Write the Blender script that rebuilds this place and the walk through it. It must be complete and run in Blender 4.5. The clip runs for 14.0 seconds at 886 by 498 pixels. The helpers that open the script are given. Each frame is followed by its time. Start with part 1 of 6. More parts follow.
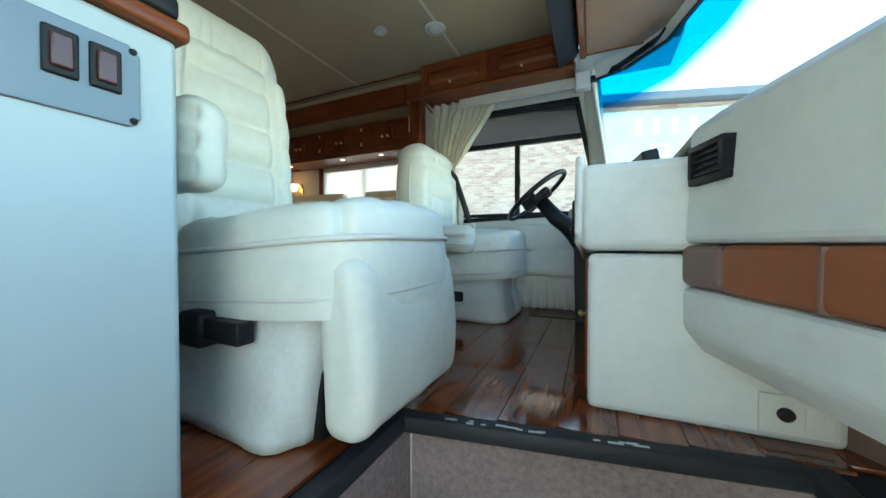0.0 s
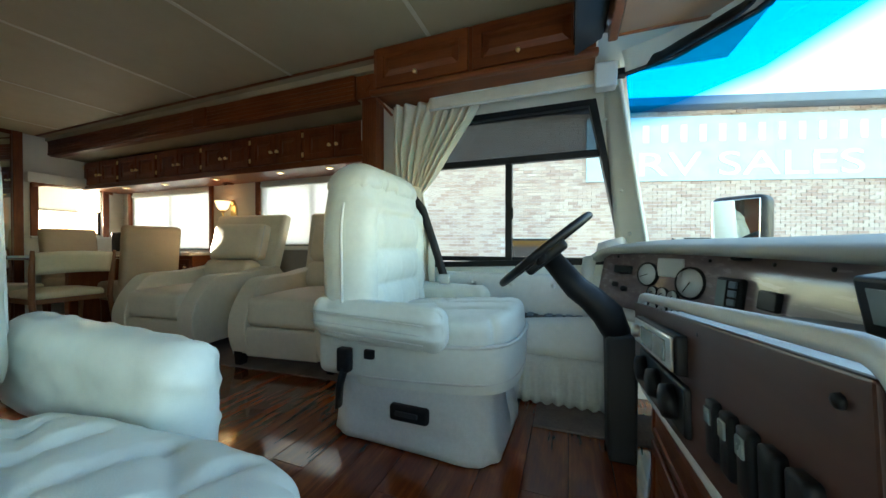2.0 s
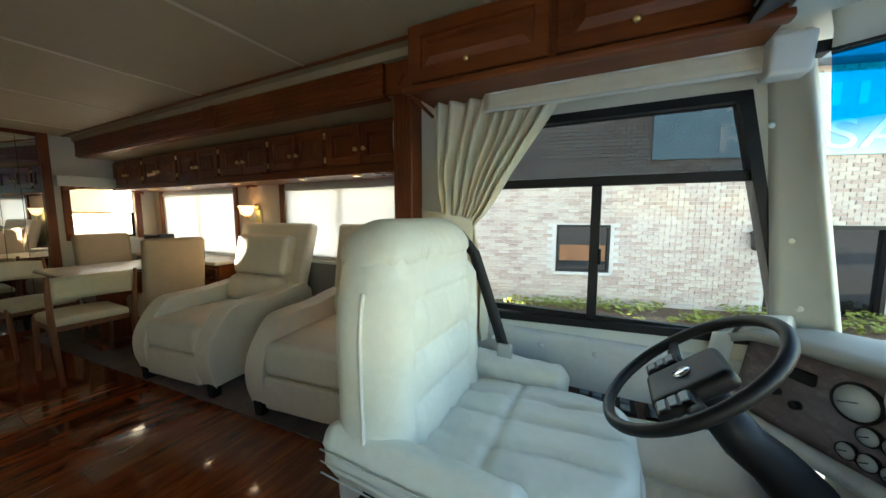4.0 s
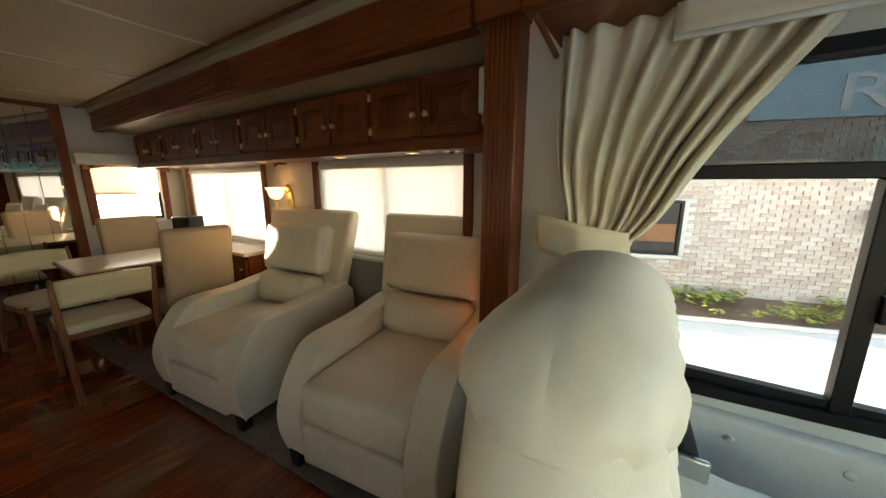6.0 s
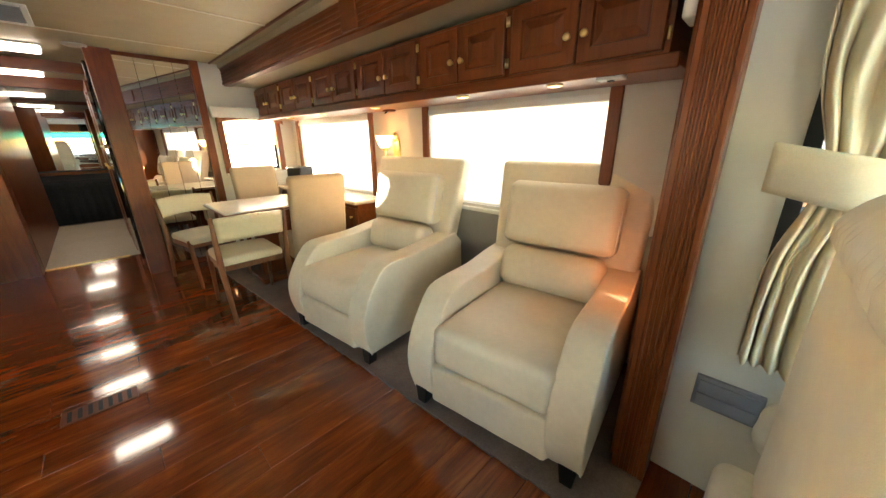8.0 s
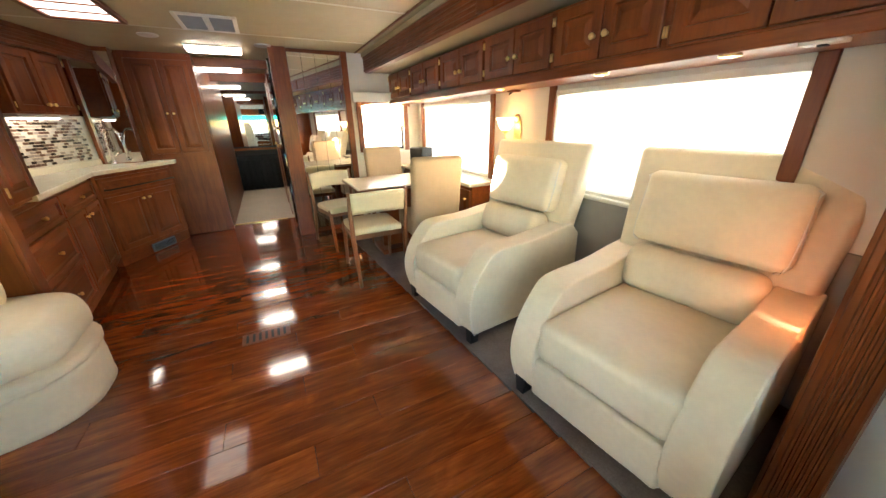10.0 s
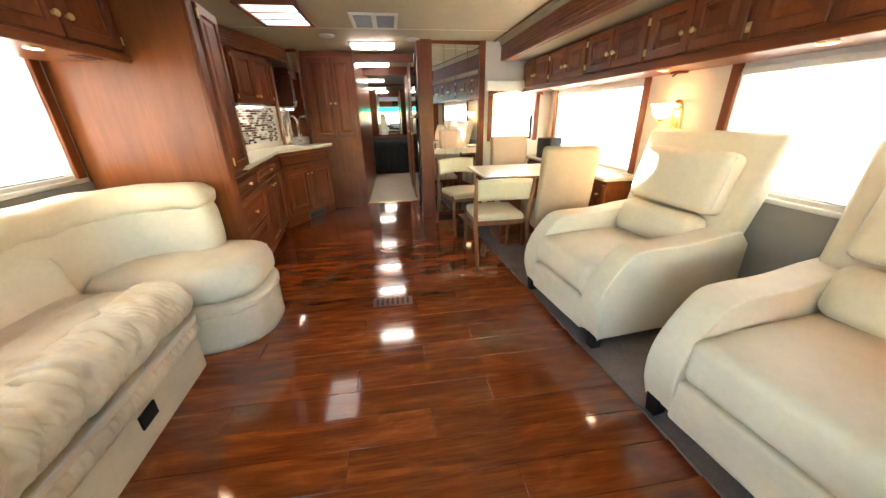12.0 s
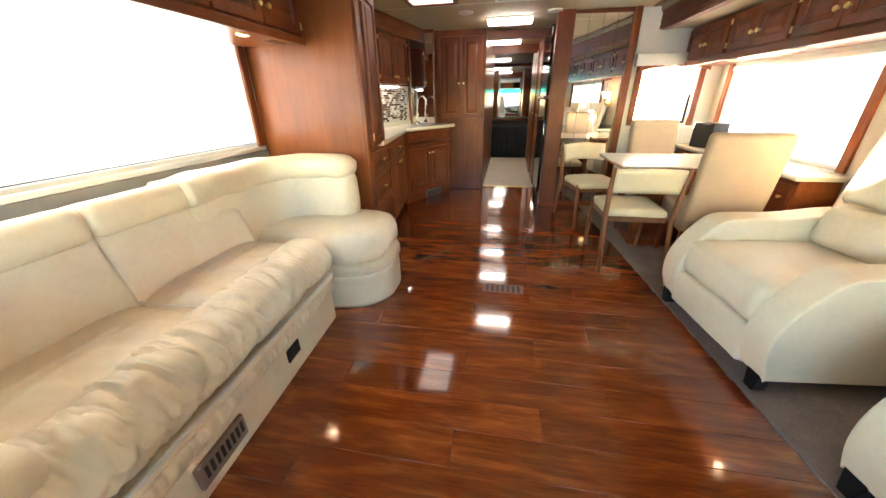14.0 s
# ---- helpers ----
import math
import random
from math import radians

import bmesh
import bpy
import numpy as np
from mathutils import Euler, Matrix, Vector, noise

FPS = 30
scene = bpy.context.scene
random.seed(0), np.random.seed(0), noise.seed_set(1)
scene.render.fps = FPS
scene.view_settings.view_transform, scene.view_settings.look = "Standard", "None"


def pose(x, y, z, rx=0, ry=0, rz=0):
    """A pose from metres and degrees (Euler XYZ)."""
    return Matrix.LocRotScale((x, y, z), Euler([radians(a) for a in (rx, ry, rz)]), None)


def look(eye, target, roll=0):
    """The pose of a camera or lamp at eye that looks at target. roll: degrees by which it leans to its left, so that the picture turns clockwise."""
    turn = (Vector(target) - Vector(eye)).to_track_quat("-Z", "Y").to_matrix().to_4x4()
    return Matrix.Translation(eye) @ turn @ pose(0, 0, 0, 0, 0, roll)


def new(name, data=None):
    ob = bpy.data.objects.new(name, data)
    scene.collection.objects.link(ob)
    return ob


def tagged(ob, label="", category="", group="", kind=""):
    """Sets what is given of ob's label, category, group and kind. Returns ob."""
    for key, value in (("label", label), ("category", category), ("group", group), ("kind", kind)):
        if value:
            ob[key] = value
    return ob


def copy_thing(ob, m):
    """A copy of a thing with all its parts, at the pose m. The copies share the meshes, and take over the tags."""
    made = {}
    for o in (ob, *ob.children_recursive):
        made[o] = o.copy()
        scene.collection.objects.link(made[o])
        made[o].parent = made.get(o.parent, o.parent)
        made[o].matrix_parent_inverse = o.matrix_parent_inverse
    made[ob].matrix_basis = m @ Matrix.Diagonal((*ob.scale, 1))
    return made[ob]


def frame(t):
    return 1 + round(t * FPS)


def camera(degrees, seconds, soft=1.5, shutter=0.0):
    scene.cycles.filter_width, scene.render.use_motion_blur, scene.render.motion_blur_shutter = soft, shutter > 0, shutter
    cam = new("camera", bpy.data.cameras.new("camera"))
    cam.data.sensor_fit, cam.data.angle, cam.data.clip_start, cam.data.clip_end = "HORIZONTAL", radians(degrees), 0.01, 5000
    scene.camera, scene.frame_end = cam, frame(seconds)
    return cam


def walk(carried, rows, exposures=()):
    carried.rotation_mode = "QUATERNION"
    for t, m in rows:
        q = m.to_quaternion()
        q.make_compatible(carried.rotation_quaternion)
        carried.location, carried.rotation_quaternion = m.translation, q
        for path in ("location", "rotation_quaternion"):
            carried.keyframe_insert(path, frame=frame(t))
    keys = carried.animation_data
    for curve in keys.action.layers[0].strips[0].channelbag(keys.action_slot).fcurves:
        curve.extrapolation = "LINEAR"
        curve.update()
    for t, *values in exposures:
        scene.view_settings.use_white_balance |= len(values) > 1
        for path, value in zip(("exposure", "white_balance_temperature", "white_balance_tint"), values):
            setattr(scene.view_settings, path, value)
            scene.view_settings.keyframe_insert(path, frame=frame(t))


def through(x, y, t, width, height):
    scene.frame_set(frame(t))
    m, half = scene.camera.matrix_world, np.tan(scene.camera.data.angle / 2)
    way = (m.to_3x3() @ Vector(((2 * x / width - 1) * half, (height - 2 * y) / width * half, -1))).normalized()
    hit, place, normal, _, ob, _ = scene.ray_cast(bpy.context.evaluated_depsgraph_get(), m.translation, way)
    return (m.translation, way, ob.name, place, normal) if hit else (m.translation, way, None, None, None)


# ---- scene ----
cam = camera(106.6, 14.0)
PATH = [
    (0, (0.599, 0.066, 0.499), (-0.228, 1.887, 0.467), 0.0),
    (0.5, (0.553, 0.378, 0.551), (-0.203, 2.229, 0.533), 0.1),
    (1, (0.476, 0.582, 0.639), (-0.251, 2.445, 0.627), 0.1),
    (1.5, (0.399, 0.729, 0.741), (-0.313, 2.598, 0.725), 0.0),
    (2, (0.352, 0.857, 0.838), (-0.36, 2.726, 0.814), 0.1),
    (2.2, (0.357, 0.904, 0.89), (-0.378, 2.763, 0.832), 0.1),
    (4.3, (-0.019, 1.392, 1.255), (-0.943, 3.153, 1.045), 0.2),
    (4.5, (-0.077, 1.449, 1.278), (-1.015, 3.203, 1.067), 0.3),
    (5, (-0.207, 1.582, 1.326), (-1.17, 3.317, 1.073), 0.2),
    (5.5, (-0.342, 1.686, 1.343), (-1.34, 3.388, 1.022), -0.1),
    (6, (-0.471, 1.721, 1.338), (-1.516, 3.379, 0.943), -0.1),
    (6.5, (-0.596, 1.727, 1.312), (-1.724, 3.307, 0.832), -0.4),
    (7, (-0.679, 1.689, 1.262), (-1.877, 3.197, 0.724), -0.4),
    (7.5, (-0.723, 1.645, 1.257), (-1.984, 3.084, 0.674), -0.3),
    (8, (-0.765, 1.601, 1.262), (-2.092, 2.96, 0.635), -0.6),
    (8.2, (-0.767, 1.615, 1.272), (-2.133, 2.924, 0.622), -0.6),
    (10.3, (-0.804, 1.541, 1.29), (-2.509, 2.3, 0.573), -1.1),
    (10.5, (-0.803, 1.518, 1.276), (-2.535, 2.221, 0.565), -1.0),
    (11, (-0.814, 1.499, 1.268), (-2.595, 2.046, 0.543), -1.1),
    (11.5, (-0.824, 1.466, 1.264), (-2.638, 1.867, 0.526), -1.1),
    (12, (-0.832, 1.431, 1.256), (-2.667, 1.685, 0.503), -1.1),
    (12.5, (-0.846, 1.404, 1.247), (-2.69, 1.507, 0.479), -1.1),
    (13, (-0.855, 1.392, 1.243), (-2.694, 1.341, 0.457), -1.1),
    (13.5, (-0.872, 1.361, 1.233), (-2.693, 1.16, 0.43), -1.2),
    (14, (-0.899, 1.305, 1.228), (-2.69, 0.972, 0.404), -1.0),
]
EXPOSURES = [(0, 3.85, 5750, 7), (1.2, 3.7, 5600, 4), (2.2, 3.8, 5950, 7), (5, 3.75, 6600, 14), (6.3, 4.0, 7300, 19), (7.5, 5.25, 7100, 17), (8.2, 5.7, 7100, 17), (10.3, 6.05, 6600, 17), (14, 6.3, 6450, 18)]
walk(cam, [(t, look(eye, target, roll)) for t, eye, target, roll in PATH], EXPOSURES)

# ---- light ----
world = bpy.data.worlds.new("world")
scene.world = world
world.use_nodes = True
SUN_DIR = Vector((1.0, 0.0, -0.09)).normalized()
wn = world.node_tree.nodes
sky = wn.new("ShaderNodeTexSky")
sky.sky_type = "NISHITA"
sky.sun_disc = False
sky.sun_elevation = math.asin(-SUN_DIR.z)
sky.sun_rotation = math.atan2(-SUN_DIR.x, -SUN_DIR.y)
sky.air_density, sky.dust_density = 1.0, 0.6
wn["Background"].inputs["Strength"].default_value = 0.15
world.node_tree.links.new(sky.outputs[0], wn["Background"].inputs["Color"])
sun = new("sun", bpy.data.lights.new("sun", "SUN"))
sun.data.energy, sun.data.angle, sun.data.color = 5.0, radians(0.5), (1.0, 0.85, 0.60)
sun.rotation_euler = SUN_DIR.to_track_quat("-Z", "Y").to_euler()
LAMP = 0.08


def daylight(x, y, z, w, h, rz, power):
    """Sky light through a blind's opening."""
    a = new("window_light", bpy.data.lights.new("window_light", "AREA"))
    a.data.shape, a.data.size, a.data.size_y = "RECTANGLE", w, h
    a.data.energy, a.data.color = power * w * h, (1.0, 0.94, 0.86)
    a.matrix_basis = pose(x, y, z, 90, 0, rz)


daylight(-2.04, 3.52, 1.15, 1.25, 0.6, 180, 0.18)
daylight(-4.2, 3.52, 1.12, 1.42, 0.66, 180, 0.18)
daylight(-2.17, -0.52, 1.29, 1.8, 0.62, 0, 0.18)


# ---- materials ----
class Mat:
    """A node material with a few shortcuts."""

    def __init__(self, name, color, rough=0.5, metal=0.0, spec=0.5):
        self.m = bpy.data.materials.new(name)
        self.m.use_nodes = True
        self.t = self.m.node_tree
        self.b = self.t.nodes["Principled BSDF"]
        self.put("Base Color", (*color, 1))
        self.put("Roughness", rough)
        self.put("Metallic", metal)
        self.put("Specular IOR Level", spec)
        self.color = color

    def put(self, key, value):
        self.b.inputs[key].default_value = value

    def node(self, kind, **inputs):
        n = self.t.nodes.new(kind)
        for k, v in inputs.items():
            n.inputs[k.replace("_", " ")].default_value = v
        return n

    def link(self, a, b):
        self.t.links.new(a, b)

    def coords(self, scale=(1, 1, 1), space="Object", shift=False):
        c = self.node("ShaderNodeTexCoord")
        mp = self.node("ShaderNodeMapping")
        mp.inputs["Scale"].default_value = scale
        self.link(c.outputs[space], mp.inputs["Vector"])
        if shift:
            info = self.node("ShaderNodeObjectInfo")
            mul = self.node("ShaderNodeMath")
            mul.operation = "MULTIPLY"
            mul.inputs[1].default_value = 37.0
            self.link(info.outputs["Random"], mul.inputs[0])
            self.link(mul.outputs[0], mp.inputs["Location"])
        return mp.outputs["Vector"]

    def noise(self, vec, scale, detail=4.0, rough=0.55, distort=0.0):
        n = self.node("ShaderNodeTexNoise", Scale=scale, Detail=detail, Roughness=rough, Distortion=distort)
        self.link(vec, n.inputs["Vector"])
        return n.outputs["Fac"]

    def ramp(self, fac, stops):
        r = self.node("ShaderNodeValToRGB")
        e = r.color_ramp.elements
        while len(e) < len(stops):
            e.new(0.5)
        for i, (p, c) in enumerate(stops):
            e[i].position = p
            e[i].color = (*c, 1) if len(c) == 3 else c
        self.link(fac, r.inputs["Fac"])
        return r.outputs["Color"]

    def mix(self, fac, a, b, mode="MIX"):
        n = self.t.nodes.new("ShaderNodeMix")
        n.data_type, n.blend_type = "RGBA", mode
        for sock, v in ((n.inputs[0], fac), (n.inputs[6], a), (n.inputs[7], b)):
            if hasattr(v, "links"):
                self.link(v, sock)
            else:
                sock.default_value = v if not isinstance(v, tuple) else (*v, 1)
        return n.outputs[2]

    def base(self, sock):
        self.link(sock, self.b.inputs["Base Color"])

    def roughness(self, fac, lo, hi):
        r = self.node("ShaderNodeMapRange")
        r.inputs["To Min"].default_value, r.inputs["To Max"].default_value = lo, hi
        self.link(fac, r.inputs["Value"])
        self.link(r.outputs[0], self.b.inputs["Roughness"])

    def bump(self, fac, strength, distance):
        n = self.node("ShaderNodeBump", Strength=strength, Distance=distance)
        self.link(fac, n.inputs["Height"])
        last = self.b.inputs["Normal"]
        if last.links:
            self.link(last.links[0].from_socket, n.inputs["Normal"])
        self.link(n.outputs[0], last)


def scaled(c, k):
    return tuple(min(1.0, v * k) for v in c)


def plain(name, color, rough=0.5, metal=0.0, vary=0.12, grain=120, bump=0.15):
    """Paint, plastic or metal with faint mottling and fine relief."""
    m = Mat(name, color, rough, metal)
    v = m.coords()
    big = m.noise(v, 3.5, 3)
    m.base(m.ramp(big, [(0.3, scaled(color, 1 - vary)), (0.7, scaled(color, 1 + vary * 0.4))]))
    m.roughness(m.noise(v, 9, 4), max(0.02, rough - 0.08), min(1, rough + 0.1))
    if bump:
        m.bump(m.noise(v, grain, 2), bump, 0.0006)
    return m.m


def leather(name, color, rough=0.42, wrinkle=0.5):
    m = Mat(name, color, rough)
    v = m.coords()
    big = m.noise(v, 4.0, 4)
    fine = m.noise(v, 40, 3)
    c = m.ramp(big, [(0.28, scaled(color, 0.86)), (0.55, color), (0.8, scaled(color, 1.06))])
    c = m.mix(0.25, c, m.ramp(fine, [(0.35, scaled(color, 0.85)), (0.7, scaled(color, 1.05))]))
    m.base(c)
    m.roughness(fine, rough - 0.06, rough + 0.14)
    vor = m.node("ShaderNodeTexVoronoi", Scale=420.0)
    m.link(v, vor.inputs["Vector"])
    m.bump(vor.outputs["Distance"], 0.22, 0.0006)
    m.bump(m.noise(v, 9, 5, 0.6, 1.2), wrinkle * 0.6, 0.006)
    return m.m


def timber(name, dark, light, axis="z", rough=0.36, size=1.0, coat=0.05):
    """Varnished wood with grain along one axis of the object."""
    m = Mat(name, light, rough, spec=0.3)
    s = {"x": (1.2, 14, 14), "y": (14, 1.2, 14), "z": (14, 14, 1.2)}[axis]
    v = m.coords(tuple(k * size for k in s), shift=True)
    streak = m.noise(v, 1.6, 6, 0.62, 0.6)
    fine = m.noise(m.coords(tuple(k * 7 * size for k in s), shift=True), 1.0, 3)
    cloud = m.noise(m.coords((2, 2, 2), shift=True), 1.3, 3)
    c = m.ramp(streak, [(0.25, dark), (0.5, tuple((a + b) / 2 for a, b in zip(dark, light))), (0.78, light)])
    c = m.mix(0.3, c, m.ramp(fine, [(0.3, dark), (0.75, scaled(light, 1.1))]))
    c = m.mix(0.35, c, m.ramp(cloud, [(0.3, scaled(dark, 0.9)), (0.7, scaled(light, 1.05))]))
    m.base(c)
    m.roughness(fine, rough - 0.05, rough + 0.12)
    m.put("Coat Weight", coat)
    m.put("Coat Roughness", 0.12)
    m.bump(fine, 0.12, 0.0006)
    return m.m


def laminate(name):
    """Glossy figured cherry laminate: long streaks, cross-lit figure and dark pores along y."""
    m = Mat(name, (0.2, 0.05, 0.012), 0.1, spec=0.5)
    long_grain = m.noise(m.coords((11, 0.9, 11), shift=True), 1.4, 5, 0.58, 1.3)
    figure = m.noise(m.coords((5, 1.6, 5), shift=True), 1.5, 4, 0.55, 1.6)
    pores = m.noise(m.coords((120, 7, 120), shift=True), 1.0, 2, 0.5)
    board = m.node("ShaderNodeObjectInfo").outputs["Random"]
    c = m.ramp(long_grain, [(0.28, (0.105, 0.019, 0.004)), (0.48, (0.18, 0.036, 0.007)), (0.60, (0.29, 0.066, 0.013)), (0.76, (0.47, 0.145, 0.031))])
    c = m.mix(0.45, c, m.ramp(figure, [(0.34, (0.11, 0.020, 0.004)), (0.55, (0.22, 0.047, 0.009)), (0.74, (0.44, 0.125, 0.026))]))
    c = m.mix(0.3, c, m.ramp(pores, [(0.36, (0.4, 0.35, 0.35)), (0.55, (1, 1, 1))]), "MULTIPLY")
    c = m.mix(0.7, c, m.ramp(board, [(0.0, (0.78, 0.75, 0.75)), (0.5, (1.0, 0.98, 0.96)), (1.0, (1.2, 1.18, 1.12))]), "MULTIPLY")
    m.base(c)
    m.roughness(figure, 0.05, 0.15)
    m.put("Coat Weight", 0.5)
    m.put("Coat Roughness", 0.05)
    m.bump(m.noise(m.coords((3, 1.5, 3), shift=True), 2.0, 2), 0.06, 0.0012)
    return m.m


def glow(name, color, strength):
    m = Mat(name, color, 0.5)
    m.put("Emission Color", (*color, 1))
    m.put("Emission Strength", strength * LAMP)
    return m.m


def clear(name, tint=(1, 1, 1), rough=0.0, mixed=0.9):
    """Thin window glass: mostly see-through, with a faint gloss."""
    m = Mat(name, tint, rough)
    tr = m.node("ShaderNodeBsdfTransparent")
    tr.inputs[0].default_value = (*tint, 1)
    gl = m.node("ShaderNodeBsdfGlossy", Roughness=0.02)
    mx = m.node("ShaderNodeMixShader")
    fr = m.node("ShaderNodeFresnel", IOR=1.25)
    m.link(fr.outputs[0], mx.inputs[0])
    m.link(tr.outputs[0], mx.inputs[1])
    m.link(gl.outputs[0], mx.inputs[2])
    m.link(mx.outputs[0], m.t.nodes["Material Output"].inputs["Surface"])
    return m.m


def banded(name, tint, z0, z1):
    """Windscreen glass with a tinted band that fades in between two heights."""
    m = Mat(name, tint, 0.0)
    sep = m.node("ShaderNodeSeparateXYZ")
    m.link(m.coords(), sep.inputs[0])
    rng = m.node("ShaderNodeMapRange")
    rng.inputs["From Min"].default_value, rng.inputs["From Max"].default_value = z0, z1
    m.link(sep.outputs["Z"], rng.inputs["Value"])
    tr = m.node("ShaderNodeBsdfTransparent")
    m.link(m.mix(rng.outputs[0], (0.96, 0.985, 0.98), tint), tr.inputs[0])
    gl = m.node("ShaderNodeBsdfGlossy", Roughness=0.02)
    mx = m.node("ShaderNodeMixShader")
    mx.inputs[0].default_value = 0.03
    m.link(tr.outputs[0], mx.inputs[1]), m.link(gl.outputs[0], mx.inputs[2])
    m.link(mx.outputs[0], m.t.nodes["Material Output"].inputs["Surface"])
    return m.m


def fabric_shade(name, color, through):
    """Thin pleated blind that lets daylight glow through it."""
    m = Mat(name, color, 0.9)
    tl = m.node("ShaderNodeBsdfTranslucent")
    tl.inputs[0].default_value = (*color, 1)
    df = m.node("ShaderNodeBsdfDiffuse")
    df.inputs[0].default_value = (*color, 1)
    tr = m.node("ShaderNodeBsdfTransparent")
    a, b = m.node("ShaderNodeMixShader"), m.node("ShaderNodeMixShader")
    a.inputs[0].default_value, b.inputs[0].default_value = 0.3, through
    m.link(tl.outputs[0], a.inputs[1]), m.link(df.outputs[0], a.inputs[2])
    m.link(a.outputs[0], b.inputs[1]), m.link(tr.outputs[0], b.inputs[2])
    m.link(b.outputs[0], m.t.nodes["Material Output"].inputs["Surface"])
    return m.m


def speckle(name, a, b, scale, rough=0.95, bump=0.6, dist=0.004):
    """Carpet, mulch, plaster: two colours mixed at two scales with relief."""
    m = Mat(name, a, rough, spec=0.2)
    v = m.coords()
    n1, n2 = m.noise(v, scale, 4, 0.7), m.noise(v, scale * 0.06, 3)
    c = m.mix(0.45, m.ramp(n1, [(0.35, a), (0.65, b)]), m.ramp(n2, [(0.3, a), (0.7, b)]))
    m.base(c)
    m.bump(n1, bump, dist)
    return m.m


CREAM = leather("cream_leather", (0.70, 0.62, 0.47), 0.40, 0.12)
PALE = leather("pale_cream_leather", (0.66, 0.66, 0.58), 0.4, 0.3)
SOFT = leather("soft_cream_leather", (0.70, 0.58, 0.41), 0.40, 0.2)
PIPING = leather("pale_welt_leather", (0.62, 0.60, 0.55))
TAN = leather("tan_upholstery", (0.42, 0.31, 0.20), 0.6, 0.3)
VINYL = leather("yellow_cream_vinyl", (0.60, 0.52, 0.34), 0.45, 0.2)
DASHPAD = leather("white_dash_vinyl", (0.66, 0.66, 0.62), 0.5, 0.15)
DASHTOP = leather("grey_dash_top_vinyl", (0.34, 0.34, 0.31), 0.55, 0.1)
WOOD = timber("cherry_wood_upright", (0.065, 0.012, 0.003), (0.25, 0.066, 0.013), "z")
WOOD_X = timber("cherry_wood_lengthwise", (0.065, 0.012, 0.003), (0.25, 0.066, 0.013), "x")
WOOD_Y = timber("cherry_wood_crosswise", (0.065, 0.012, 0.003), (0.25, 0.066, 0.013), "y")
PANELWOOD = timber("warm_cherry_panel", (0.12, 0.028, 0.006), (0.28, 0.082, 0.018), "z", 0.3, 0.6, 0.15)
PLANK = laminate("red_brown_laminate")
CHAIRWOOD = timber("walnut_chair_wood", (0.10, 0.04, 0.018), (0.26, 0.115, 0.05), "z")
# Burl made paler and greyer: sky light and gloss put into its colour.
BURL_SKYLIT = timber("skylit_burl_instrument_veneer", (0.12, 0.085, 0.085), (0.34, 0.27, 0.27), "y", 0.22, 0.5, 0.25)
BURL = timber("burl_dash_veneer", (0.030, 0.013, 0.009), (0.12, 0.05, 0.033), "y", 0.34, 0.5, 0.08)
BROWNPAD = leather("brown_leather_trim", (0.26, 0.080, 0.026), 0.5, 0.2)
TAUPEPAD = leather("taupe_leather_trim", (0.19, 0.12, 0.095), 0.5, 0.2)
DARKRED = plain("dark_red_plastic", (0.06, 0.016, 0.013), 0.3)
VENTGREY = plain("grey_vent_paint", (0.22, 0.23, 0.25), 0.5)
PALEBLUE = plain("pale_blue_grey_paint", (0.36, 0.42, 0.43), 0.45, 0, 0.06, 90, 0.15)
TANPAD = leather("tan_leather_lining", (0.36, 0.19, 0.09), 0.5, 0.1)
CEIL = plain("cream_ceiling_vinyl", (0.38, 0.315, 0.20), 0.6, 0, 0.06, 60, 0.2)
SEAM = plain("ceiling_seam_strip", (0.58, 0.53, 0.41), 0.5)
WALL = plain("warm_white_wall_vinyl", (0.60, 0.57, 0.50), 0.6, 0, 0.06, 60, 0.2)
CABWALL = plain("white_fibreglass", (0.66, 0.66, 0.58), 0.4, 0, 0.05, 90, 0.15)
GREYWALL = plain("grey_lower_wall_cloth", (0.27, 0.25, 0.23), 0.85, 0, 0.12, 200, 0.4)
CARPET = speckle("taupe_carpet", (0.13, 0.10, 0.085), (0.235, 0.185, 0.16), 130)
STEPCARPET = speckle("mauve_step_carpet", (0.17, 0.12, 0.11), (0.33, 0.25, 0.23), 60)
DOORMAT = speckle("dark_mat", (0.02, 0.02, 0.022), (0.06, 0.06, 0.062), 140)
BLACK = plain("black_plastic", (0.012, 0.012, 0.013), 0.42, 0, 0.2, 300, 0.2)
BLACK.node_tree.nodes["Principled BSDF"].inputs["Specular IOR Level"].default_value = 0.2
GLOSSBLACK = Mat("gloss_black_panel", (0.006, 0.006, 0.007), 0.05).m
RUBBER = plain("black_rubber", (0.018, 0.018, 0.02), 0.6, 0, 0.3, 200, 0.3)
GREYPLASTIC = plain("blue_grey_plate", (0.13, 0.17, 0.21), 0.35, 0, 0.1)
BRASS = plain("polished_brass", (0.85, 0.64, 0.28), 0.3, 1.0, 0.1, 100, 0.0)
STEEL = plain("brushed_steel", (0.62, 0.62, 0.60), 0.28, 1.0, 0.1, 200, 0.1)
CHROME = Mat("chrome", (0.8, 0.8, 0.8), 0.06, 1.0).m
WHITEPLASTIC = plain("off_white_plastic", (0.62, 0.61, 0.56), 0.4, 0, 0.06)
MIRROR = Mat("mirror_glass", (0.80, 0.81, 0.80), 0.01, 1.0).m
COUNTER = speckle("cream_solid_surface", (0.60, 0.55, 0.42), (0.68, 0.64, 0.52), 260, 0.25, 0.05, 0.0005)
TABLETOP = plain("cream_laminate_top", (0.66, 0.58, 0.45), 0.22, 0, 0.05)
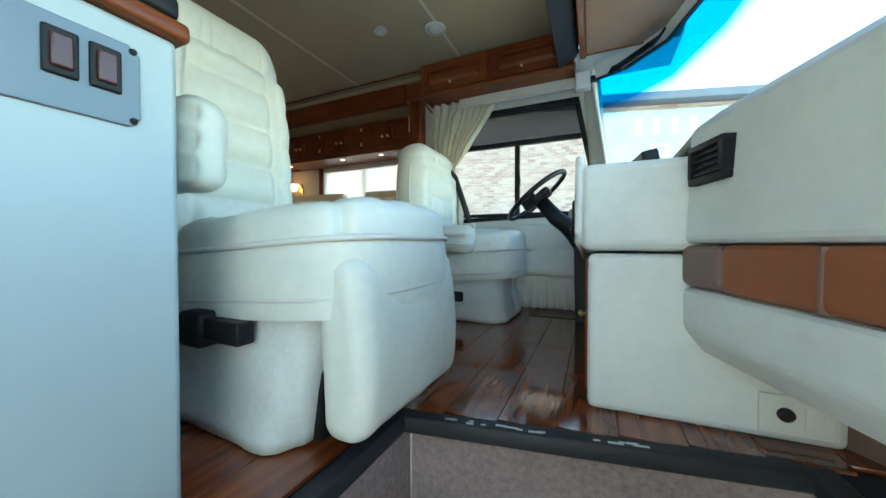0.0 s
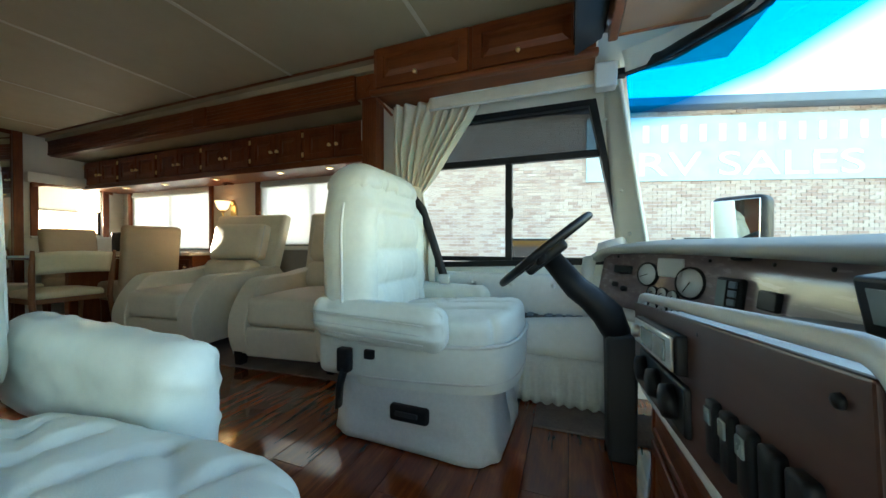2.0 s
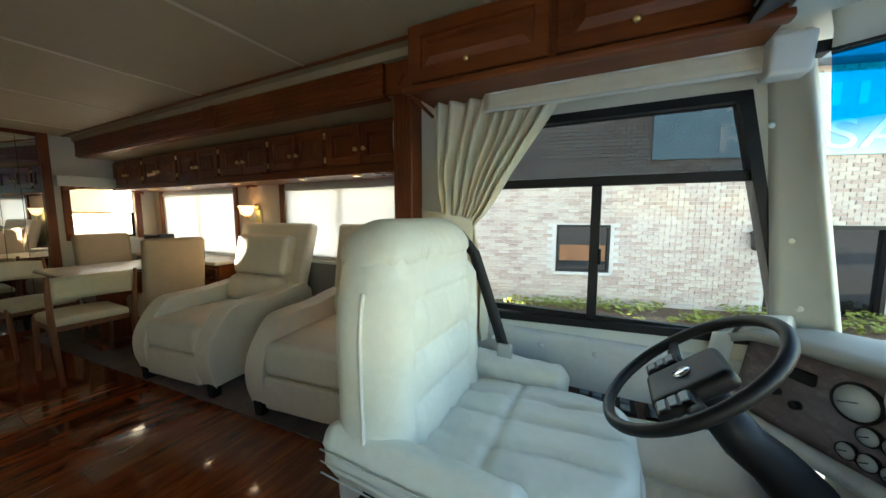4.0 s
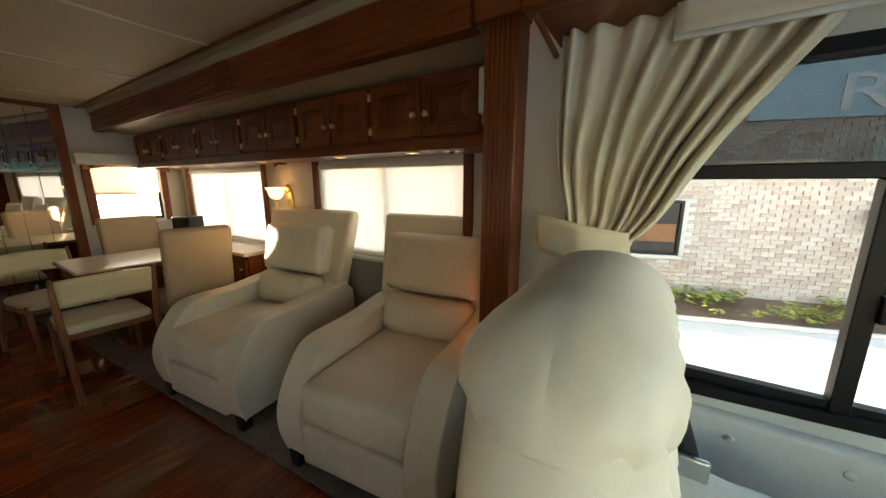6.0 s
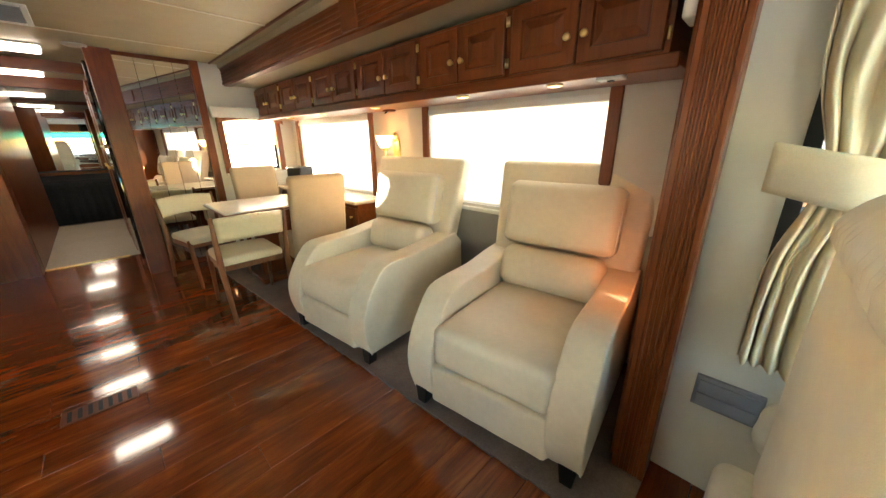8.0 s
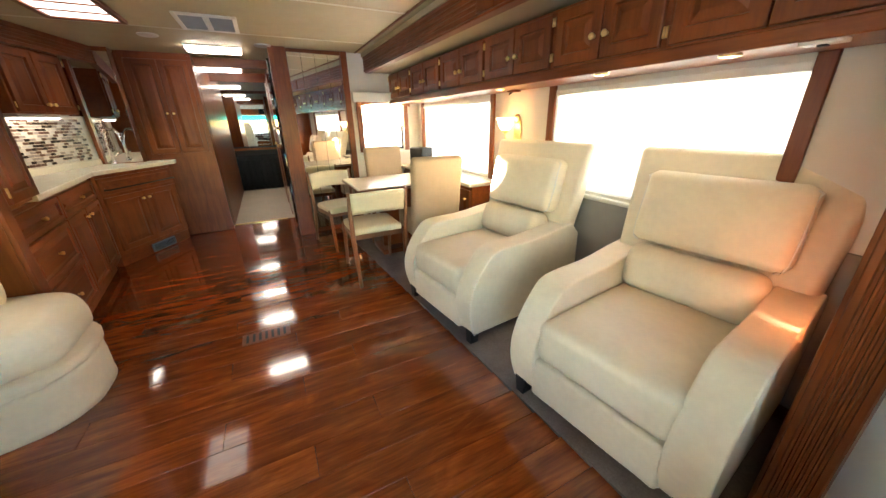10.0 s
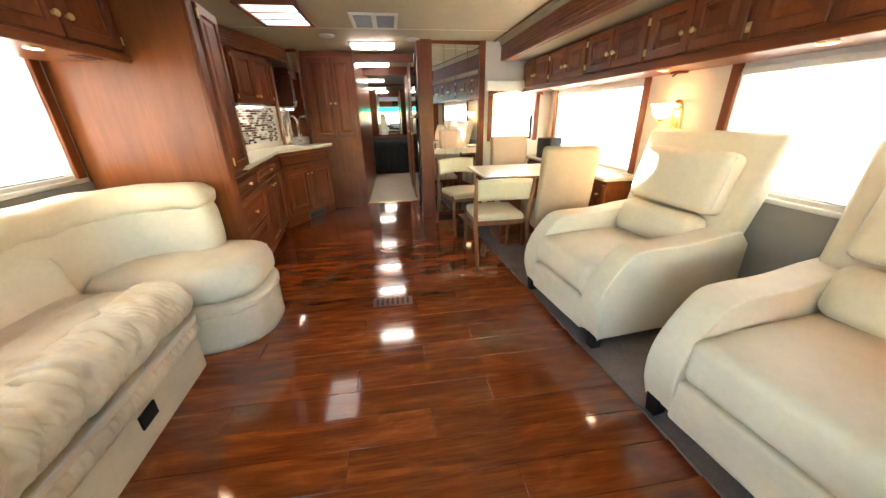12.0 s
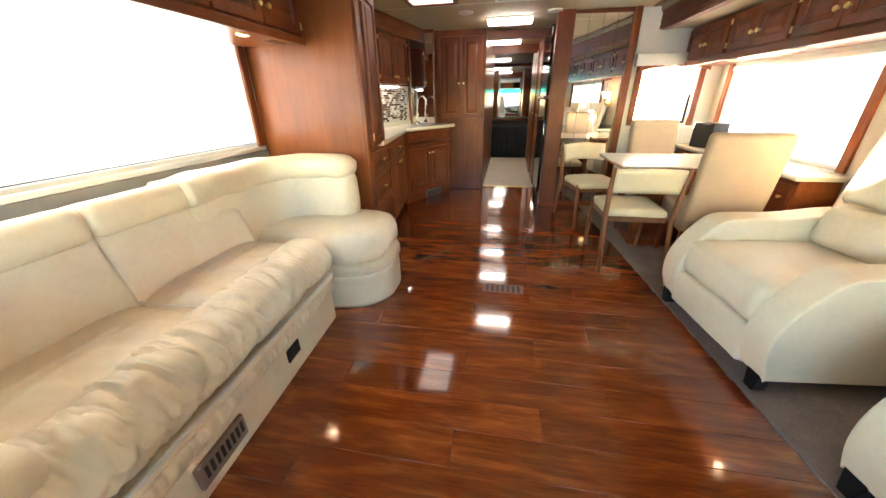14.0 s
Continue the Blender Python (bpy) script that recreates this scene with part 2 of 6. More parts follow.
CLOTH = speckle("cream_curtain_cloth", (0.58, 0.51, 0.37), (0.68, 0.61, 0.47), 300, 0.9, 0.4, 0.001)
SKIRTCLOTH = speckle("white_vinyl_skirt", (0.56, 0.56, 0.53), (0.66, 0.66, 0.62), 60, 0.6, 0.2, 0.002)
SHADE = fabric_shade("white_pleated_blind", (0.80, 0.78, 0.74), 0.019)
GLASS = clear("window_glass", (0.97, 0.98, 0.98))
TINT = clear("smoked_window_glass", (0.30, 0.32, 0.34))
BLUEBAND = banded("blue_banded_windscreen", (0.0, 0.33, 0.80), 1.40, 1.50)
LAMPWHITE = glow("white_lamp_diffuser", (1.0, 0.93, 0.80), 4.5)
LAMPDIM = glow("dim_lamp_lens", (1.0, 0.93, 0.80), 0.7)
LAMPWARM = glow("warm_lamp_glass", (1.0, 0.62, 0.26), 3.2)
PUCK = glow("halogen_puck", (1.0, 0.72, 0.42), 16.0)
SCREEN = plain("grey_lcd", (0.22, 0.26, 0.25), 0.25)
DIAL = plain("white_dial_face", (0.62, 0.63, 0.62), 0.3)
STRAP = plain("black_webbing", (0.012, 0.012, 0.014), 0.7, 0, 0.2, 500, 0.5)
BEDDING = speckle("black_bedspread", (0.010, 0.011, 0.013), (0.022, 0.024, 0.028), 40, 0.85, 0.3, 0.004)
TILE = speckle("beige_hall_tile", (0.42, 0.36, 0.26), (0.52, 0.46, 0.35), 30, 0.4, 0.1, 0.001)


# ---- mesh helpers ----
def finish(bm, smooth=False):
    bmesh.ops.recalc_face_normals(bm, faces=bm.faces)
    if smooth:
        for f in bm.faces:
            f.smooth = True
    return bm


def mesh_of(bm, name, material):
    me = bpy.data.meshes.new(name)
    bm.to_mesh(me)
    bm.free()
    me.materials.append(material)
    return me


def part(name, bm, material, parent, label=""):
    ob = new(name, mesh_of(bm, name, material))
    ob.parent = parent
    return tagged(ob, label)


def thing(name, label, category, m=None, group="", kind=""):
    ob = new(name)
    ob.empty_display_size = 0.1
    if m is not None:
        ob.matrix_basis = m
    return tagged(ob, label, category, group, kind)


def solid(name, bm, material, label, category="", kind="structure"):
    ob = new(name, mesh_of(bm, name, material))
    return tagged(ob, label, category, "", kind)


def box(x0, x1, y0, y1, z0, z1, r=0.0, seg=2):
    bm = bmesh.new()
    bmesh.ops.create_cube(bm, size=1)
    bmesh.ops.scale(bm, vec=(abs(x1 - x0), abs(y1 - y0), abs(z1 - z0)), verts=bm.verts)
    bmesh.ops.translate(bm, vec=((x0 + x1) / 2, (y0 + y1) / 2, (z0 + z1) / 2), verts=bm.verts)
    if r:
        bmesh.ops.bevel(bm, geom=bm.edges[:], offset=r, segments=seg, affect="EDGES", profile=0.5, clamp_overlap=True)
        for f in bm.faces:
            f.smooth = len(f.verts) < 5 and f.calc_area() < 4 * r * max(abs(x1 - x0), abs(y1 - y0), abs(z1 - z0))
    return bm


def moved(bm, m):
    bmesh.ops.transform(bm, matrix=m, verts=bm.verts)
    return bm


def merged(*bms):
    out = bmesh.new()
    for b in bms:
        me = bpy.data.meshes.new("tmp")
        b.to_mesh(me)
        b.free()
        out.from_mesh(me)
        bpy.data.meshes.remove(me)
    return out


def prism(pts, lo, hi, axis="y", r=0.0, seg=2):
    """A polygon in the plane across the axis, drawn out along it. axis y: points are (x, z); x: (y, z); z: (x, y)."""
    place = {"y": lambda p, d: (p[0], d, p[1]), "x": lambda p, d: (d, p[0], p[1]), "z": lambda p, d: (p[0], p[1], d)}[axis]
    bm = bmesh.new()
    a = [bm.verts.new(place(p, lo)) for p in pts]
    b = [bm.verts.new(place(p, hi)) for p in pts]
    n = len(pts)
    bm.faces.new(a), bm.faces.new(b[::-1])
    for i in range(n):
        bm.faces.new((a[i], a[(i + 1) % n], b[(i + 1) % n], b[i]))
    bmesh.ops.recalc_face_normals(bm, faces=bm.faces)
    if r:
        bmesh.ops.bevel(bm, geom=bm.edges[:], offset=r, segments=seg, affect="EDGES", profile=0.5, clamp_overlap=True)
    return bm


def steps(h, r, n):
    """Coordinates from -h to h, close together in the rounded ends."""
    e = [h - r * k for k in (0.0, 0.25, 0.5, 0.75)]
    inner = [-(h - r) + 2 * (h - r) * i / n for i in range(n + 1)]
    return [-v for v in e] + inner + e[::-1]


def pillow(sx, sy, sz, r, n=(10, 10, 3), shape=None, wrinkle=0.0, scale=9.0, seed=0.0):
    """A soft, rounded block round the origin. shape bends each point; wrinkle pushes it in and out."""
    hx, hy, hz = sx / 2, sy / 2, sz / 2
    r = min(r, hx, hy, hz) * 0.999
    ax = [steps(h, r, k) for h, k in zip((hx, hy, hz), n)]
    bm = bmesh.new()
    known = {}

    def vert(i, j, k):
        key = (i, j, k)
        if key not in known:
            p = Vector((ax[0][i], ax[1][j], ax[2][k]))
            q = Vector((max(-hx + r, min(hx - r, p.x)), max(-hy + r, min(hy - r, p.y)), max(-hz + r, min(hz - r, p.z))))
            d = p - q
            nrm = d.normalized() if d.length > 1e-9 else Vector((0, 0, 1))
            if d.length > 1e-9:
                p = q + nrm * r
            if shape:
                p = Vector(shape(*p))
            if wrinkle:
                s = noise.noise(p * scale + Vector((seed, seed * 0.7, -seed)))
                s = -abs(s) * 1.4 + 0.3 * noise.noise(p * scale * 2.7 + Vector((seed, 3, 1)))
                p += nrm * s * wrinkle
            known[key] = bm.verts.new(p)
        return known[key]

    L = [len(a) - 1 for a in ax]
    for fixed, u, v in ((0, 1, 2), (1, 0, 2), (2, 0, 1)):
        for side in (0, L[fixed]):
            for a in range(L[u]):
                for b in range(L[v]):
                    idx = []
                    for da, db in ((0, 0), (1, 0), (1, 1), (0, 1)):
                        t = [0, 0, 0]
                        t[fixed], t[u], t[v] = side, a + da, b + db
                        idx.append(vert(*t))
                    bm.faces.new(idx)
    return finish(bm, True)


def sweep(path, radius, n=8, closed=False, flat=1.0):
    """A tube along a path; flat squashes it."""
    bm = bmesh.new()
    P = [Vector(p) for p in path]
    rings = []
    m = len(P)
    for i, p in enumerate(P):
        d = (P[(i + 1) % m] - P[i - 1]) if closed else (P[min(i + 1, m - 1)] - P[max(i - 1, 0)])
        d.normalize()
        up = Vector((0, 0, 1)) if abs(d.z) < 0.9 else Vector((1, 0, 0))
        a = d.cross(up).normalized()
        b = a.cross(d).normalized()
        rr = radius[i] if isinstance(radius, (list, tuple)) else radius
        rings.append([bm.verts.new(p + a * rr * math.cos(2 * math.pi * k / n) + b * rr * flat * math.sin(2 * math.pi * k / n)) for k in range(n)])
    for i in range(m if closed else m - 1):
        A, B = rings[i], rings[(i + 1) % m]
        for k in range(n):
            bm.faces.new((A[k], A[(k + 1) % n], B[(k + 1) % n], B[k]))
    if not closed:
        bm.faces.new(rings[0]), bm.faces.new(rings[-1][::-1])
    return finish(bm, True)


def lathe(profile, n=24, m=None):
    """Turns (radius, height) pairs round z."""
    bm = bmesh.new()
    rings = [[bm.verts.new((r * math.cos(2 * math.pi * k / n), r * math.sin(2 * math.pi * k / n), z)) for k in range(n)] for r, z in profile]
    for A, B in zip(rings, rings[1:]):
        for k in range(n):
            bm.faces.new((A[k], A[(k + 1) % n], B[(k + 1) % n], B[k]))
    bm.faces.new(rings[0][::-1]), bm.faces.new(rings[-1])
    finish(bm, True)
    return moved(bm, m) if m is not None else bm


def sheet(fn, nu, nv, thick=0.0):
    """A surface from fn(u, v), u and v from 0 to 1, thickened if asked."""
    bm = bmesh.new()
    g = [[bm.verts.new(fn(i / nu, j / nv)) for j in range(nv + 1)] for i in range(nu + 1)]
    for i in range(nu):
        for j in range(nv):
            bm.faces.new((g[i][j], g[i + 1][j], g[i + 1][j + 1], g[i][j + 1]))
    finish(bm, True)
    if thick:
        bmesh.ops.solidify(bm, geom=bm.faces[:], thickness=thick)
    return bm


def raised_panel(w, h, t=0.022, rail=0.05, drop=0.013):
    """A framed door with a raised field, in x and z, its face towards -y, base corner at the origin."""
    outer = [(0, 0), (w, 0), (w, h), (0, h)]
    bm = bmesh.new()

    def ring(inset, y):
        return [bm.verts.new((min(max(x, inset), w - inset), y, min(max(z, inset), h - inset))) for x, z in outer]

    rings = [ring(0, t), ring(0, 0.004), ring(0.004, 0), ring(rail, 0), ring(rail + 0.005, drop), ring(rail + 0.013, drop), ring(rail + 0.040, 0.002), ring(rail + 0.043, 0.001)]
    for A, B in zip(rings, rings[1:]):
        for k in range(4):
            bm.faces.new((A[k], A[(k + 1) % 4], B[(k + 1) % 4], B[k]))
    bm.faces.new(rings[-1])
    bm.faces.new(rings[0][::-1])
    return finish(bm)


def knob(p, d, r=0.016):
    """A round door knob at p, standing out along d."""
    turn = Vector(d).to_track_quat("Z", "Y").to_matrix().to_4x4()
    return lathe([(r * 0.55, 0), (r * 0.45, 0.008), (r * 0.9, 0.014), (r, 0.02), (r * 0.75, 0.026), (r * 0.2, 0.028)], 12, Matrix.Translation(p) @ turn)


def wall_with_openings(x0, x1, z0, z1, y0, y1, holes):
    """A wall along x made of butted blocks round its openings (x0, x1, z0, z1)."""
    xs = sorted({x0, x1, *[h[0] for h in holes], *[h[1] for h in holes]})
    blocks = []
    for a, b in zip(xs, xs[1:]):
        cuts = sorted((h[2], h[3]) for h in holes if h[0] <= a + 1e-6 and h[1] >= b - 1e-6)
        z = z0
        for lo, hi in cuts:
            if lo > z:
                blocks.append(box(a, b, y0, y1, z, lo))
            z = hi
        if z < z1:
            blocks.append(box(a, b, y0, y1, z, z1))
    bm = merged(*blocks)
    bmesh.ops.remove_doubles(bm, verts=bm.verts, dist=1e-5)
    return bm


def fluted(length, width, depth, n=5):
    """A fluted board along z: face towards -y, in x from 0 to width."""
    pts = [(0, depth), (0, 0.004), (0.004, 0)]
    m = width * 0.14
    f = (width - 2 * m) / n
    for i in range(n):
        a = m + i * f
        pts += [(a + f * 0.12, 0), (a + f * 0.3, 0.006), (a + f * 0.7, 0.006), (a + f * 0.88, 0)]
    pts += [(width - 0.004, 0), (width, 0.004), (width, depth)]
    return prism(pts, 0, length, "z")


# ---- structure ----
H = 2.03
EDGE = lambda x: 2.52 + 0.065 * (x + 0.87)
carpet = solid("carpet", prism([(-5.2, EDGE(-5.2)), (-0.87, EDGE(-0.87)), (-0.87, 3.5), (-5.2, 3.5)], -0.05, 0.004, "z"), CARPET, "taupe cut-pile carpet beside the laminate", "carpet")
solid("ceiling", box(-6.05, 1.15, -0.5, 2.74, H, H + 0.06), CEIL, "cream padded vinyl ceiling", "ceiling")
for sx in (-4.6, -3.5, -2.48, -1.48, -0.4):
    solid("trim", box(sx - 0.012, sx + 0.012, -0.05, 2.66, H - 0.004, H + 0.001, 0.002), SEAM, "cream ceiling seam strip", "trim")
solid("trim", box(-5.1, -0.78, 2.655, 2.668, H - 0.012, H + 0.001), WOOD_X, "dark wooden ceiling bead", "trim")
solid("wall_slide_top", box(-5.2, -0.78, 2.74, 2.84, 1.99, H + 0.06), CEIL, "cream strip above the slide-out valance", "wall")
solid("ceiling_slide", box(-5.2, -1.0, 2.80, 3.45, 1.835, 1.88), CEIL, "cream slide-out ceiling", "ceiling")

# slide-out wall, its windows and its rear end wall
WIN_B, WIN_A = (-2.68, -1.40, 0.83, 1.47), (-4.93, -3.46, 0.78, 1.47)
solid("wall_slide", wall_with_openings(-5.2, -1.0, 0.0, 1.84, 3.43, 3.5, [WIN_A, WIN_B]), WALL, "warm white slide-out wall", "wall")
solid("wall_lower", box(-3.3, -1.02, 3.415, 3.43, 0.0, 0.80), GREYWALL, "grey cloth lower wall", "wall")
rear = wall_with_openings(2.56, 3.5, 0.0, H + 0.06, 0.0, 0.06, [(2.68, 3.22, 0.95, 1.53)])
solid("wall_slide_rear", moved(rear, Matrix.Translation((-5.14, 0, 0)) @ pose(0, 0, 0, 0, 0, 90)), WALL, "warm white end wall of the slide-out", "wall")
solid("wall_slide_front", box(-1.0, -0.97, 2.9, 3.5, 0, 1.84), PANELWOOD, "cherry end panel of the slide-out", "wall")


def pleated(x0, x1, z0, z1, y, pitch=0.022, depth=0.012):
    n = max(2, int((z1 - z0) / pitch) * 2)
    return sheet(lambda u, v: (x0 + (x1 - x0) * u, y + (depth if round(v * n) % 2 else 0), z0 + (z1 - z0) * v), 1, n)


def shaded_window(name, w, h, m, mull=True, blind=1.0, trim=0.06):
    """A wood-cased window with a pleated blind; local x along the wall, face towards -y."""
    win = thing(name, "wood-cased window with a drawn white pleated blind", "window", m, kind="structure")
    part("window_frame", merged(box(-0.01, 0.02, 0.045, 0.07, 0, h), box(w - 0.02, w + 0.01, 0.045, 0.07, 0, h), box(0.02, w - 0.02, 0.045, 0.07, 0, 0.025), box(0.02, w - 0.02, 0.045, 0.07, h - 0.025, h)), BLACK, win, "dark aluminium frame")
    if mull:
        part("mullion", box(w / 2 - 0.014, w / 2 + 0.014, 0.042, 0.072, 0.025, h - 0.025), BLACK, win)
    g = part("pane", box(0.02, w - 0.02, 0.056, 0.06, 0.025, h - 0.025), GLASS, win)
    g.visible_shadow = False
    for x in (-trim, w):
        part("casing", box(x, x + trim, -0.022, 0.0, -0.02, h + 0.06, 0.005), WOOD, win, "cherry side casing")
    part("sill", box(-trim, w + trim, -0.03, 0.0, -0.045, -0.02, 0.005), WHITEPLASTIC, win)
    if blind:
        part("blind", pleated(0.004, w - 0.004, h * (1 - blind) + 0.01, h - 0.03, 0.005), SHADE, win, "white pleated blind")
        part("headrail", box(0.002, w - 0.002, -0.014, 0.03, h - 0.035, h, 0.004), WHITEPLASTIC, win)
    return win


shaded_window("window_1", WIN_B[1] - WIN_B[0], WIN_B[3] - WIN_B[2], pose(WIN_B[0], 3.43, WIN_B[2]))
shaded_window("window_2", WIN_A[1] - WIN_A[0], WIN_A[3] - WIN_A[2], pose(WIN_A[0], 3.43, WIN_A[2]))
w3 = shaded_window("window_3", 0.54, 0.58, pose(-5.14, 2.68, 0.95, 0, 0, 90), False, 0.52)
part("rail", box(0.02, 0.52, 0.04, 0.07, 0.27, 0.295), WHITEPLASTIC, w3, "white cross rail")
part("valance", prism([(-0.09, 0.56), (-0.09, 0.67), (-0.024, 0.67), (-0.024, 0.56)], -0.10, 0.64, "x", 0.006), WALL, w3, "padded cream valance")
part("swag", sheet(lambda u, v: (-0.07 + 0.68 * u, -0.081 - 0.008 * math.sin(u * 60), 0.575 - v * (0.02 + 0.05 * (2 * u - 1) ** 2)), 60, 3, 0.003), BROWNPAD, w3, "brown scalloped swag")

# curb-side wall with the sofa window, kitchen wall and entry doorway
WIN_C = (-3.1, -1.25, 0.96, 1.62)
solid("wall_curb", wall_with_openings(-6.0, 1.15, -0.5, H, -0.5, -0.45, [WIN_C, (0.1, 0.95, -0.5, 1.55)]), WALL, "warm white curb-side wall", "wall")
shaded_window("window_4", WIN_C[1] - WIN_C[0], WIN_C[3] - WIN_C[2], pose(WIN_C[1], -0.45, WIN_C[2], 0, 0, 180), False)
solid("wall_sofa_lower", box(-3.2, -1.2, -0.45, -0.435, 0.0, 0.91), GREYWALL, "grey cloth wall below the window", "wall")

# driver's side wall: slanted window opening
DW = [(-0.72, 0.68), (0.665, 0.735), (0.49, 1.665), (-0.72, 1.665)]


def ring_wall(outer, inner, y0, y1):
    bm = bmesh.new()
    n = len(outer)
    rows = [[bm.verts.new((x, y, z)) for x, z in pts] for pts, y in ((outer, y0), (inner, y0), (inner, y1), (outer, y1))]
    for A, B in zip(rows, rows[1:] + rows[:1]):
        for k in range(n):
            bm.faces.new((A[k], A[(k + 1) % n], B[(k + 1) % n], B[k]))
    return finish(bm)


solid("wall_driver", ring_wall([(-0.9, -0.05), (0.80, -0.05), (0.62, 2.05), (-0.9, 2.05)], DW, 2.92, 3.0), CABWALL, "white fibreglass wall round the driver's window", "wall")


def inset(pts, d):
    cx, cz = sum(p[0] for p in pts) / 4, sum(p[1] for p in pts) / 4
    return [(x + (d if x < cx else -d), z + (d if z < cz else -d)) for x, z in pts]


dwin = thing("window_5", "black-framed driver's sliding window with a smoked top pane", "window", kind="structure")
part("window_frame", ring_wall(DW, inset(DW, 0.035), 2.905, 2.985), BLACK, dwin)
part("cross_bar", box(-0.69, 0.53, 2.925, 2.965, 1.345, 1.385, 0.004), BLACK, dwin)
part("mullion", box(-0.02, 0.02, 2.92, 2.965, 0.71, 1.345, 0.003), BLACK, dwin)
part("latch", box(0.018, 0.03, 2.905, 2.93, 1.0, 1.07, 0.003), BLACK, dwin)
part("bottom_track", box(-0.69, 0.62, 2.93, 2.965, 0.735, 0.765, 0.003), BLACK, dwin)
g = part("pane", prism([(-0.69, 0.71), (0.635, 0.765), (0.54, 1.36), (-0.69, 1.36)], 2.944, 2.948), GLASS, dwin)
g.visible_shadow = False
g = part("smoked_pane", prism([(-0.69, 1.37), (0.535, 1.37), (0.465, 1.635), (-0.69, 1.635)], 2.944, 2.948), TINT, dwin, "smoked upper pane")
g.visible_shadow = False

# front: windscreen, cap and pillars
PLAN = [(0.70, 2.79), (0.88, 2.70), (1.08, 2.45), (1.20, 2.0), (1.25, 1.4), (1.25, 0.9), (1.20, 0.3), (1.08, -0.15), (0.88, -0.40)]


def along(u, pts):
    k = min(int(u * (len(pts) - 1)), len(pts) - 2)
    f = u * (len(pts) - 1) - k
    return tuple(a + (b - a) * f for a, b in zip(pts[k], pts[k + 1]))


def screen_at(u, z):
    x, y = along(u, PLAN)
    return (x - 0.10 * (z - 0.85), y - 0.06 * (z - 0.85) * (1 if y > 1 else -1), z)


wscreen = thing("windscreen", "wide curved windscreen with a blue tinted top band", "windscreen", kind="structure")
g = part("pane", sheet(lambda u, v: screen_at(u, 0.72 + v * 0.98), 48, 6), BLUEBAND, wscreen, "clear glass with a blue top band")
g.visible_shadow = False
part("upper_seal", sweep([screen_at(i / 48, 1.70) for i in range(49)], 0.014, 6), RUBBER, wscreen)
part("lower_seal", sweep([screen_at(i / 48, 0.72) for i in range(49)], 0.014, 6), RUBBER, wscreen)
solid("wall_front_cap", sheet(lambda u, v: (lambda p: (p[0] - 0.22 * v * v, p[1] - 0.1 * v * (1 if p[1] > 1 else -1), 1.695 + 0.34 * v))(screen_at(u, 1.70)), 48, 6, 0.01), CABWALL, "white fibreglass cap above the windscreen", "wall")
solid("wall_front_lower", sheet(lambda u, v: screen_at(u, 0.74 - v * 1.2), 48, 3, 0.02), CABWALL, "white body below the windscreen", "wall")
solid("wall_pillar", sheet(lambda u, v: ((0.755 - 0.165 * v + 0.02 * math.sin(u * 3.1)) + u * (-0.14 + 0.08 * v), 2.79 + 0.125 * u, 0.70 + 1.1 * v), 6, 10, 0.02), CABWALL, "white windscreen pillar", "wall")
for zz, xx in ((1.52, 0.56), (1.13, 0.64), (0.9, 0.68)):
    part_b = solid("screw_cap", lathe([(0.011, 0), (0.010, 0.004), (0.004, 0.006)], 10, Matrix.Translation((xx - 0.03, 2.845, zz)) @ pose(0, 0, 0, 90, 0, 0)), CABWALL, "white screw cap on the pillar", "cap", "")
solid("ceiling_front", box(0.48, 1.1, 2.52, 2.95, 1.795, 1.83), CABWALL, "white soffit above the driver's window", "ceiling")

# rear: pantry wall, mirror wall, hall, bedroom
solid("wall_hall_curb", box(-8.7, -6.0, 0.92, 1.0, 0, H), PANELWOOD, "cherry hall wall", "wall")
solid("wall_hall_driver", box(-8.7, -5.99, 1.76, 1.84, 0, H), PANELWOOD, "cherry hall wall", "wall")
solid("floor_hall", box(-8.7, -6.0, 0.9, 1.8, -0.06, 0.006), TILE, "beige tiled hall floor", "floor")
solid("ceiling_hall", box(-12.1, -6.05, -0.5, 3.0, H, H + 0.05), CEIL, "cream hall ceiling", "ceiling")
solid("floor_bedroom", box(-12.0, -8.7, -0.5, 3.0, -0.06, 0.0), CARPET, "taupe bedroom carpet", "floor")
solid("wall_bedroom_curb", box(-12.0, -8.7, -0.5, -0.42, 0, H), PANELWOOD, "cherry bedroom wall", "wall")
solid("wall_bedroom_driver", box(-12.0, -8.7, 2.92, 3.0, 0, H), PANELWOOD, "cherry bedroom wall", "wall")
solid("wall_rear", box(-10.70, -10.60, -0.42, 2.92, 0, H), PANELWOOD, "cherry rear wall", "wall")
solid("mirror_bedroom", box(-10.598, -10.585, 0.25, 2.25, 0.74, 1.97, 0.003), MIRROR, "wide mirror behind the bed", "mirror")
for a, b in ((-0.5, 0.92), (1.84, 3.0)):
    solid("wall_bedroom_front", box(-8.7, -8.62, a, b, 0, H), PANELWOOD, "cherry bedroom bulkhead", "wall")
solid("trim", box(-6.03, -5.97, 1.0, 1.76, 1.93, H, 0.004), WOOD_Y, "cherry header over the hall", "trim")
solid("trim", box(-7.35, -7.29, 1.0, 1.76, 1.90, H, 0.004), WOOD_Y, "cherry header in the hall", "trim")
solid("trim", box(-6.02, -5.98, 1.0, 1.66, 0.0, 0.01, 0.003), BRASS, "brass threshold strip", "trim")
solid("wall_slide_back", box(-6.0, -5.2, 2.5, 2.56, 0, H), PANELWOOD, "cherry wall behind the fridge", "wall")
solid("wall_kitchen_corner", box(-6.05, -5.98, -0.5, 0.93, 0, H), PANELWOOD, "cherry wall behind the pantry", "wall")

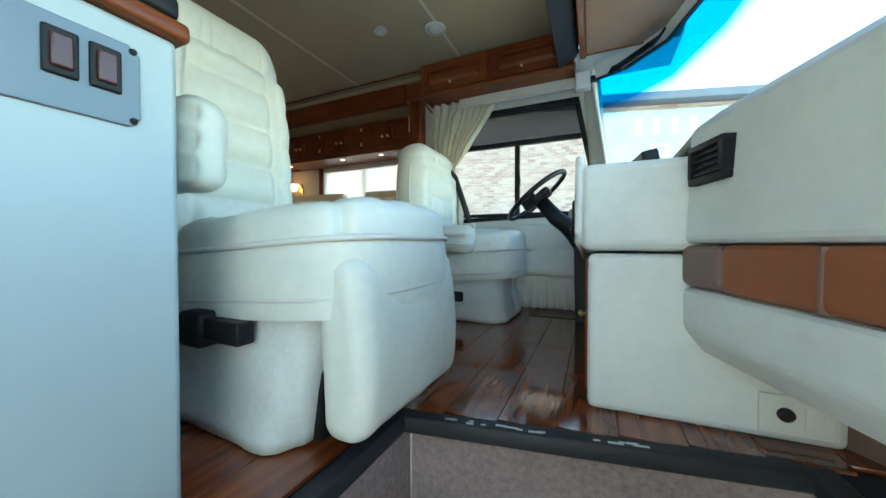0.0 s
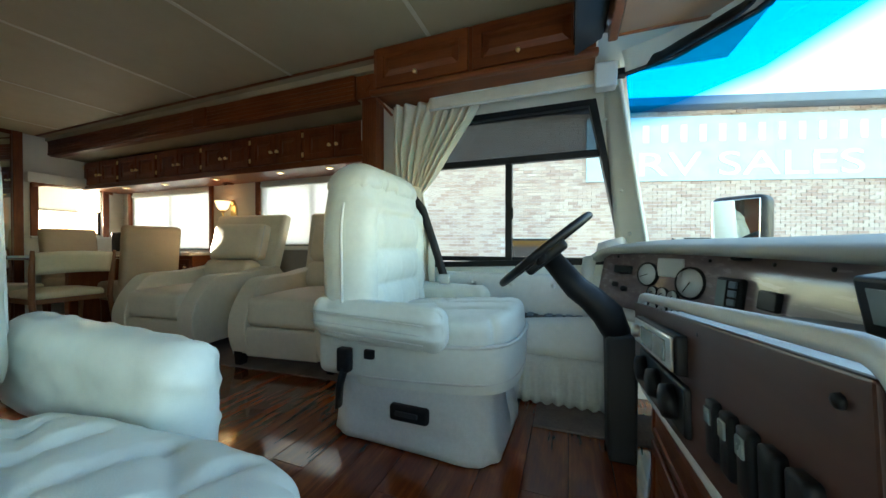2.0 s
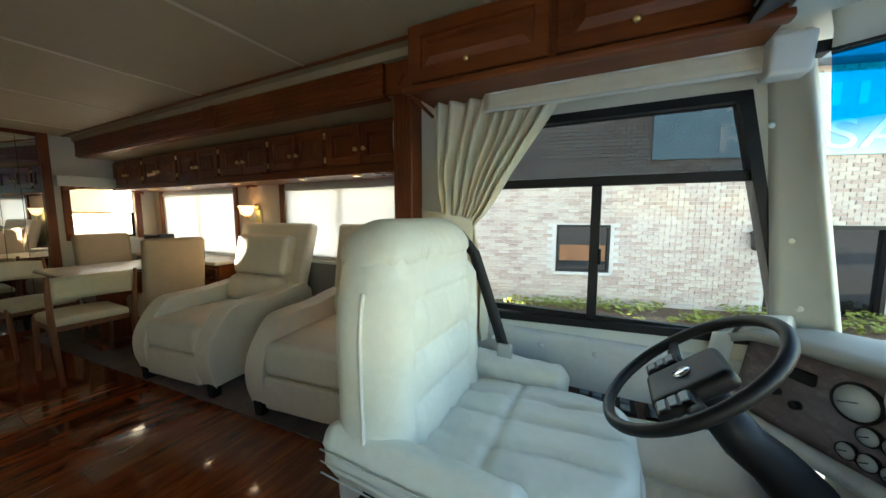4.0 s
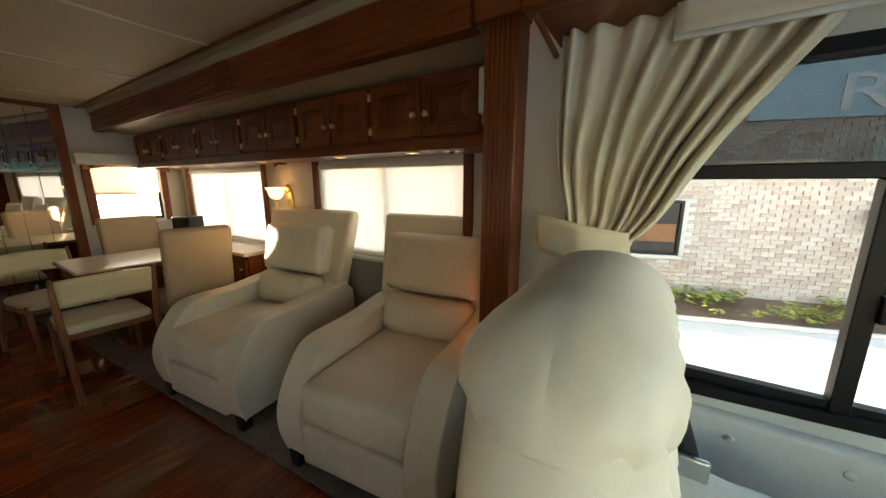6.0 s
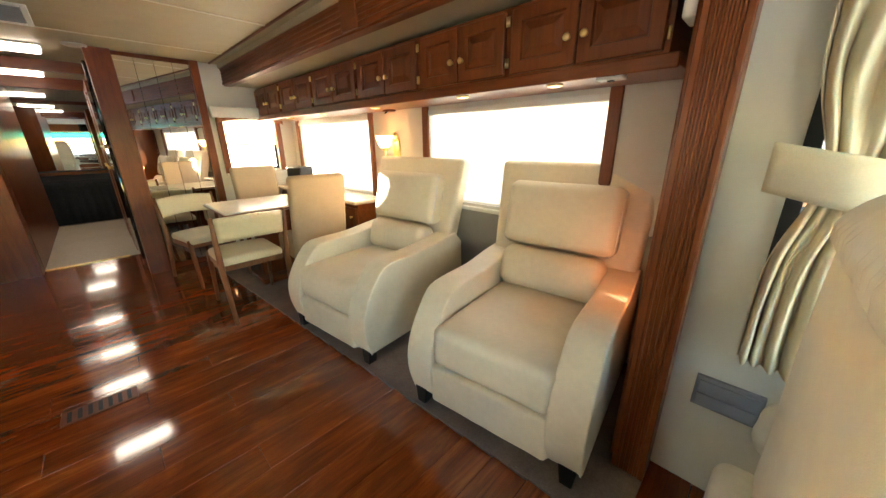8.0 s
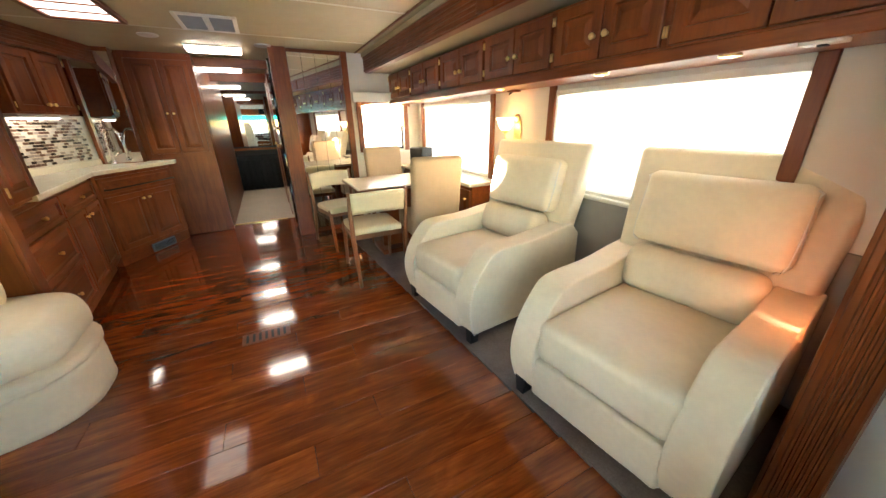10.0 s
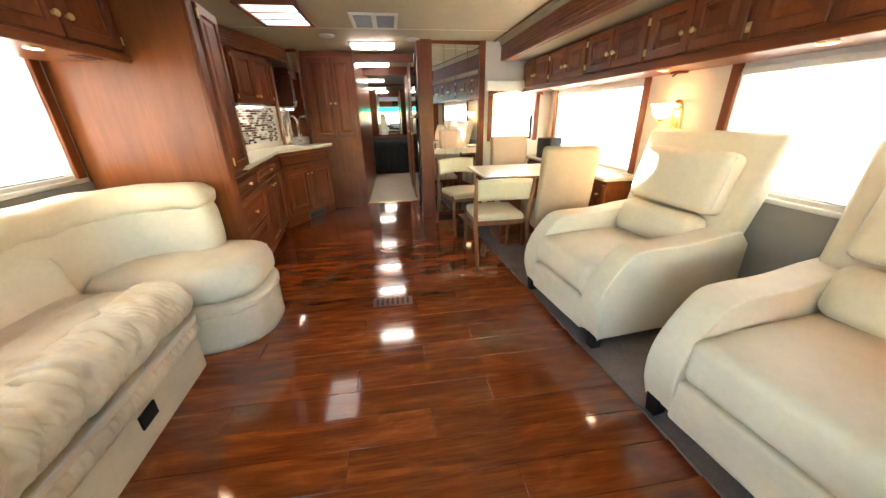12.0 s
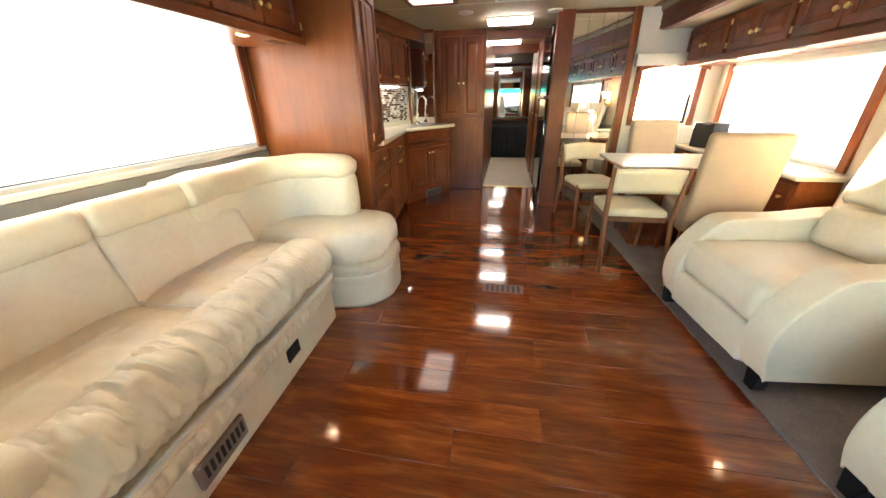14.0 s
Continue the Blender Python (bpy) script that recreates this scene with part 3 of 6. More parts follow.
mir = thing("mirror_wall", "floor-to-ceiling mirror in strips between cherry posts", "mirror", kind="structure")
for i in range(4):
    part("mirror_panel", box(-5.13, -5.107, 1.925 + i * 0.141, 1.925 + i * 0.141 + 0.1395, 0.06, 1.99, 0.0015, 1), MIRROR, mir)
for o in mir.children:
    o.data.transform(Matrix.Translation((-5.107, 2.49, 0)) @ pose(0, 0, 0, 0, 0, 6) @ Matrix.Translation((5.107, -2.49, 0)))
part("post", box(-5.2, -5.03, 1.76, 1.925, 0, H, 0.006), WOOD, mir, "cherry post")
part("post", box(-5.2, -5.08, 2.49, 2.56, 0, H, 0.006), WOOD, mir, "cherry post")
part("plinth", box(-5.13, -5.1, 1.922, 2.49, 0, 0.06), WOOD_Y, mir)
part("head", box(-5.13, -5.1, 1.922, 2.49, 1.99, H), WOOD_Y, mir)

# slide-out pillar and valance
pil = thing("trim_pillar", "fluted cherry post at the slide-out opening", "trim", kind="structure")
part("post", moved(fluted(1.84, 0.115, 0.1, 5), Matrix.Translation((-0.985, 2.79, 0.0))), WOOD, pil, "fluted cherry post")
part("rosette", box(-1.02, -0.86, 2.775, 2.89, 1.84, 2.0, 0.006), WOOD, pil, "square block with a carved diamond")
part("diamond", moved(prism([(-0.04, 0), (0, -0.05), (0.04, 0), (0, 0.05)], 0, 0.008, "y", 0.002), Matrix.Translation((-0.94, 2.768, 1.92))), PANELWOOD, pil)
part("jamb", box(-1.003, -0.985, 2.84, 2.899, 0.0, 1.835, 0.004), PANELWOOD, pil, "plain inner jamb")
val = thing("trim_valance", "fluted cherry valance over the slide-out", "trim", kind="structure")
vm = Matrix.Translation((-1.02, 2.75, 1.995)) @ Matrix(((0, 0, -1, 0), (0, 1, 0, 0), (-1, 0, 0, 0), (0, 0, 0, 1)))
part("board", finish(moved(fluted(4.1, 0.16, 0.07, 4), vm)), WOOD_X, val)
part("lower_bead", box(-5.1, -1.02, 2.76, 2.83, 1.822, 1.836, 0.003), WOOD_X, val)
part("block", box(-2.66, -2.5, 2.74, 2.80, 1.835, 1.995, 0.006), WOOD_X, val, "square joint block")
solid("baseboard", box(-3.3, -1.06, 3.40, 3.415, 0.0, 0.07, 0.003), WOOD_X, "cherry skirting in the slide-out", "skirting")


# ---- overhead cabinets ----
def overhead(w, h, d, doors, m, label, group, knob_gap=0.035, knob_z=0.09):
    cab = thing("overhead_cabinet", label, "cabinet", m, group)
    part("body", box(0, w, 0.02, d, 0, h, 0.003), WOOD_X, cab)
    dw = (w - 0.03) / doors
    for i in range(doors):
        dr = part("door", moved(raised_panel(dw - 0.008, h - 0.03), Matrix.Translation((0.015 + i * dw + 0.004, 0.0, 0.012))), WOOD, cab)
        if doors == 2:
            kx = 0.015 + dw + (-knob_gap if i == 0 else knob_gap)
        else:
            kx = w / 2
        part("knob", knob((kx, 0.0, knob_z), (0, -1, 0)), BRASS, dr, "brass knob")
        hx = 0.006 if i == 0 else w - 0.006
        for hz in (0.06, h - 0.06):
            part("hinge", sweep([(hx, 0.002, hz - 0.02), (hx, 0.002, hz + 0.02)], 0.005, 6), BRASS, dr)
    return cab


DIV = [-1.10, -1.748, -2.36, -3.02, -3.72, -4.42, -5.12]
for a, b in zip(DIV, DIV[1:]):
    overhead(a - b, 0.285, 0.37, 2, pose(b, 3.04, 1.535), "cherry overhead cabinet with two raised-panel doors and brass knobs", "slide-out overhead cabinets", 0.035, 0.11)
lr = thing("light_rail", "cherry light rail beneath the overhead cabinets", "light rail")
part("board", box(-5.12, -1.06, 3.05, 3.41, 1.495, 1.533, 0.003), PANELWOOD, lr)
part("front_lip", box(-5.12, -1.06, 3.028, 3.048, 1.485, 1.534, 0.006), WOOD_X, lr, "rounded front lip")


def puck(x, y, z):
    p = thing("puck_light", "small round brass halogen puck light, lit", "lamp", pose(x, y, z), "puck lights")
    part("rim", lathe([(0.036, 0), (0.036, -0.006), (0.028, -0.012), (0.026, -0.004), (0.01, -0.003)], 20), BRASS, p)
    part("lens", lathe([(0.025, -0.005), (0.018, -0.009), (0.004, -0.011)], 16), PUCK, p, "glowing lens")


for px in (-1.55, -2.1, -2.95, -3.75, -4.45):
    puck(px, 3.14, 1.495)
small = thing("switch_box", "small white switch box under the cabinets", "switch", pose(-1.3, 3.12, 1.495))
part("body", box(-0.05, 0.05, -0.03, 0.03, -0.014, 0.0, 0.004), WHITEPLASTIC, small)
part("rocker", box(-0.012, 0.012, -0.012, 0.012, -0.02, -0.014, 0.003), BLACK, small)

# sofa-side overhead cabinets and the cherry end panel
for a, b in ((-3.18, -2.45), (-2.45, -1.72), (-1.72, -1.0)):
    overhead(b - a, 0.42, 0.42, 2, pose(b, 0.0, 1.60, 0, 0, 180), "cherry overhead cabinet above the sofa", "sofa overhead cabinets", 0.035, 0.1)
lr = thing("light_rail", "cherry light rail above the sofa", "light rail")
part("board", box(-3.18, -1.0, -0.43, -0.008, 1.565, 1.598, 0.003), PANELWOOD, lr)
part("front_lip", box(-3.18, -1.0, -0.006, 0.014, 1.555, 1.599, 0.006), WOOD_X, lr, "rounded front lip")
puck(-2.75, -0.1, 1.565), puck(-1.7, -0.1, 1.565)
vent = thing("slot_vent", "dark slotted vent beneath the sofa cabinets", "vent", pose(-3.02, -0.1, 1.565))
part("frame", box(-0.07, 0.07, -0.03, 0.03, -0.008, 0, 0.003), PANELWOOD, vent)
part("slot", box(-0.055, 0.055, -0.014, 0.014, -0.0095, -0.002), BLACK, vent)
ep = thing("cabinet_end_panel", "tall cherry end panel beside the sofa", "panel")
part("panel", box(-3.25, -3.19, -0.45, 0.335, 0, H, 0.003), PANELWOOD, ep)
part("edge_strip", box(-3.256, -3.184, 0.337, 0.362, 0, H, 0.005), WOOD, ep, "rounded cherry edge strip")

# driver's overhead cabinet
dc = thing("overhead_cabinet", "cherry cabinet over the driver's window with two framed doors", "cabinet")
part("body", box(-0.77, 0.47, 2.605, 2.9, 1.755, H, 0.004), WOOD_X, dc)
for a, b in ((-0.745, -0.165), (-0.14, 0.41)):
    dr = part("door", moved(raised_panel(b - a, 0.235, 0.022, 0.05), Matrix.Translation((a, 2.585, 1.785))), WOOD_X, dc)
    part("knob", knob(((a + b) / 2 + (-0.02 if a < -0.5 else -0.03), 2.585, 1.83), (0, -1, 0), 0.013), BRASS, dr, "brass knob")
part("moulding", box(-0.785, 0.48, 2.575, 2.62, 1.745, 1.775, 0.008), WOOD_X, dc)
stick = thing("curtain_tie_peg", "dark wooden peg under the cabinet corner", "peg")
part("peg", sweep([(-0.77, 2.62, 1.755), (-0.765, 2.70, 1.735), (-0.758, 2.81, 1.705)], 0.009, 8), WOOD, stick)

# front overhead cabinet with television
fc = thing("front_cabinet", "leather-faced cabinet over the windscreen with cherry edges", "cabinet")
part("underside", box(0.55, 1.06, -0.2, 2.50, 1.765, 1.80, 0.006), TANPAD, fc, "tan leather underside")
part("edge", box(0.51, 0.55, -0.2, 2.52, 1.75, 2.02, 0.006), PANELWOOD, fc, "cherry edge")
part("edge", box(1.05, 1.075, -0.2, 2.50, 1.755, 1.82, 0.004), PANELWOOD, fc, "cherry front edge")
part("end", box(0.55, 1.06, 2.49, 2.51, 1.76, 2.02, 0.004), PANELWOOD, fc)
tv = thing("television", "black flat television hung facing aft over the windscreen", "television")
part("case", prism([(0.37, 1.735), (0.50, 1.80), (0.50, 2.03), (0.41, 2.03)], 1.55, 2.56, "y", 0.008), BLACK, tv)
part("screen", prism([(0.366, 1.76), (0.372, 1.758), (0.408, 2.01), (0.402, 2.012)], 1.6, 2.5, "y"), GLOSSBLACK, tv, "dark glossy screen")


# ---- ceiling fittings ----
def strip_light(x, y, w=0.2, l=0.48):
    p = thing("ceiling_light", "white rectangular fluorescent ceiling light, lit", "lamp", pose(x, y, H), "ceiling lights")
    part("base", box(-w / 2 - 0.012, w / 2 + 0.012, -l / 2 - 0.012, l / 2 + 0.012, -0.016, -0.001, 0.005), WHITEPLASTIC, p)
    part("diffuser", box(-w / 2, w / 2, -l / 2, l / 2, -0.05, -0.016, 0.016, 3), LAMPWHITE, p, "glowing diffuser")


for lx, ly in ((-5.30, 1.28), (-6.8, 1.21), (-7.9, 1.15), (-9.4, 1.08)):
    strip_light(lx, ly)
fx = thing("ceiling_light", "cherry-framed three-bar fluorescent ceiling light, lit", "lamp", pose(-4.12, 0.60, H))
part("frame", merged(box(-0.34, 0.34, -0.22, -0.185, -0.03, -0.001, 0.004), box(-0.34, 0.34, 0.185, 0.22, -0.03, -0.001, 0.004), box(-0.34, -0.305, -0.185, 0.185, -0.03, -0.001, 0.004), box(0.305, 0.34, -0.185, 0.185, -0.03, -0.001, 0.004)), WOOD_X, fx, "cherry frame")
for i in range(3):
    part("diffuser", box(-0.295 + i * 0.2, -0.115 + i * 0.2, -0.18, 0.18, -0.022, -0.002, 0.006), LAMPDIM, fx, "glowing diffuser")
for i in range(2):
    part("bar", box(-0.112 + i * 0.2, -0.098 + i * 0.2, -0.185, 0.185, -0.028, -0.002, 0.003), WOOD_Y, fx)
av = thing("ceiling_vent", "white louvred air-conditioner vent", "vent", pose(-4.30, 1.345, H))
part("frame", merged(box(-0.24, 0.24, -0.2, -0.17, -0.016, -0.001, 0.004), box(-0.24, 0.24, 0.17, 0.2, -0.016, -0.001, 0.004), box(-0.24, -0.21, -0.17, 0.17, -0.016, -0.001, 0.004), box(0.21, 0.24, -0.17, 0.17, -0.016, -0.001, 0.004), box(-0.21, 0.21, -0.02, 0.02, -0.014, -0.001)), WHITEPLASTIC, av)
part("backing", box(-0.21, 0.21, -0.17, 0.17, -0.004, -0.001), BLACK, av)
for i in range(9):
    part("slat", moved(box(-0.003, 0.003, -0.168, 0.168, -0.005, 0.005), Matrix.Translation((-0.19 + i * 0.0475, 0, -0.009)) @ pose(0, 0, 0, 0, 35, 0)), VENTGREY, av)


def round_fitting(name, x, y, r, label, cat, mat, z=H):
    p = thing(name, label, cat, pose(x, y, z))
    part("rim", lathe([(r, -0.001), (r, -0.01), (r * 0.82, -0.018), (r * 0.78, -0.012), (0.004, -0.012)], 24), WHITEPLASTIC, p)
    part("grille", lathe([(r * 0.76, -0.0125), (r * 0.5, -0.016), (0.003, -0.017)], 20), mat, p)


for x, y in ((-4.9, 0.84), (-5.03, 1.72), (-0.43, 2.2), (-2.4, 0.9)):
    round_fitting("ceiling_speaker", x, y, 0.075, "round white ceiling speaker", "speaker", WHITEPLASTIC)
round_fitting("smoke_detector", -0.8, 2.06, 0.05, "white smoke detector on the ceiling", "detector", WHITEPLASTIC)
round_fitting("dome_light", -5.72, 1.28, 0.055, "small round brass dome light", "lamp", WHITEPLASTIC)


# ---- recliners ----
def curve_through(pts, n):
    """A smooth line through the points, n steps between each two."""
    P = [Vector(p) for p in pts]
    P = [2 * P[0] - P[1]] + P + [2 * P[-1] - P[-2]]
    out = []
    for a, b, c, d in zip(P, P[1:], P[2:], P[3:]):
        for k in range(n):
            t = k / n
            out.append(tuple(0.5 * ((2 * b) + (c - a) * t + (2 * a - 5 * b + 4 * c - d) * t * t + (3 * b - a - 3 * c + d) * t ** 3)))
    return out + [tuple(P[-2])]


def recliner(m, label):
    r = thing("recliner", label, "armchair", m, "cream recliners")
    for sx in (-1, 1):
        prof = curve_through([(-0.455, 0.085), (-0.487, 0.2), (-0.488, 0.32), (-0.448, 0.43), (-0.375, 0.535), (-0.315, 0.585), (-0.22, 0.598), (0.0, 0.60), (0.2, 0.625), (0.33, 0.635)], 4) + [(0.40, 0.56), (0.42, 0.085)]
        arm = part("arm", prism(prof, sx * 0.25, sx * 0.385, "x", 0.032, 4), CREAM, r)
        for f in arm.data.polygons:
            f.use_smooth = True
        arm.modifiers.new("flat_sides", "WEIGHTED_NORMAL").keep_sharp = False
        welt = [(sx * 0.377, y + 0.006, z - 0.006) for y, z in prof[:-3]]
        part("welt", sweep(welt, 0.0045, 6), PIPING, arm)
        welt2 = [(sx * 0.259, y, z) for _, y, z in welt]
        part("welt", sweep(welt2, 0.0045, 6), PIPING, arm)
    part("seat", moved(pillow(0.52, 0.72, 0.2, 0.045, (10, 12, 3), lambda x, y, z: (x, y, z + (0.028 * max(0, 1 - (x / 0.27) ** 2) * max(0, 1 - (y / 0.37) ** 2) if z > 0 else 0)), 0.0015, 7, 1), pose(0, -0.12, 0.375)), CREAM, r)
    part("seat_welt", sweep([(-0.255, -0.20, 0.452), (-0.254, -0.4, 0.452), (-0.24, -0.462, 0.45), (0.24, -0.462, 0.45), (0.254, -0.4, 0.452), (0.255, -0.2, 0.452)], 0.005, 6), PIPING, r)
    part("footrest_panel", moved(pillow(0.525, 0.08, 0.2, 0.02, (10, 3, 5), None, 0.003, 8, 3), pose(0, -0.44, 0.175)), CREAM, r)
    back = lambda z: 0.20 + (z - 0.45) * 0.25
    part("back_frame", moved(pillow(0.80, 0.11, 0.72, 0.035, (10, 3, 10), lambda x, y, z: (x * (1 - 0.10 * (0.35 - z) / 0.7), y, z)), Matrix.Translation((0, back(0.80) + 0.085, 0.785)) @ pose(0, 0, 0, -14, 0, 0)), CREAM, r)
    part("head_cushion", moved(pillow(0.56, 0.13, 0.35, 0.045, (12, 4, 8), lambda x, y, z: (x, y - 0.03 * max(0, 1 - (x / 0.27) ** 2) * max(0, 1 - (z / 0.16) ** 2), z), 0.0015, 8, 5), Matrix.Translation((0, back(0.855) - 0.01, 0.865)) @ pose(0, 0, 0, -13.5, 0, 0)), CREAM, r)
    part("lumbar_cushion", moved(pillow(0.51, 0.17, 0.23, 0.06, (12, 4, 6), lambda x, y, z: (x, y - 0.035 * max(0, 1 - (x / 0.27) ** 2) * max(0, 1 - (z / 0.12) ** 2), z), 0.0015, 8, 9), Matrix.Translation((0, back(0.56) - 0.03, 0.575)) @ pose(0, 0, 0, -12, 0, 0)), CREAM, r)
    for piece, hw, z0, z1, off in (("head_welt", 0.272, 0.70, 1.025, -0.052),):
        loop = curve_through([(-hw + 0.03, z0), (-hw, z0 + 0.04), (-hw, z1 - 0.05), (-hw + 0.04, z1), (hw - 0.04, z1), (hw, z1 - 0.05), (hw, z0 + 0.04), (hw - 0.03, z0)], 4)
        part(piece, sweep([(x, back(z) + off, z) for x, z in loop], 0.0045, 6), PIPING, r)
    part("base", box(-0.36, 0.36, -0.40, 0.42, 0.09, 0.28, 0.02), CREAM, r)
    for sx in (-1, 1):
        for y in (-0.42, 0.36):
            part("leg", moved(prism([(-0.034, 0.095), (0.034, 0.095), (0.022, 0.0), (-0.022, 0.0)], -0.028, 0.028, "y", 0.004), pose(sx * 0.335, y - 0.012, 0.004)), BLACK, r, "tapered black block foot")
    return r


rec = recliner(pose(-1.49, 3.0, 0, 0, 0, 7) @ Matrix.Diagonal((1.07, 1.04, 1.0, 1)), "cream leather recliner with scooped arms beside the fluted post")
rec2 = copy_thing(rec, pose(-2.655, 2.90, 0, 0, 0, 6))
tagged(rec2, "cream leather recliner with scooped arms beside the dining chairs")


# ---- driver's and passenger's seats ----
def cab_seat(m, label, legrest=False):
    lift = 0.05 if legrest else 0.0
    s = thing("cab_seat", label, "seat", m, "cab seats")

    def bow(x, y):
        return 0.03 * (1 - (y / 0.29) ** 2) * min(1.0, max(0.0, (x - 0.05) / 0.25))

    def cush(x, y, z):
        tuft = -(0.015 if legrest else 0.018) * max(0, 1 - abs((y + 0.21 + 0.4 * (x if legrest else 0)) % 0.14 - 0.07) / 0.026) if z > 0 else 0
        tuft -= (0.015 if legrest else 0.016) * max(0, 1 - abs((x + 0.07 - (0.4 * y if legrest else 0)) % (0.14 if legrest else 0.9) - 0.07) / 0.026) if z > 0 else 0
        tuft *= max(0.0, min(1.0, (0.275 - abs(y)) / 0.04)) * max(0.0, min(1.0, (0.335 - abs(x)) / 0.04))
        crown = (0.012 if legrest else 0.025) * max(0, 1 - (y / 0.3) ** 2) if z > 0 else 0
        ax_, ay_ = abs(x) / 0.35, abs(y) / 0.29
        k = max(ax_, ay_) / max(1e-6, (ax_ ** 4.76 + ay_ ** 4.76) ** (1 / 4.76)) if max(ax_, ay_) > 0.3 else 1.0
        x, y = x * k, y * k
        return (x + bow(x, y), y, z + crown + tuft)

    part("cushion", moved(pillow(0.70, 0.580, 0.14, 0.05, (44, 40, 4), cush, 0.004, 12, 2), Matrix.Translation((-0.15, 0, 0.475 if not legrest else 0.512)) @ pose(0, 0, 0, 0, -4, 0)), PALE, s, "tufted pale leather cushion")
    if not legrest:
        part("seat_rear", moved(pillow(0.30, 0.56, 0.20, 0.04, (6, 8, 5), None, 0.004, 6, 5), Matrix.Translation((-0.50, 0, 0.36))), PALE, s, "rear cushion border")

    def outline(h, k=1.0):
        pts = []
        for i in range(60):
            a = 2 * math.pi * i / 60
            c, q = math.cos(a), math.sin(a)
            e = 0.42
            x = 0.352 * math.copysign(abs(c) ** e, c) * k
            y = 0.291 * math.copysign(abs(q) ** e, q) * k
            x += bow(x, y)
            pts.append((x - 0.15, y, h + 0.07 * x))
        return pts

    loop = outline(0.0)

    def border(u, v):
        x, y, z = loop[int(round(u * 60)) % 60]
        k = 1 + 0.012 * math.sin(v * math.pi) + 0.006 * noise.noise(Vector((x * 7, y * 7, v * 2)))
        return ((x + 0.15) * k - 0.15, y * k, z + 0.262 + lift + 0.185 * v)

    side = sheet(border, 60, 8)
    bmesh.ops.remove_doubles(side, verts=side.verts, dist=1e-4)
    part("cushion_side", finish(side, True), PALE, s, "smooth boxed cushion border")
    part("upper_welt", sweep(outline(0.440 + lift, 1.012), 0.008, 6, True), PIPING, s)
    part("lower_welt", sweep(outline((0.300 if not legrest else 0.358), 0.997), 0.006, 6, True), PIPING, s)
    # backrest: a thick shell, tufted in front, with a gathered roll on top
    thick, half, tall = (0.18, 0.285, 0.86) if legrest else (0.225, 0.325, 0.78)
    at = Matrix.Translation((-0.68, 0, 0.945) if legrest else (-0.478, -0.042, 0.81)) @ pose(0, 0, 0, 0, -4 if legrest else -1, 0)
    inner = half - 0.125

    def taper(z):
        return 1.0 - 0.30 * max(0.0, (z + tall / 2 - 0.43) / (tall - 0.43)) ** 2

    def back(x, y, z):
        f = 0.0
        if x > thick * 0.2:
            row = (z + 0.455) % 0.155 / 0.155
            col = min(1.0, max(0.0, abs(abs(y) - inner) / 0.03))
            mid = abs(y) < inner
            f = (0.042 if legrest else 0.032) * (math.sin(math.pi * row) ** 0.5 if mid else 0.75 + 0.25 * math.sin(math.pi * ((row + 0.4) % 1)) ** 0.6) * col ** 0.5
            f -= 0.006 * max(0, 1 - abs((y + 0.21) % 0.14 - 0.07) / 0.02) * mid * (not legrest)
            f *= min(1.0, max(0.0, (half - abs(y)) / 0.05)) * min(1.0, max(0.0, (tall / 2 - 0.16 - z) / 0.05))
        return (x + f, y * taper(z), z)

    part("backrest", moved(pillow(thick, 2 * half, tall, 0.105, (8, 48, 64), back, 0.0035, 6, 6), at), PALE, s, "tufted pale leather backrest")

    def roll(x, y, z):
        cut = tall / 2 - (0.175 if legrest else 0.125)
        reach = max(0.0, min(1.0, (cut + 0.10 - z) / 0.10))
        ridge = 1 - min(1.0, 4.5 * abs(noise.noise(Vector((x * 30 + 2.2 * z, y * 24, 4.0 + z * 3)))))
        tuck = max(0.0, 1 - max(0.0, z - cut) / 0.025)
        g = 1 - 0.13 * ridge * reach + 0.05 * math.sin(reach * math.pi) - 0.10 * tuck
        zz = max(z, cut)
        return (x * g, y * taper(zz) * (1 - 0.034 * ridge * reach - 0.03 * tuck), zz)

    part("headrest", moved(pillow(thick + 0.022, 2 * half + 0.012, tall + 0.012, 0.112, (18, 90, 80), roll), at), PALE, s, "gathered headrest roll")
    for sy in (-1, 1):
        part("back_welt", sweep([tuple(at @ Vector((-0.005 if legrest else 0.035, sy * (half + 0.002) * taper(z), z))) for z in [-tall / 2 + 0.11 + (tall - 0.30) * i / 24 for i in range(25)]], 0.006, 6), PIPING, s)
    for sy in (-1, 1):
        arm = part("armrest", moved(pillow(0.60, 0.115, 0.22 if legrest else 0.17, 0.055, (30, 5, 18), lambda x, y, z: (x, y - sy * 0.009 * abs(math.cos(z / 0.028 * 1.5)) * (y * sy > 0.03), z * (1 + 0.12 * x)), 0.007, 12, 3 + sy), Matrix.Translation((-0.295 - (0.145 if legrest else 0) + (0.01 if legrest and sy < 0 else 0), sy * 0.34, 0.535 + (0.04 if legrest else 0) + (0.165 if legrest and sy < 0 else 0))) @ pose(0, 0, 0, 0, 2, 0)), PALE, s, "padded armrest with stitched rolls")
        for k in (-0.035, 0.0, 0.035) if not legrest else ():
            part("stitch_line", sweep([(-0.57 + 0.5 * i / 12, sy * 0.399, 0.532 + k - 0.018 * i / 12) for i in range(13)], 0.0025, 5), PIPING, arm)

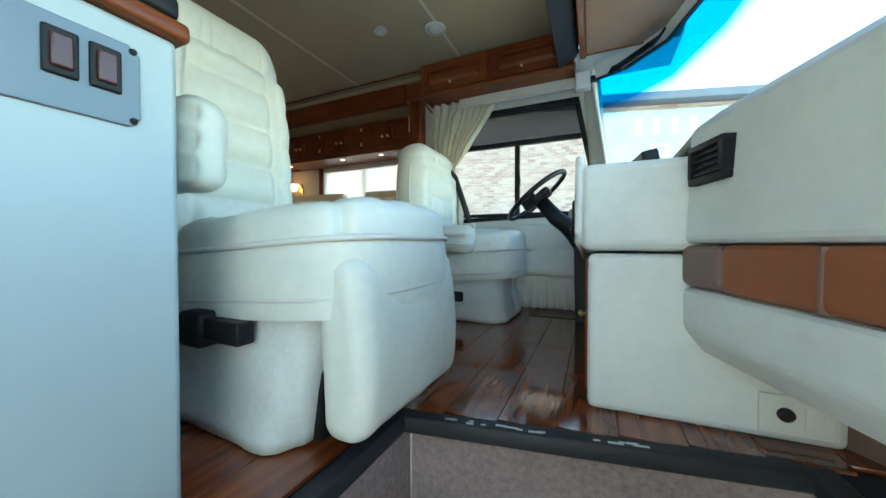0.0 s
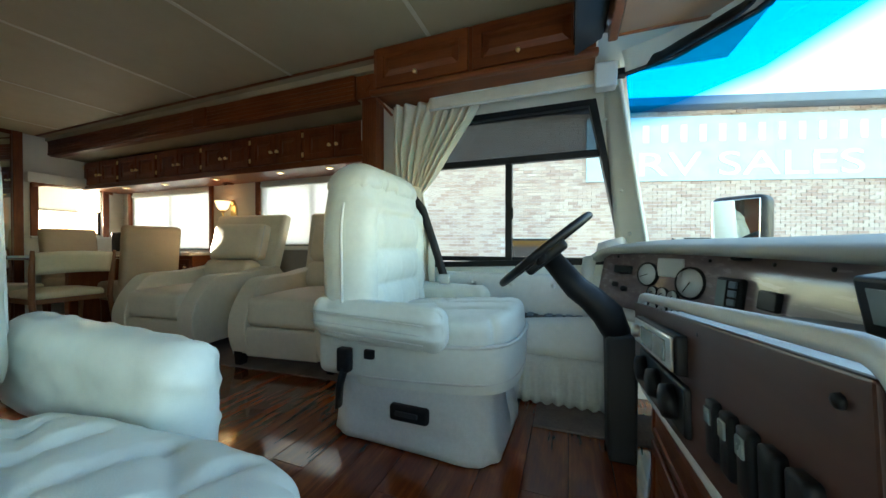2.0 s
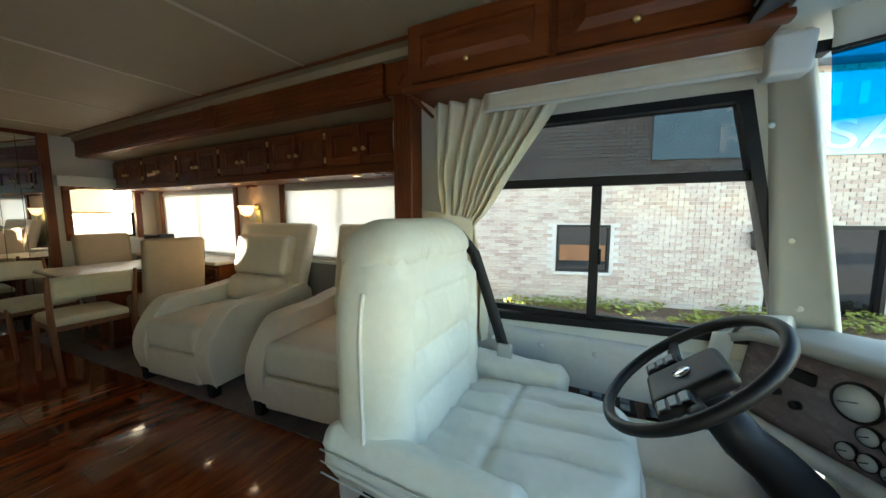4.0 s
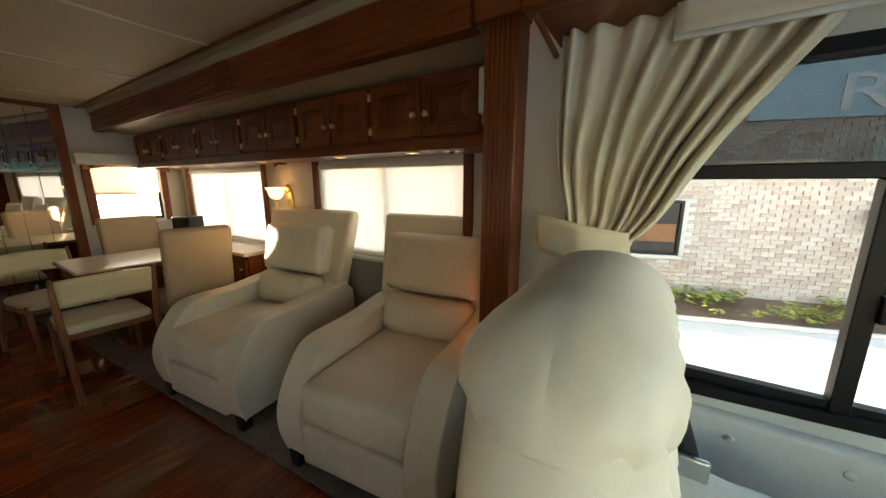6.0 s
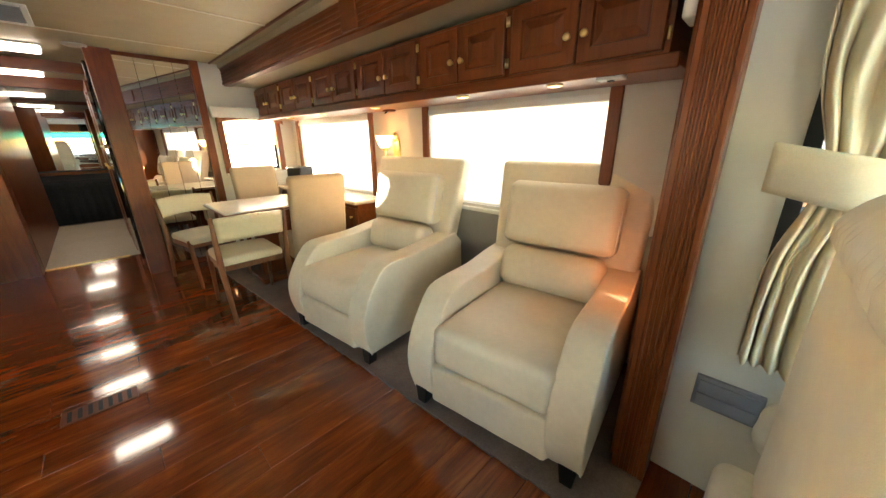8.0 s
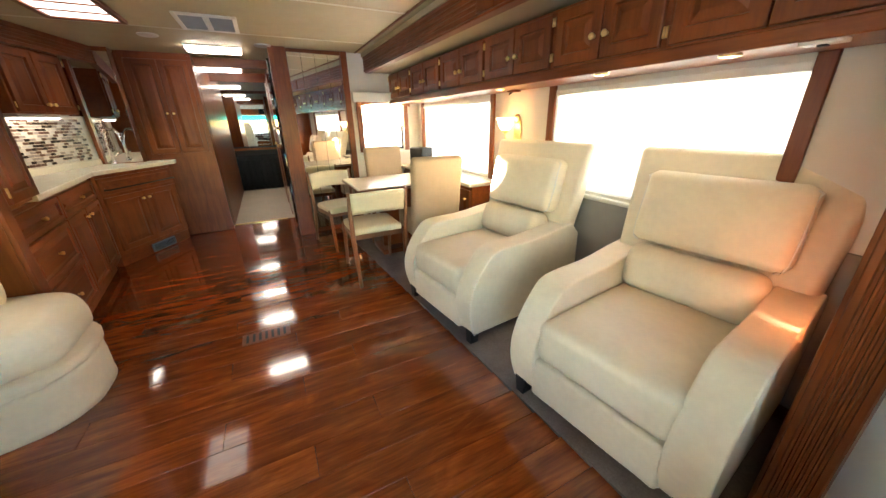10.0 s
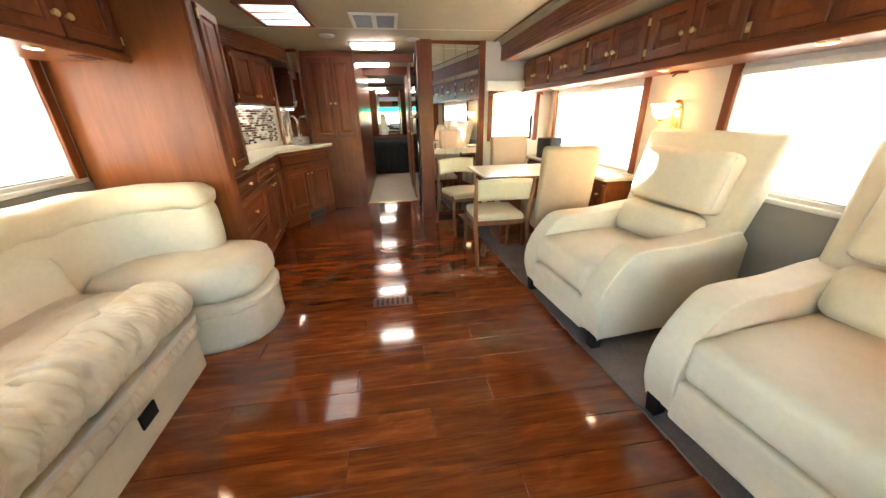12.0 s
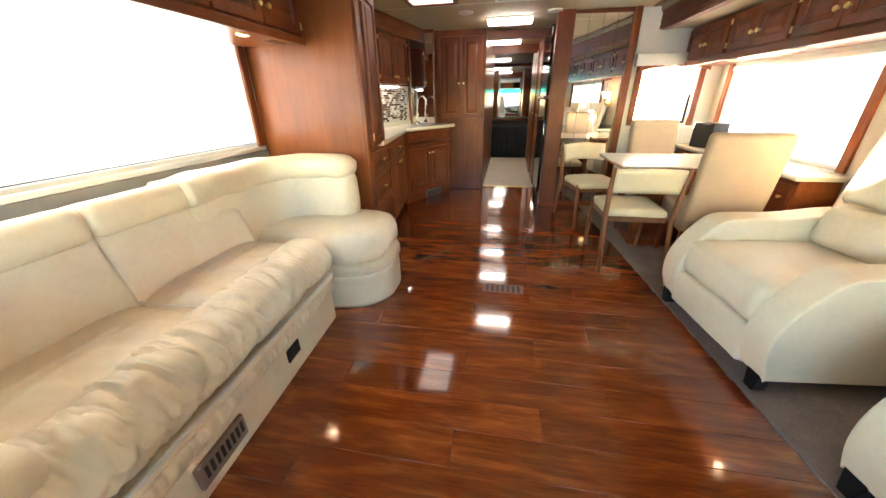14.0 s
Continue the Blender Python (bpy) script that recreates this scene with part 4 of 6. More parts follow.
    def skirt(u, v):
        a = 2 * math.pi * u
        c, q = math.cos(a), math.sin(a)
        e = 0.35
        w = 0.95 + (0.07 if not legrest else 0.05) * v * v + 0.014 * math.sin(9 * a) * v + 0.03 * noise.noise(Vector((c * 2, q * 2, v * 3)))
        x = 0.36 * math.copysign(abs(c) ** e, c) * w
        y = 0.275 * math.copysign(abs(q) ** e, q) * w
        sag = 0.05 * v * (0.5 + 0.5 * math.sin(a * 2 + 0.6)) * 0.5
        if legrest:
            x, y = (x - 0.05) * (1 - 0.30 * v), y * (1 + 0.06 * v)
        else:
            x = x * 1.06 - 0.02
        return (x - 0.19, y + 0.012 * v * noise.noise(Vector((c * 3, q * 3, v * 6))), 0.345 + lift - v * (0.342 + lift) + sag * 0.45)

    part("skirt", sheet(skirt, 96, 14, 0.004), SKIRTCLOTH, s, "loose white vinyl skirt")
    part("base", box(-0.45, 0.05, -0.2, 0.2, 0.0, 0.34, 0.01), BLACK, s)
    if legrest:
        part("leg_rest", moved(pillow(0.13, 0.53, 0.43, 0.05, (4, 10, 10), lambda x, y, z: (x + 0.02 * (1 - (z / 0.2) ** 2) * (x > 0), y, z), 0.006, 6, 7), Matrix.Translation((0.150, 0.0, 0.265)) @ pose(0, 0, 0, 0, -3, 0)), PALE, s, "folded-down padded leg rest")
        part("belt_reel", merged(box(-0.30, -0.21, -0.335, -0.27, 0.24, 0.33, 0.012), box(-0.21, -0.08, -0.325, -0.28, 0.26, 0.315, 0.006)), BLACK, s, "black belt buckle on the skirt")
        return s
    ctl = part("control_switch", box(-0.27, -0.10, -0.292, -0.255, 0.125, 0.19, 0.012, 3), BLACK, s, "black seat control pod")
    part("lever", box(-0.24, -0.14, -0.3, -0.29, 0.15, 0.17, 0.004), RUBBER, ctl)
    part("side_button", box(-0.38, -0.335, -0.31, -0.288, 0.365, 0.405, 0.006), BLACK, s, "small black recline button")
    bk = part("buckle_stalk", sweep([(-0.50, -0.315, 0.15), (-0.49, -0.32, 0.24), (-0.46, -0.325, 0.33)], [0.022, 0.024, 0.026], 8, False, 0.5), BLACK, s, "black belt buckle stalk")
    part("buckle", box(-0.49, -0.43, -0.345, -0.306, 0.31, 0.41, 0.008), BLACK, bk)
    return s


drv = cab_seat(pose(-0.06, 2.32, 0), "pale tufted leather driver's seat with armrests and a loose skirt")
pas = cab_seat(pose(-0.06, 0.88, 0), "pale tufted leather passenger seat with a folded leg rest", True)
belt = thing("seat_belt", "black shoulder belt over the driver's seat", "seat belt")
part("webbing", sheet(lambda u, v: (lambda p: (p[0] + 0.045 * (v - 0.5), p[1], p[2] + 0.02 * (v - 0.5)))(along(u, [(-0.53, 2.63, 1.14), (-0.46, 2.645, 1.05), (-0.41, 2.655, 0.9), (-0.35, 2.66, 0.72), (-0.31, 2.66, 0.60), (-0.33, 2.655, 0.5)])), 20, 1, 0.003), STRAP, belt)
part("tongue", box(-0.35, -0.285, 2.635, 2.652, 0.60, 0.67, 0.006), STEEL, belt, "steel belt tongue")

# ---- curtain and roller shades ----
cur = thing("curtain", "cream pleated curtain tied back beside the driver's window", "curtain")


def curtain(u, v):
    z = 1.755 - 1.11 * v
    pinch = math.exp(-((z - 1.17) / 0.17) ** 2)
    left = -0.74 + 0.06 * pinch + 0.03 * max(0, 1.17 - z)
    width = 0.47 * max(0.0, (z - 1.17) / 0.6) ** 0.85 if z > 1.17 else 0.10 * min(1, (1.17 - z) / 0.3)
    width += 0.16
    fold = math.sin(u * 2 * math.pi * 9 + 1.6 * math.sin(u * 9) + 2.2 * noise.noise(Vector((u * 5, v * 2.6, 0)))) * (0.75 + 0.7 * noise.noise(Vector((u * 7, v * 4, 5))))
    fine = noise.noise(Vector((u * 14, v * 9, 2.0)))
    depth = 0.030 * (1 - 0.5 * pinch) * fold + 0.016 * fine
    return (left + width * u, 2.80 + depth + 0.02 * u - 0.04 * pinch, z - 0.05 * u * (v > 0.9))


part("drape", sheet(curtain, 150, 50, 0.003), CLOTH, cur)
part("tieback", sheet(lambda u, v: (-0.77 + 0.25 * u, 2.735 + 0.03 * max(0, u - 0.6) / 0.4 - 0.03 * math.sin(u * math.pi) + 0.01 * (v - 0.5), 1.25 - 0.05 * u - 0.115 * v), 16, 6, 0.008), CLOTH, cur, "stitched cream tie-back")
part("rod", sweep([(-0.74, 2.82, 1.775), (-0.30, 2.82, 1.775)], 0.008, 8), WHITEPLASTIC, cur)
ro = thing("roller_shade", "rolled-up white shade over the driver's window", "blind")
part("cassette", moved(pillow(1.03, 0.075, 0.07, 0.03, (6, 3, 3)), pose(0.04, 2.80, 1.768)), WHITEPLASTIC, ro)
part("fabric", sheet(lambda u, v: (-0.47 + 1.02 * u, 2.768 + 0.002 * math.sin(u * 25), 1.765 - 0.085 * v), 30, 3, 0.003), CLOTH, ro, "hanging cream fabric edge")
part("bottom_bar", box(-0.47, 0.55, 2.762, 2.776, 1.672, 1.686, 0.003), WHITEPLASTIC, ro)
vis = thing("sun_visor", "black folded sun visor at the windscreen top", "visor")
part("blade", sheet(lambda u, v: (lambda p: (p[0] - 0.045 - 0.03 * v, p[1] - 0.03, 1.715 - 0.05 * v))(screen_at(0.10 + 0.17 * u, 1.70)), 24, 3, 0.012), BLACK, vis)
part("arm", sweep([(0.72, 2.72, 1.72), (0.80, 2.66, 1.71), (0.84, 2.62, 1.70)], 0.008, 6), BLACK, vis)
cam_box = thing("shade_motor", "white motor housing in the cab's upper corner", "housing")
part("housing", prism([(2.70, 1.76), (2.86, 1.76), (2.86, 1.70), (2.80, 1.645), (2.72, 1.645)], 0.47, 0.575, "x", 0.012, 3), WHITEPLASTIC, cam_box)
part("bracket", box(0.575, 0.62, 2.74, 2.80, 1.70, 1.735, 0.006), BLACK, cam_box)
th = thing("thermostat", "white wall thermostat beside the overhead cabinets", "thermostat")
part("case", box(-1.042, -1.004, 2.86, 2.97, 1.58, 1.74, 0.012, 3), WHITEPLASTIC, th)
pan_d = thing("padded_wall_panel", "padded white panel with buttons below the driver's window", "panel")
part("pad", moved(pillow(1.20, 0.05, 0.33, 0.022, (12, 3, 6)), pose(0.03, 2.905, 0.50)), DASHPAD, pan_d)
for i in range(5):
    part("button", lathe([(0.014, 0), (0.012, 0.006), (0.004, 0.009)], 10, Matrix.Translation((-0.45 + i * 0.24, 2.88, 0.60)) @ pose(0, 0, 0, 90, 0, 0)), DASHPAD, pan_d)
con = thing("side_console", "burl side console with switches beside the driver's seat", "console")
part("body", box(-0.55, 0.60, 2.70, 2.885, 0.0, 0.42, 0.015), DASHPAD, con)
part("top", moved(box(-0.54, 0.59, 2.705, 2.88, 0.0, 0.008, 0.003), pose(0, 0, 0.42)), BURL, con, "burl veneer top")
for i in range(3):
    p = part("switch_panel", box(-0.3 + i * 0.26, -0.07 + i * 0.26, 2.74, 2.85, 0.428, 0.44, 0.004), BLACK, con, "black switch panel")
    for a in range(4):
        for b in range(2):
            part("switch", box(-0.285 + i * 0.26 + a * 0.052, -0.25 + i * 0.26 + a * 0.052, 2.75 + b * 0.05, 2.785 + b * 0.05, 0.44, 0.45, 0.003), GREYPLASTIC, p)
sk = thing("console_skirt", "gathered white skirt hanging below the side console", "skirt")
part("skirt", sheet(lambda u, v: (-0.3 + 0.85 * u, 2.655 + 0.016 * math.sin(u * 95) * v + 0.01 * noise.noise(Vector((u * 9, v * 2, 1))), 0.26 - 0.25 * v), 140, 6, 0.003), SKIRTCLOTH, sk)
part("apron", sheet(lambda u, v: (-0.3 + 0.85 * u, 2.66 + 0.045 * v, 0.26 + 0.2 * v * (0.7 + 0.4 * u)), 20, 4, 0.012), DASHPAD, sk)
vn = thing("wall_vent", "grey two-row vent grille low on the white wall", "vent")
part("frame", box(-0.80, -0.62, 2.905, 2.922, 0.355, 0.475, 0.003), VENTGREY, vn)
for i in range(2):
    part("louvre", box(-0.79, -0.63, 2.898, 2.906, 0.368 + i * 0.052, 0.41 + i * 0.052, 0.002), VENTGREY, vn)


# ---- entry step and passenger side ----
st = thing("step_well", "carpeted entry step well with black worn nosings", "steps", kind="structure")
part("floor", box(0.09, 1.25, -0.5, 1.1, -0.45, -0.40), STEPCARPET, st)
part("riser", prism([(0.12, 0.90), (1.05, 1.06), (1.05, 1.10), (0.12, 0.94)], -0.40, -0.03, "z"), STEPCARPET, st, "mauve carpeted riser")
part("riser", box(0.05, 0.115, -0.5, 0.90, -0.40, -0.03), STEPCARPET, st, "mauve carpeted side")
part("lower_step", box(0.115, 1.2, 0.55, 0.92, -0.40, -0.31, 0.01), STEPCARPET, st, "carpeted lower step")
nose = moved(box(0, 0.96, -0.02, 0.03, -0.035, 0.012, 0.008), Matrix.Translation((0.09, 0.875, 0)) @ pose(0, 0, 0, 0, 0, 9.9))
part("nosing", nose, RUBBER, st, "scuffed black rubber nosing")
part("nosing", box(0.07, 0.12, 0.2, 0.88, -0.035, 0.012, 0.008), RUBBER, st, "black rubber nosing")
random.seed(4)
for i in range(16):
    u = 0.12 + 0.55 * random.random()
    part("scuff", moved(box(0, 0.01 + 0.03 * random.random(), -0.003 - 0.004 * random.random(), 0.002, 0, 0.0012), Matrix.Translation((0.09, 0.875, 0.0115)) @ pose(0, 0, 0, 0, 0, 9.9) @ Matrix.Translation((u * 0.96, -0.006 + 0.012 * random.random(), 0))), WHITEPLASTIC, st)
part("side_nosing", box(1.03, 1.08, -0.3, 1.06, -0.04, 0.012, 0.008), RUBBER, st, "black rubber nosing")
hw = thing("half_wall", "white half wall with a cherry cap beside the entry steps", "partition")
part("panel", box(-0.75, -0.112, -0.40, 0.43, -0.4, 0.875, 0.012, 3), PALEBLUE, hw, "pale blue-grey panel")
part("cap", box(-0.77, -0.095, -0.42, 0.445, 0.875, 0.91, 0.01, 3), WOOD_Y, hw, "cherry cap")
sp = thing("switch_plate", "blue-grey plate with two rocker switches on the half wall", "switch")
part("plate", prism([(0.20, 0.71), (0.215, 0.695), (0.355, 0.695), (0.37, 0.71), (0.37, 0.815), (0.355, 0.83), (0.20, 0.83)], -0.114, -0.106, "x", 0.002), GREYPLASTIC, sp)
for y in (0.276, 0.325):
    fr_ = part("switch_frame", box(-0.108, -0.100, y - 0.019, y + 0.019, 0.742, 0.81, 0.003), BLACK, sp)
    part("rocker", box(-0.101, -0.094, y - 0.012, y + 0.012, 0.752, 0.80, 0.003), DARKRED, fr_, "dark red rocker")
for y, z in ((0.36, 0.82), (0.36, 0.705), (0.215, 0.705)):
    part("screw", lathe([(0.006, 0), (0.005, 0.003), (0.002, 0.004)], 8, Matrix.Translation((-0.106, y, z)) @ pose(0, 0, 0, 0, 90, 0)), BLACK, sp)
hd = thing("cup_holder", "black bracket on the half wall's cap", "bracket")
part("bracket", box(-0.17, -0.10, 0.36, 0.43, 0.91, 0.955, 0.012, 3), BLACK, hd)
part("clip", sweep([(-0.16, 0.38, 0.955), (-0.13, 0.40, 0.975), (-0.11, 0.42, 0.955)], 0.006, 6), BLACK, hd)

# ---- dashboard ----
da = thing("dashboard", "white padded dashboard with burl panels and leather trim", "dashboard")


core = prism([(0.585, 1.155), (1.16, 1.17), (1.16, 2.1), (0.80, 2.06), (0.60, 2.02)], 0.0, 0.47, "z", 0.02, 3)
part("lower_console", core, DASHPAD, da, "white lower console")
part("upper_console", prism([(1.14, 0.48), (2.06, 0.44), (2.07, 0.635), (1.14, 0.74)], 0.562, 1.16, "x", 0.03, 4), DASHPAD, da, "white padded upper console")
part("console_tray", moved(box(0.66, 1.05, -0.33, 0.33, 0.0, 0.006, 0.002), Matrix.Translation((0, 1.66, 0.683)) @ pose(0, 0, 0, -6.5, 0, 0)), BLACK, da, "black tray lining")
pn = part("radio_panel", moved(prism([(0.0, 0.0), (0.765, 0.0), (0.765, 0.225), (0.0, 0.225)], -0.006, 0.006, "x", 0.003), Matrix.Translation((0.556, 1.215, 0.50)) @ pose(0, 0, 0, 0, 0, 0.85)), BURL, da, "dark burl radio panel")
part("radio", box(0.525, 0.555, 1.56, 1.89, 0.625, 0.695, 0.005), BLACK, pn, "black car radio")
part("radio_bezel", box(0.521, 0.527, 1.565, 1.885, 0.63, 0.69, 0.004), STEEL, pn, "silver radio bezel")
part("radio_face", box(0.517, 0.5225, 1.60, 1.79, 0.64, 0.68, 0.002), SCREEN, pn, "grey display")
part("radio_dial", lathe([(0.016, 0), (0.016, 0.014), (0.012, 0.018)], 16, Matrix.Translation((0.525, 1.845, 0.66)) @ pose(0, 0, 0, 0, -90, 0)), STEEL, pn)
part("climate_panel", box(0.535, 0.556, 1.55, 1.90, 0.525, 0.61, 0.005), BLACK, pn)
for y in (1.61, 1.72, 1.84):
    part("climate_knob", lathe([(0.032, 0), (0.029, 0.02), (0.015, 0.024)], 16, Matrix.Translation((0.536, y, 0.567)) @ pose(0, 0, 0, 0, -90, 0)), BLACK, pn, "black climate knob")
for i in range(5):
    rk = part("rocker_switch", box(0.536, 0.556, 1.440 - i * 0.044, 1.472 - i * 0.044, 0.545, 0.625, 0.006), BLACK, pn)
    if i < 3:
        part("lens", box(0.533, 0.537, 1.447 - i * 0.044, 1.465 - i * 0.044, 0.592, 0.615, 0.002), SCREEN, rk, "pale switch lens")
def rounded_loop(y0, y1, z0, z1, r, x):
    pts = []
    for cy, cz, a0 in ((y1 - r, z1 - r, 0), (y0 + r, z1 - r, 90), (y0 + r, z0 + r, 180), (y1 - r, z0 + r, 270)):
        pts += [(x, cy + r * math.cos(radians(a0 + 15 * k)), cz + r * math.sin(radians(a0 + 15 * k))) for k in range(7)]
    return pts


part("panel_rim", sweep(rounded_loop(1.197, 1.998, 0.482, 0.743, 0.04, 0.560), 0.012, 8, True), DASHPAD, pn, "cream padded rim")
for y, z in ((1.245, 0.70), (1.245, 0.525), (1.52, 0.705), (1.62, 0.515), (1.95, 0.705), (1.95, 0.52)):
    part("screw", lathe([(0.007, 0), (0.006, 0.004), (0.002, 0.005)], 8, Matrix.Translation((0.55, y, z)) @ pose(0, 0, 0, 0, -90, 0)), BLACK, pn)
tilt = Matrix.Translation((0, 1.62, 0.59)) @ pose(0, 0, 0, -5.5, 0, 0) @ Matrix.Translation((0.0, -1.62, -0.613)) @ Matrix.Translation((0, 1.97, 0)) @ Matrix.Diagonal((1, 1.07, 1, 1)) @ Matrix.Translation((0, -1.97, 0))
for o in (pn, *pn.children_recursive):
    o.data.transform(tilt)
dd = part("console_door", moved(raised_panel(0.76, 0.15, 0.018, 0.02, 0.004), Matrix.Translation((0.578, 1.96, 0.30)) @ pose(0, 0, 0, 0, 0, -90)), WOOD_Y, da, "cherry console drawer")
dd = part("console_door", moved(raised_panel(0.76, 0.24, 0.018, 0.03, 0.004), Matrix.Translation((0.578, 1.96, 0.04)) @ pose(0, 0, 0, 0, 0, -90)), WOOD_Y, da, "cherry console door")
part("knob", knob((0.578, 1.40, 0.24), (-1, 0, 0), 0.012), BRASS, dd, "brass knob")
# passenger dash wing
WA, WB = Vector((0.815, 1.165, 0)), Vector((1.0, 0.51, 0))
wd = (WB - WA).normalized()
ang = math.degrees(math.atan2(wd.y, wd.x))
wing = lambda prof, name, mat, label, l0=0.0, l1=0.85: part(name, moved(prism(prof, l0, l1, "x", 0.02, 3), Matrix.Translation(WA) @ pose(0, 0, 0, 0, 0, ang)), mat, da, label)
wing([(0.0, 0.50), (0.4, 0.50), (0.4, 0.86), (0.10, 0.86), (0.02, 0.80)], "wing_upper", DASHPAD, "white padded passenger dash")
wing([(0.0, 0.385), (0.35, 0.385), (0.35, 0.497), (0.0, 0.497)], "wing_strip", BROWNPAD, "brown leather strip", 0.16, 0.85)
wing([(0.002, 0.387), (0.35, 0.387), (0.35, 0.495), (0.002, 0.495)], "wing_strip_end", TAUPEPAD, "taupe leather strip", 0.0, 0.157)
wing([(0.005, 0.27), (0.06, 0.20), (0.4, 0.20), (0.4, 0.382), (0.005, 0.382)], "wing_lower", DASHPAD, "white padded lower dash")
part("strip_seam", moved(box(0.40, 0.405, -0.004, 0.01, 0.388, 0.494), Matrix.Translation(WA) @ pose(0, 0, 0, 0, 0, ang)), TAUPEPAD, da)
for l in (0.06, 0.52):
    vt = part("air_vent", moved(merged(box(l, l + 0.13, -0.012, 0.02, 0.645, 0.662, 0.003), box(l, l + 0.13, -0.012, 0.02, 0.728, 0.742, 0.003), box(l, l + 0.014, -0.012, 0.02, 0.662, 0.728), box(l + 0.116, l + 0.13, -0.012, 0.02, 0.662, 0.728), box(l + 0.014, l + 0.116, 0.004, 0.012, 0.662, 0.728)), Matrix.Translation(WA) @ pose(0, 0, 0, 0, 0, ang)), BLACK, da, "black air vent")
    for i in range(4):
        part("vane", moved(box(l + 0.014, l + 0.116, -0.006, 0.004, 0.667 + i * 0.016, 0.671 + i * 0.016), Matrix.Translation(WA) @ pose(0, 0, 0, 0, 0, ang)), RUBBER, vt)
part("kick_panel", prism([(0.84, 1.25), (1.06, 1.35), (1.22, 1.1), (1.25, 0.7), (1.25, 1.5), (0.9, 1.5)], 0.0, 0.30, "z", 0.005), TAUPEPAD, da, "mauve carpeted kick panel")
ol = thing("outlet_plate", "white outlet plate low beside the dashboard", "outlet")
om = Matrix.Translation((0.985, 1.163, 0.022)) @ pose(0, 0, 0, 0, 0, 1.5) @ Matrix.Scale(0.72, 4)
part("plate", moved(box(0, 0.2, -0.012, 0.0, 0.0, 0.14, 0.004), om), WHITEPLASTIC, ol)
part("socket", moved(lathe([(0.024, 0), (0.024, 0.012), (0.016, 0.016)], 14, Matrix.Translation((0.07, -0.012, 0.075)) @ pose(0, 0, 0, 90, 0, 0)), om), BLACK, ol)
part("outlet", moved(box(0.12, 0.165, -0.016, -0.011, 0.04, 0.11, 0.005), om), DASHPAD, ol)

# instrument binnacle
ins = thing("instrument_panel", "curved burl instrument panel under a white hood", "instruments")
IP = [(0.50, 2.86), (0.57, 2.74), (0.68, 2.58), (0.80, 2.42), (0.88, 2.22), (0.915, 2.0), (0.93, 1.78), (0.935, 1.5), (0.93, 1.28)]
# The face's pale tone is sky sheen mixed into the veneer colour.
part("face", sheet(lambda u, v: (lambda p: (p[0] + 0.05 * v, p[1], 0.50 + 0.31 * v))(along(u, IP)), 40, 4, 0.01), BURL_SKYLIT, ins, "polished burl instrument face, sky sheen in its colour")
part("hood", sheet(lambda u, v: (lambda p: (p[0] - 0.06 + 0.5 * v, p[1] + 0.07 * (1 - u) - 0.02, 0.80 + (0.055 * math.sin(min(1, v * 2.5) * math.pi / 2)) - 0.05 * v + 0.03 * math.sin(min(1, u * 3) * 1.57) - 0.05 * max(0, 0.12 - u) * 8))(along(u, IP)), 40, 10, 0.03), DASHTOP, ins, "grey padded hood")
part("lower_rim", sweep([(lambda p: (p[0] - 0.03, p[1] - 0.01, 0.51))(along(i / 30, IP)) for i in range(31)], 0.028, 8), DASHPAD, ins, "white padded lower rim")
part("end_rim", sweep([(0.46, 2.86, 0.50), (0.44, 2.87, 0.62), (0.46, 2.87, 0.76), (0.52, 2.87, 0.82), (0.62, 2.80, 0.85)], 0.035, 8), DASHPAD, ins, "white padded end")


def on_face(u, v, out=0.012):
    a, b = along(u, IP), along(min(1, u + 0.02), IP)
    d = Vector((b[0] - a[0], b[1] - a[1], 0)).normalized()
    nrm = Vector((d.y, -d.x, 0)) if d.y < 0 else Vector((-d.y, d.x, 0))
    nrm = Vector((-abs(nrm.x), nrm.y, 0.12)).normalized()
    p = Vector((a[0] + 0.05 * v, a[1], 0.50 + 0.31 * v)) + nrm * out
    return Matrix.Translation(p) @ nrm.to_track_quat("Z", "Y").to_matrix().to_4x4()


for u, v, r in ((0.235, 0.66, 0.055), (0.36, 0.60, 0.066), (0.262, 0.42, 0.026), (0.292, 0.42, 0.026), (0.322, 0.40, 0.026), (0.245, 0.22, 0.024), (0.272, 0.21, 0.024), (0.30, 0.20, 0.024), (0.33, 0.22, 0.024)):
    gm = on_face(u, v)
    gg = part("gauge", lathe([(r, -0.01), (r, 0.008), (r * 0.9, 0.012), (r * 0.87, 0.006)], 24, gm), BLACK, ins, "black-rimmed gauge")
    part("dial", lathe([(r * 0.86, 0.0), (r * 0.86, 0.007), (0.002, 0.0075)], 24, gm), DIAL, gg, "pale dial")
    part("needle", moved(box(-0.0015, 0.0015, -r * 0.1, r * 0.7, 0.0078, 0.0095), gm @ pose(0, 0, 0, 0, 0, 40 + 300 * u)), BLACK, gg)
part("display", moved(box(-0.06, 0.06, -0.04, 0.04, -0.005, 0.006, 0.006), on_face(0.298, 0.78)), DIAL, ins, "pale display")
part("vent", moved(box(-0.055, 0.055, -0.02, 0.02, -0.005, 0.012, 0.006), on_face(0.14, 0.70)), BLACK, ins, "black slot vent")
part("knob", lathe([(0.014, 0), (0.013, 0.02), (0.006, 0.024)], 12, on_face(0.12, 0.45)), BLACK, ins)
part("knob", lathe([(0.014, 0), (0.013, 0.02), (0.006, 0.024)], 12, on_face(0.16, 0.40)), BLACK, ins)
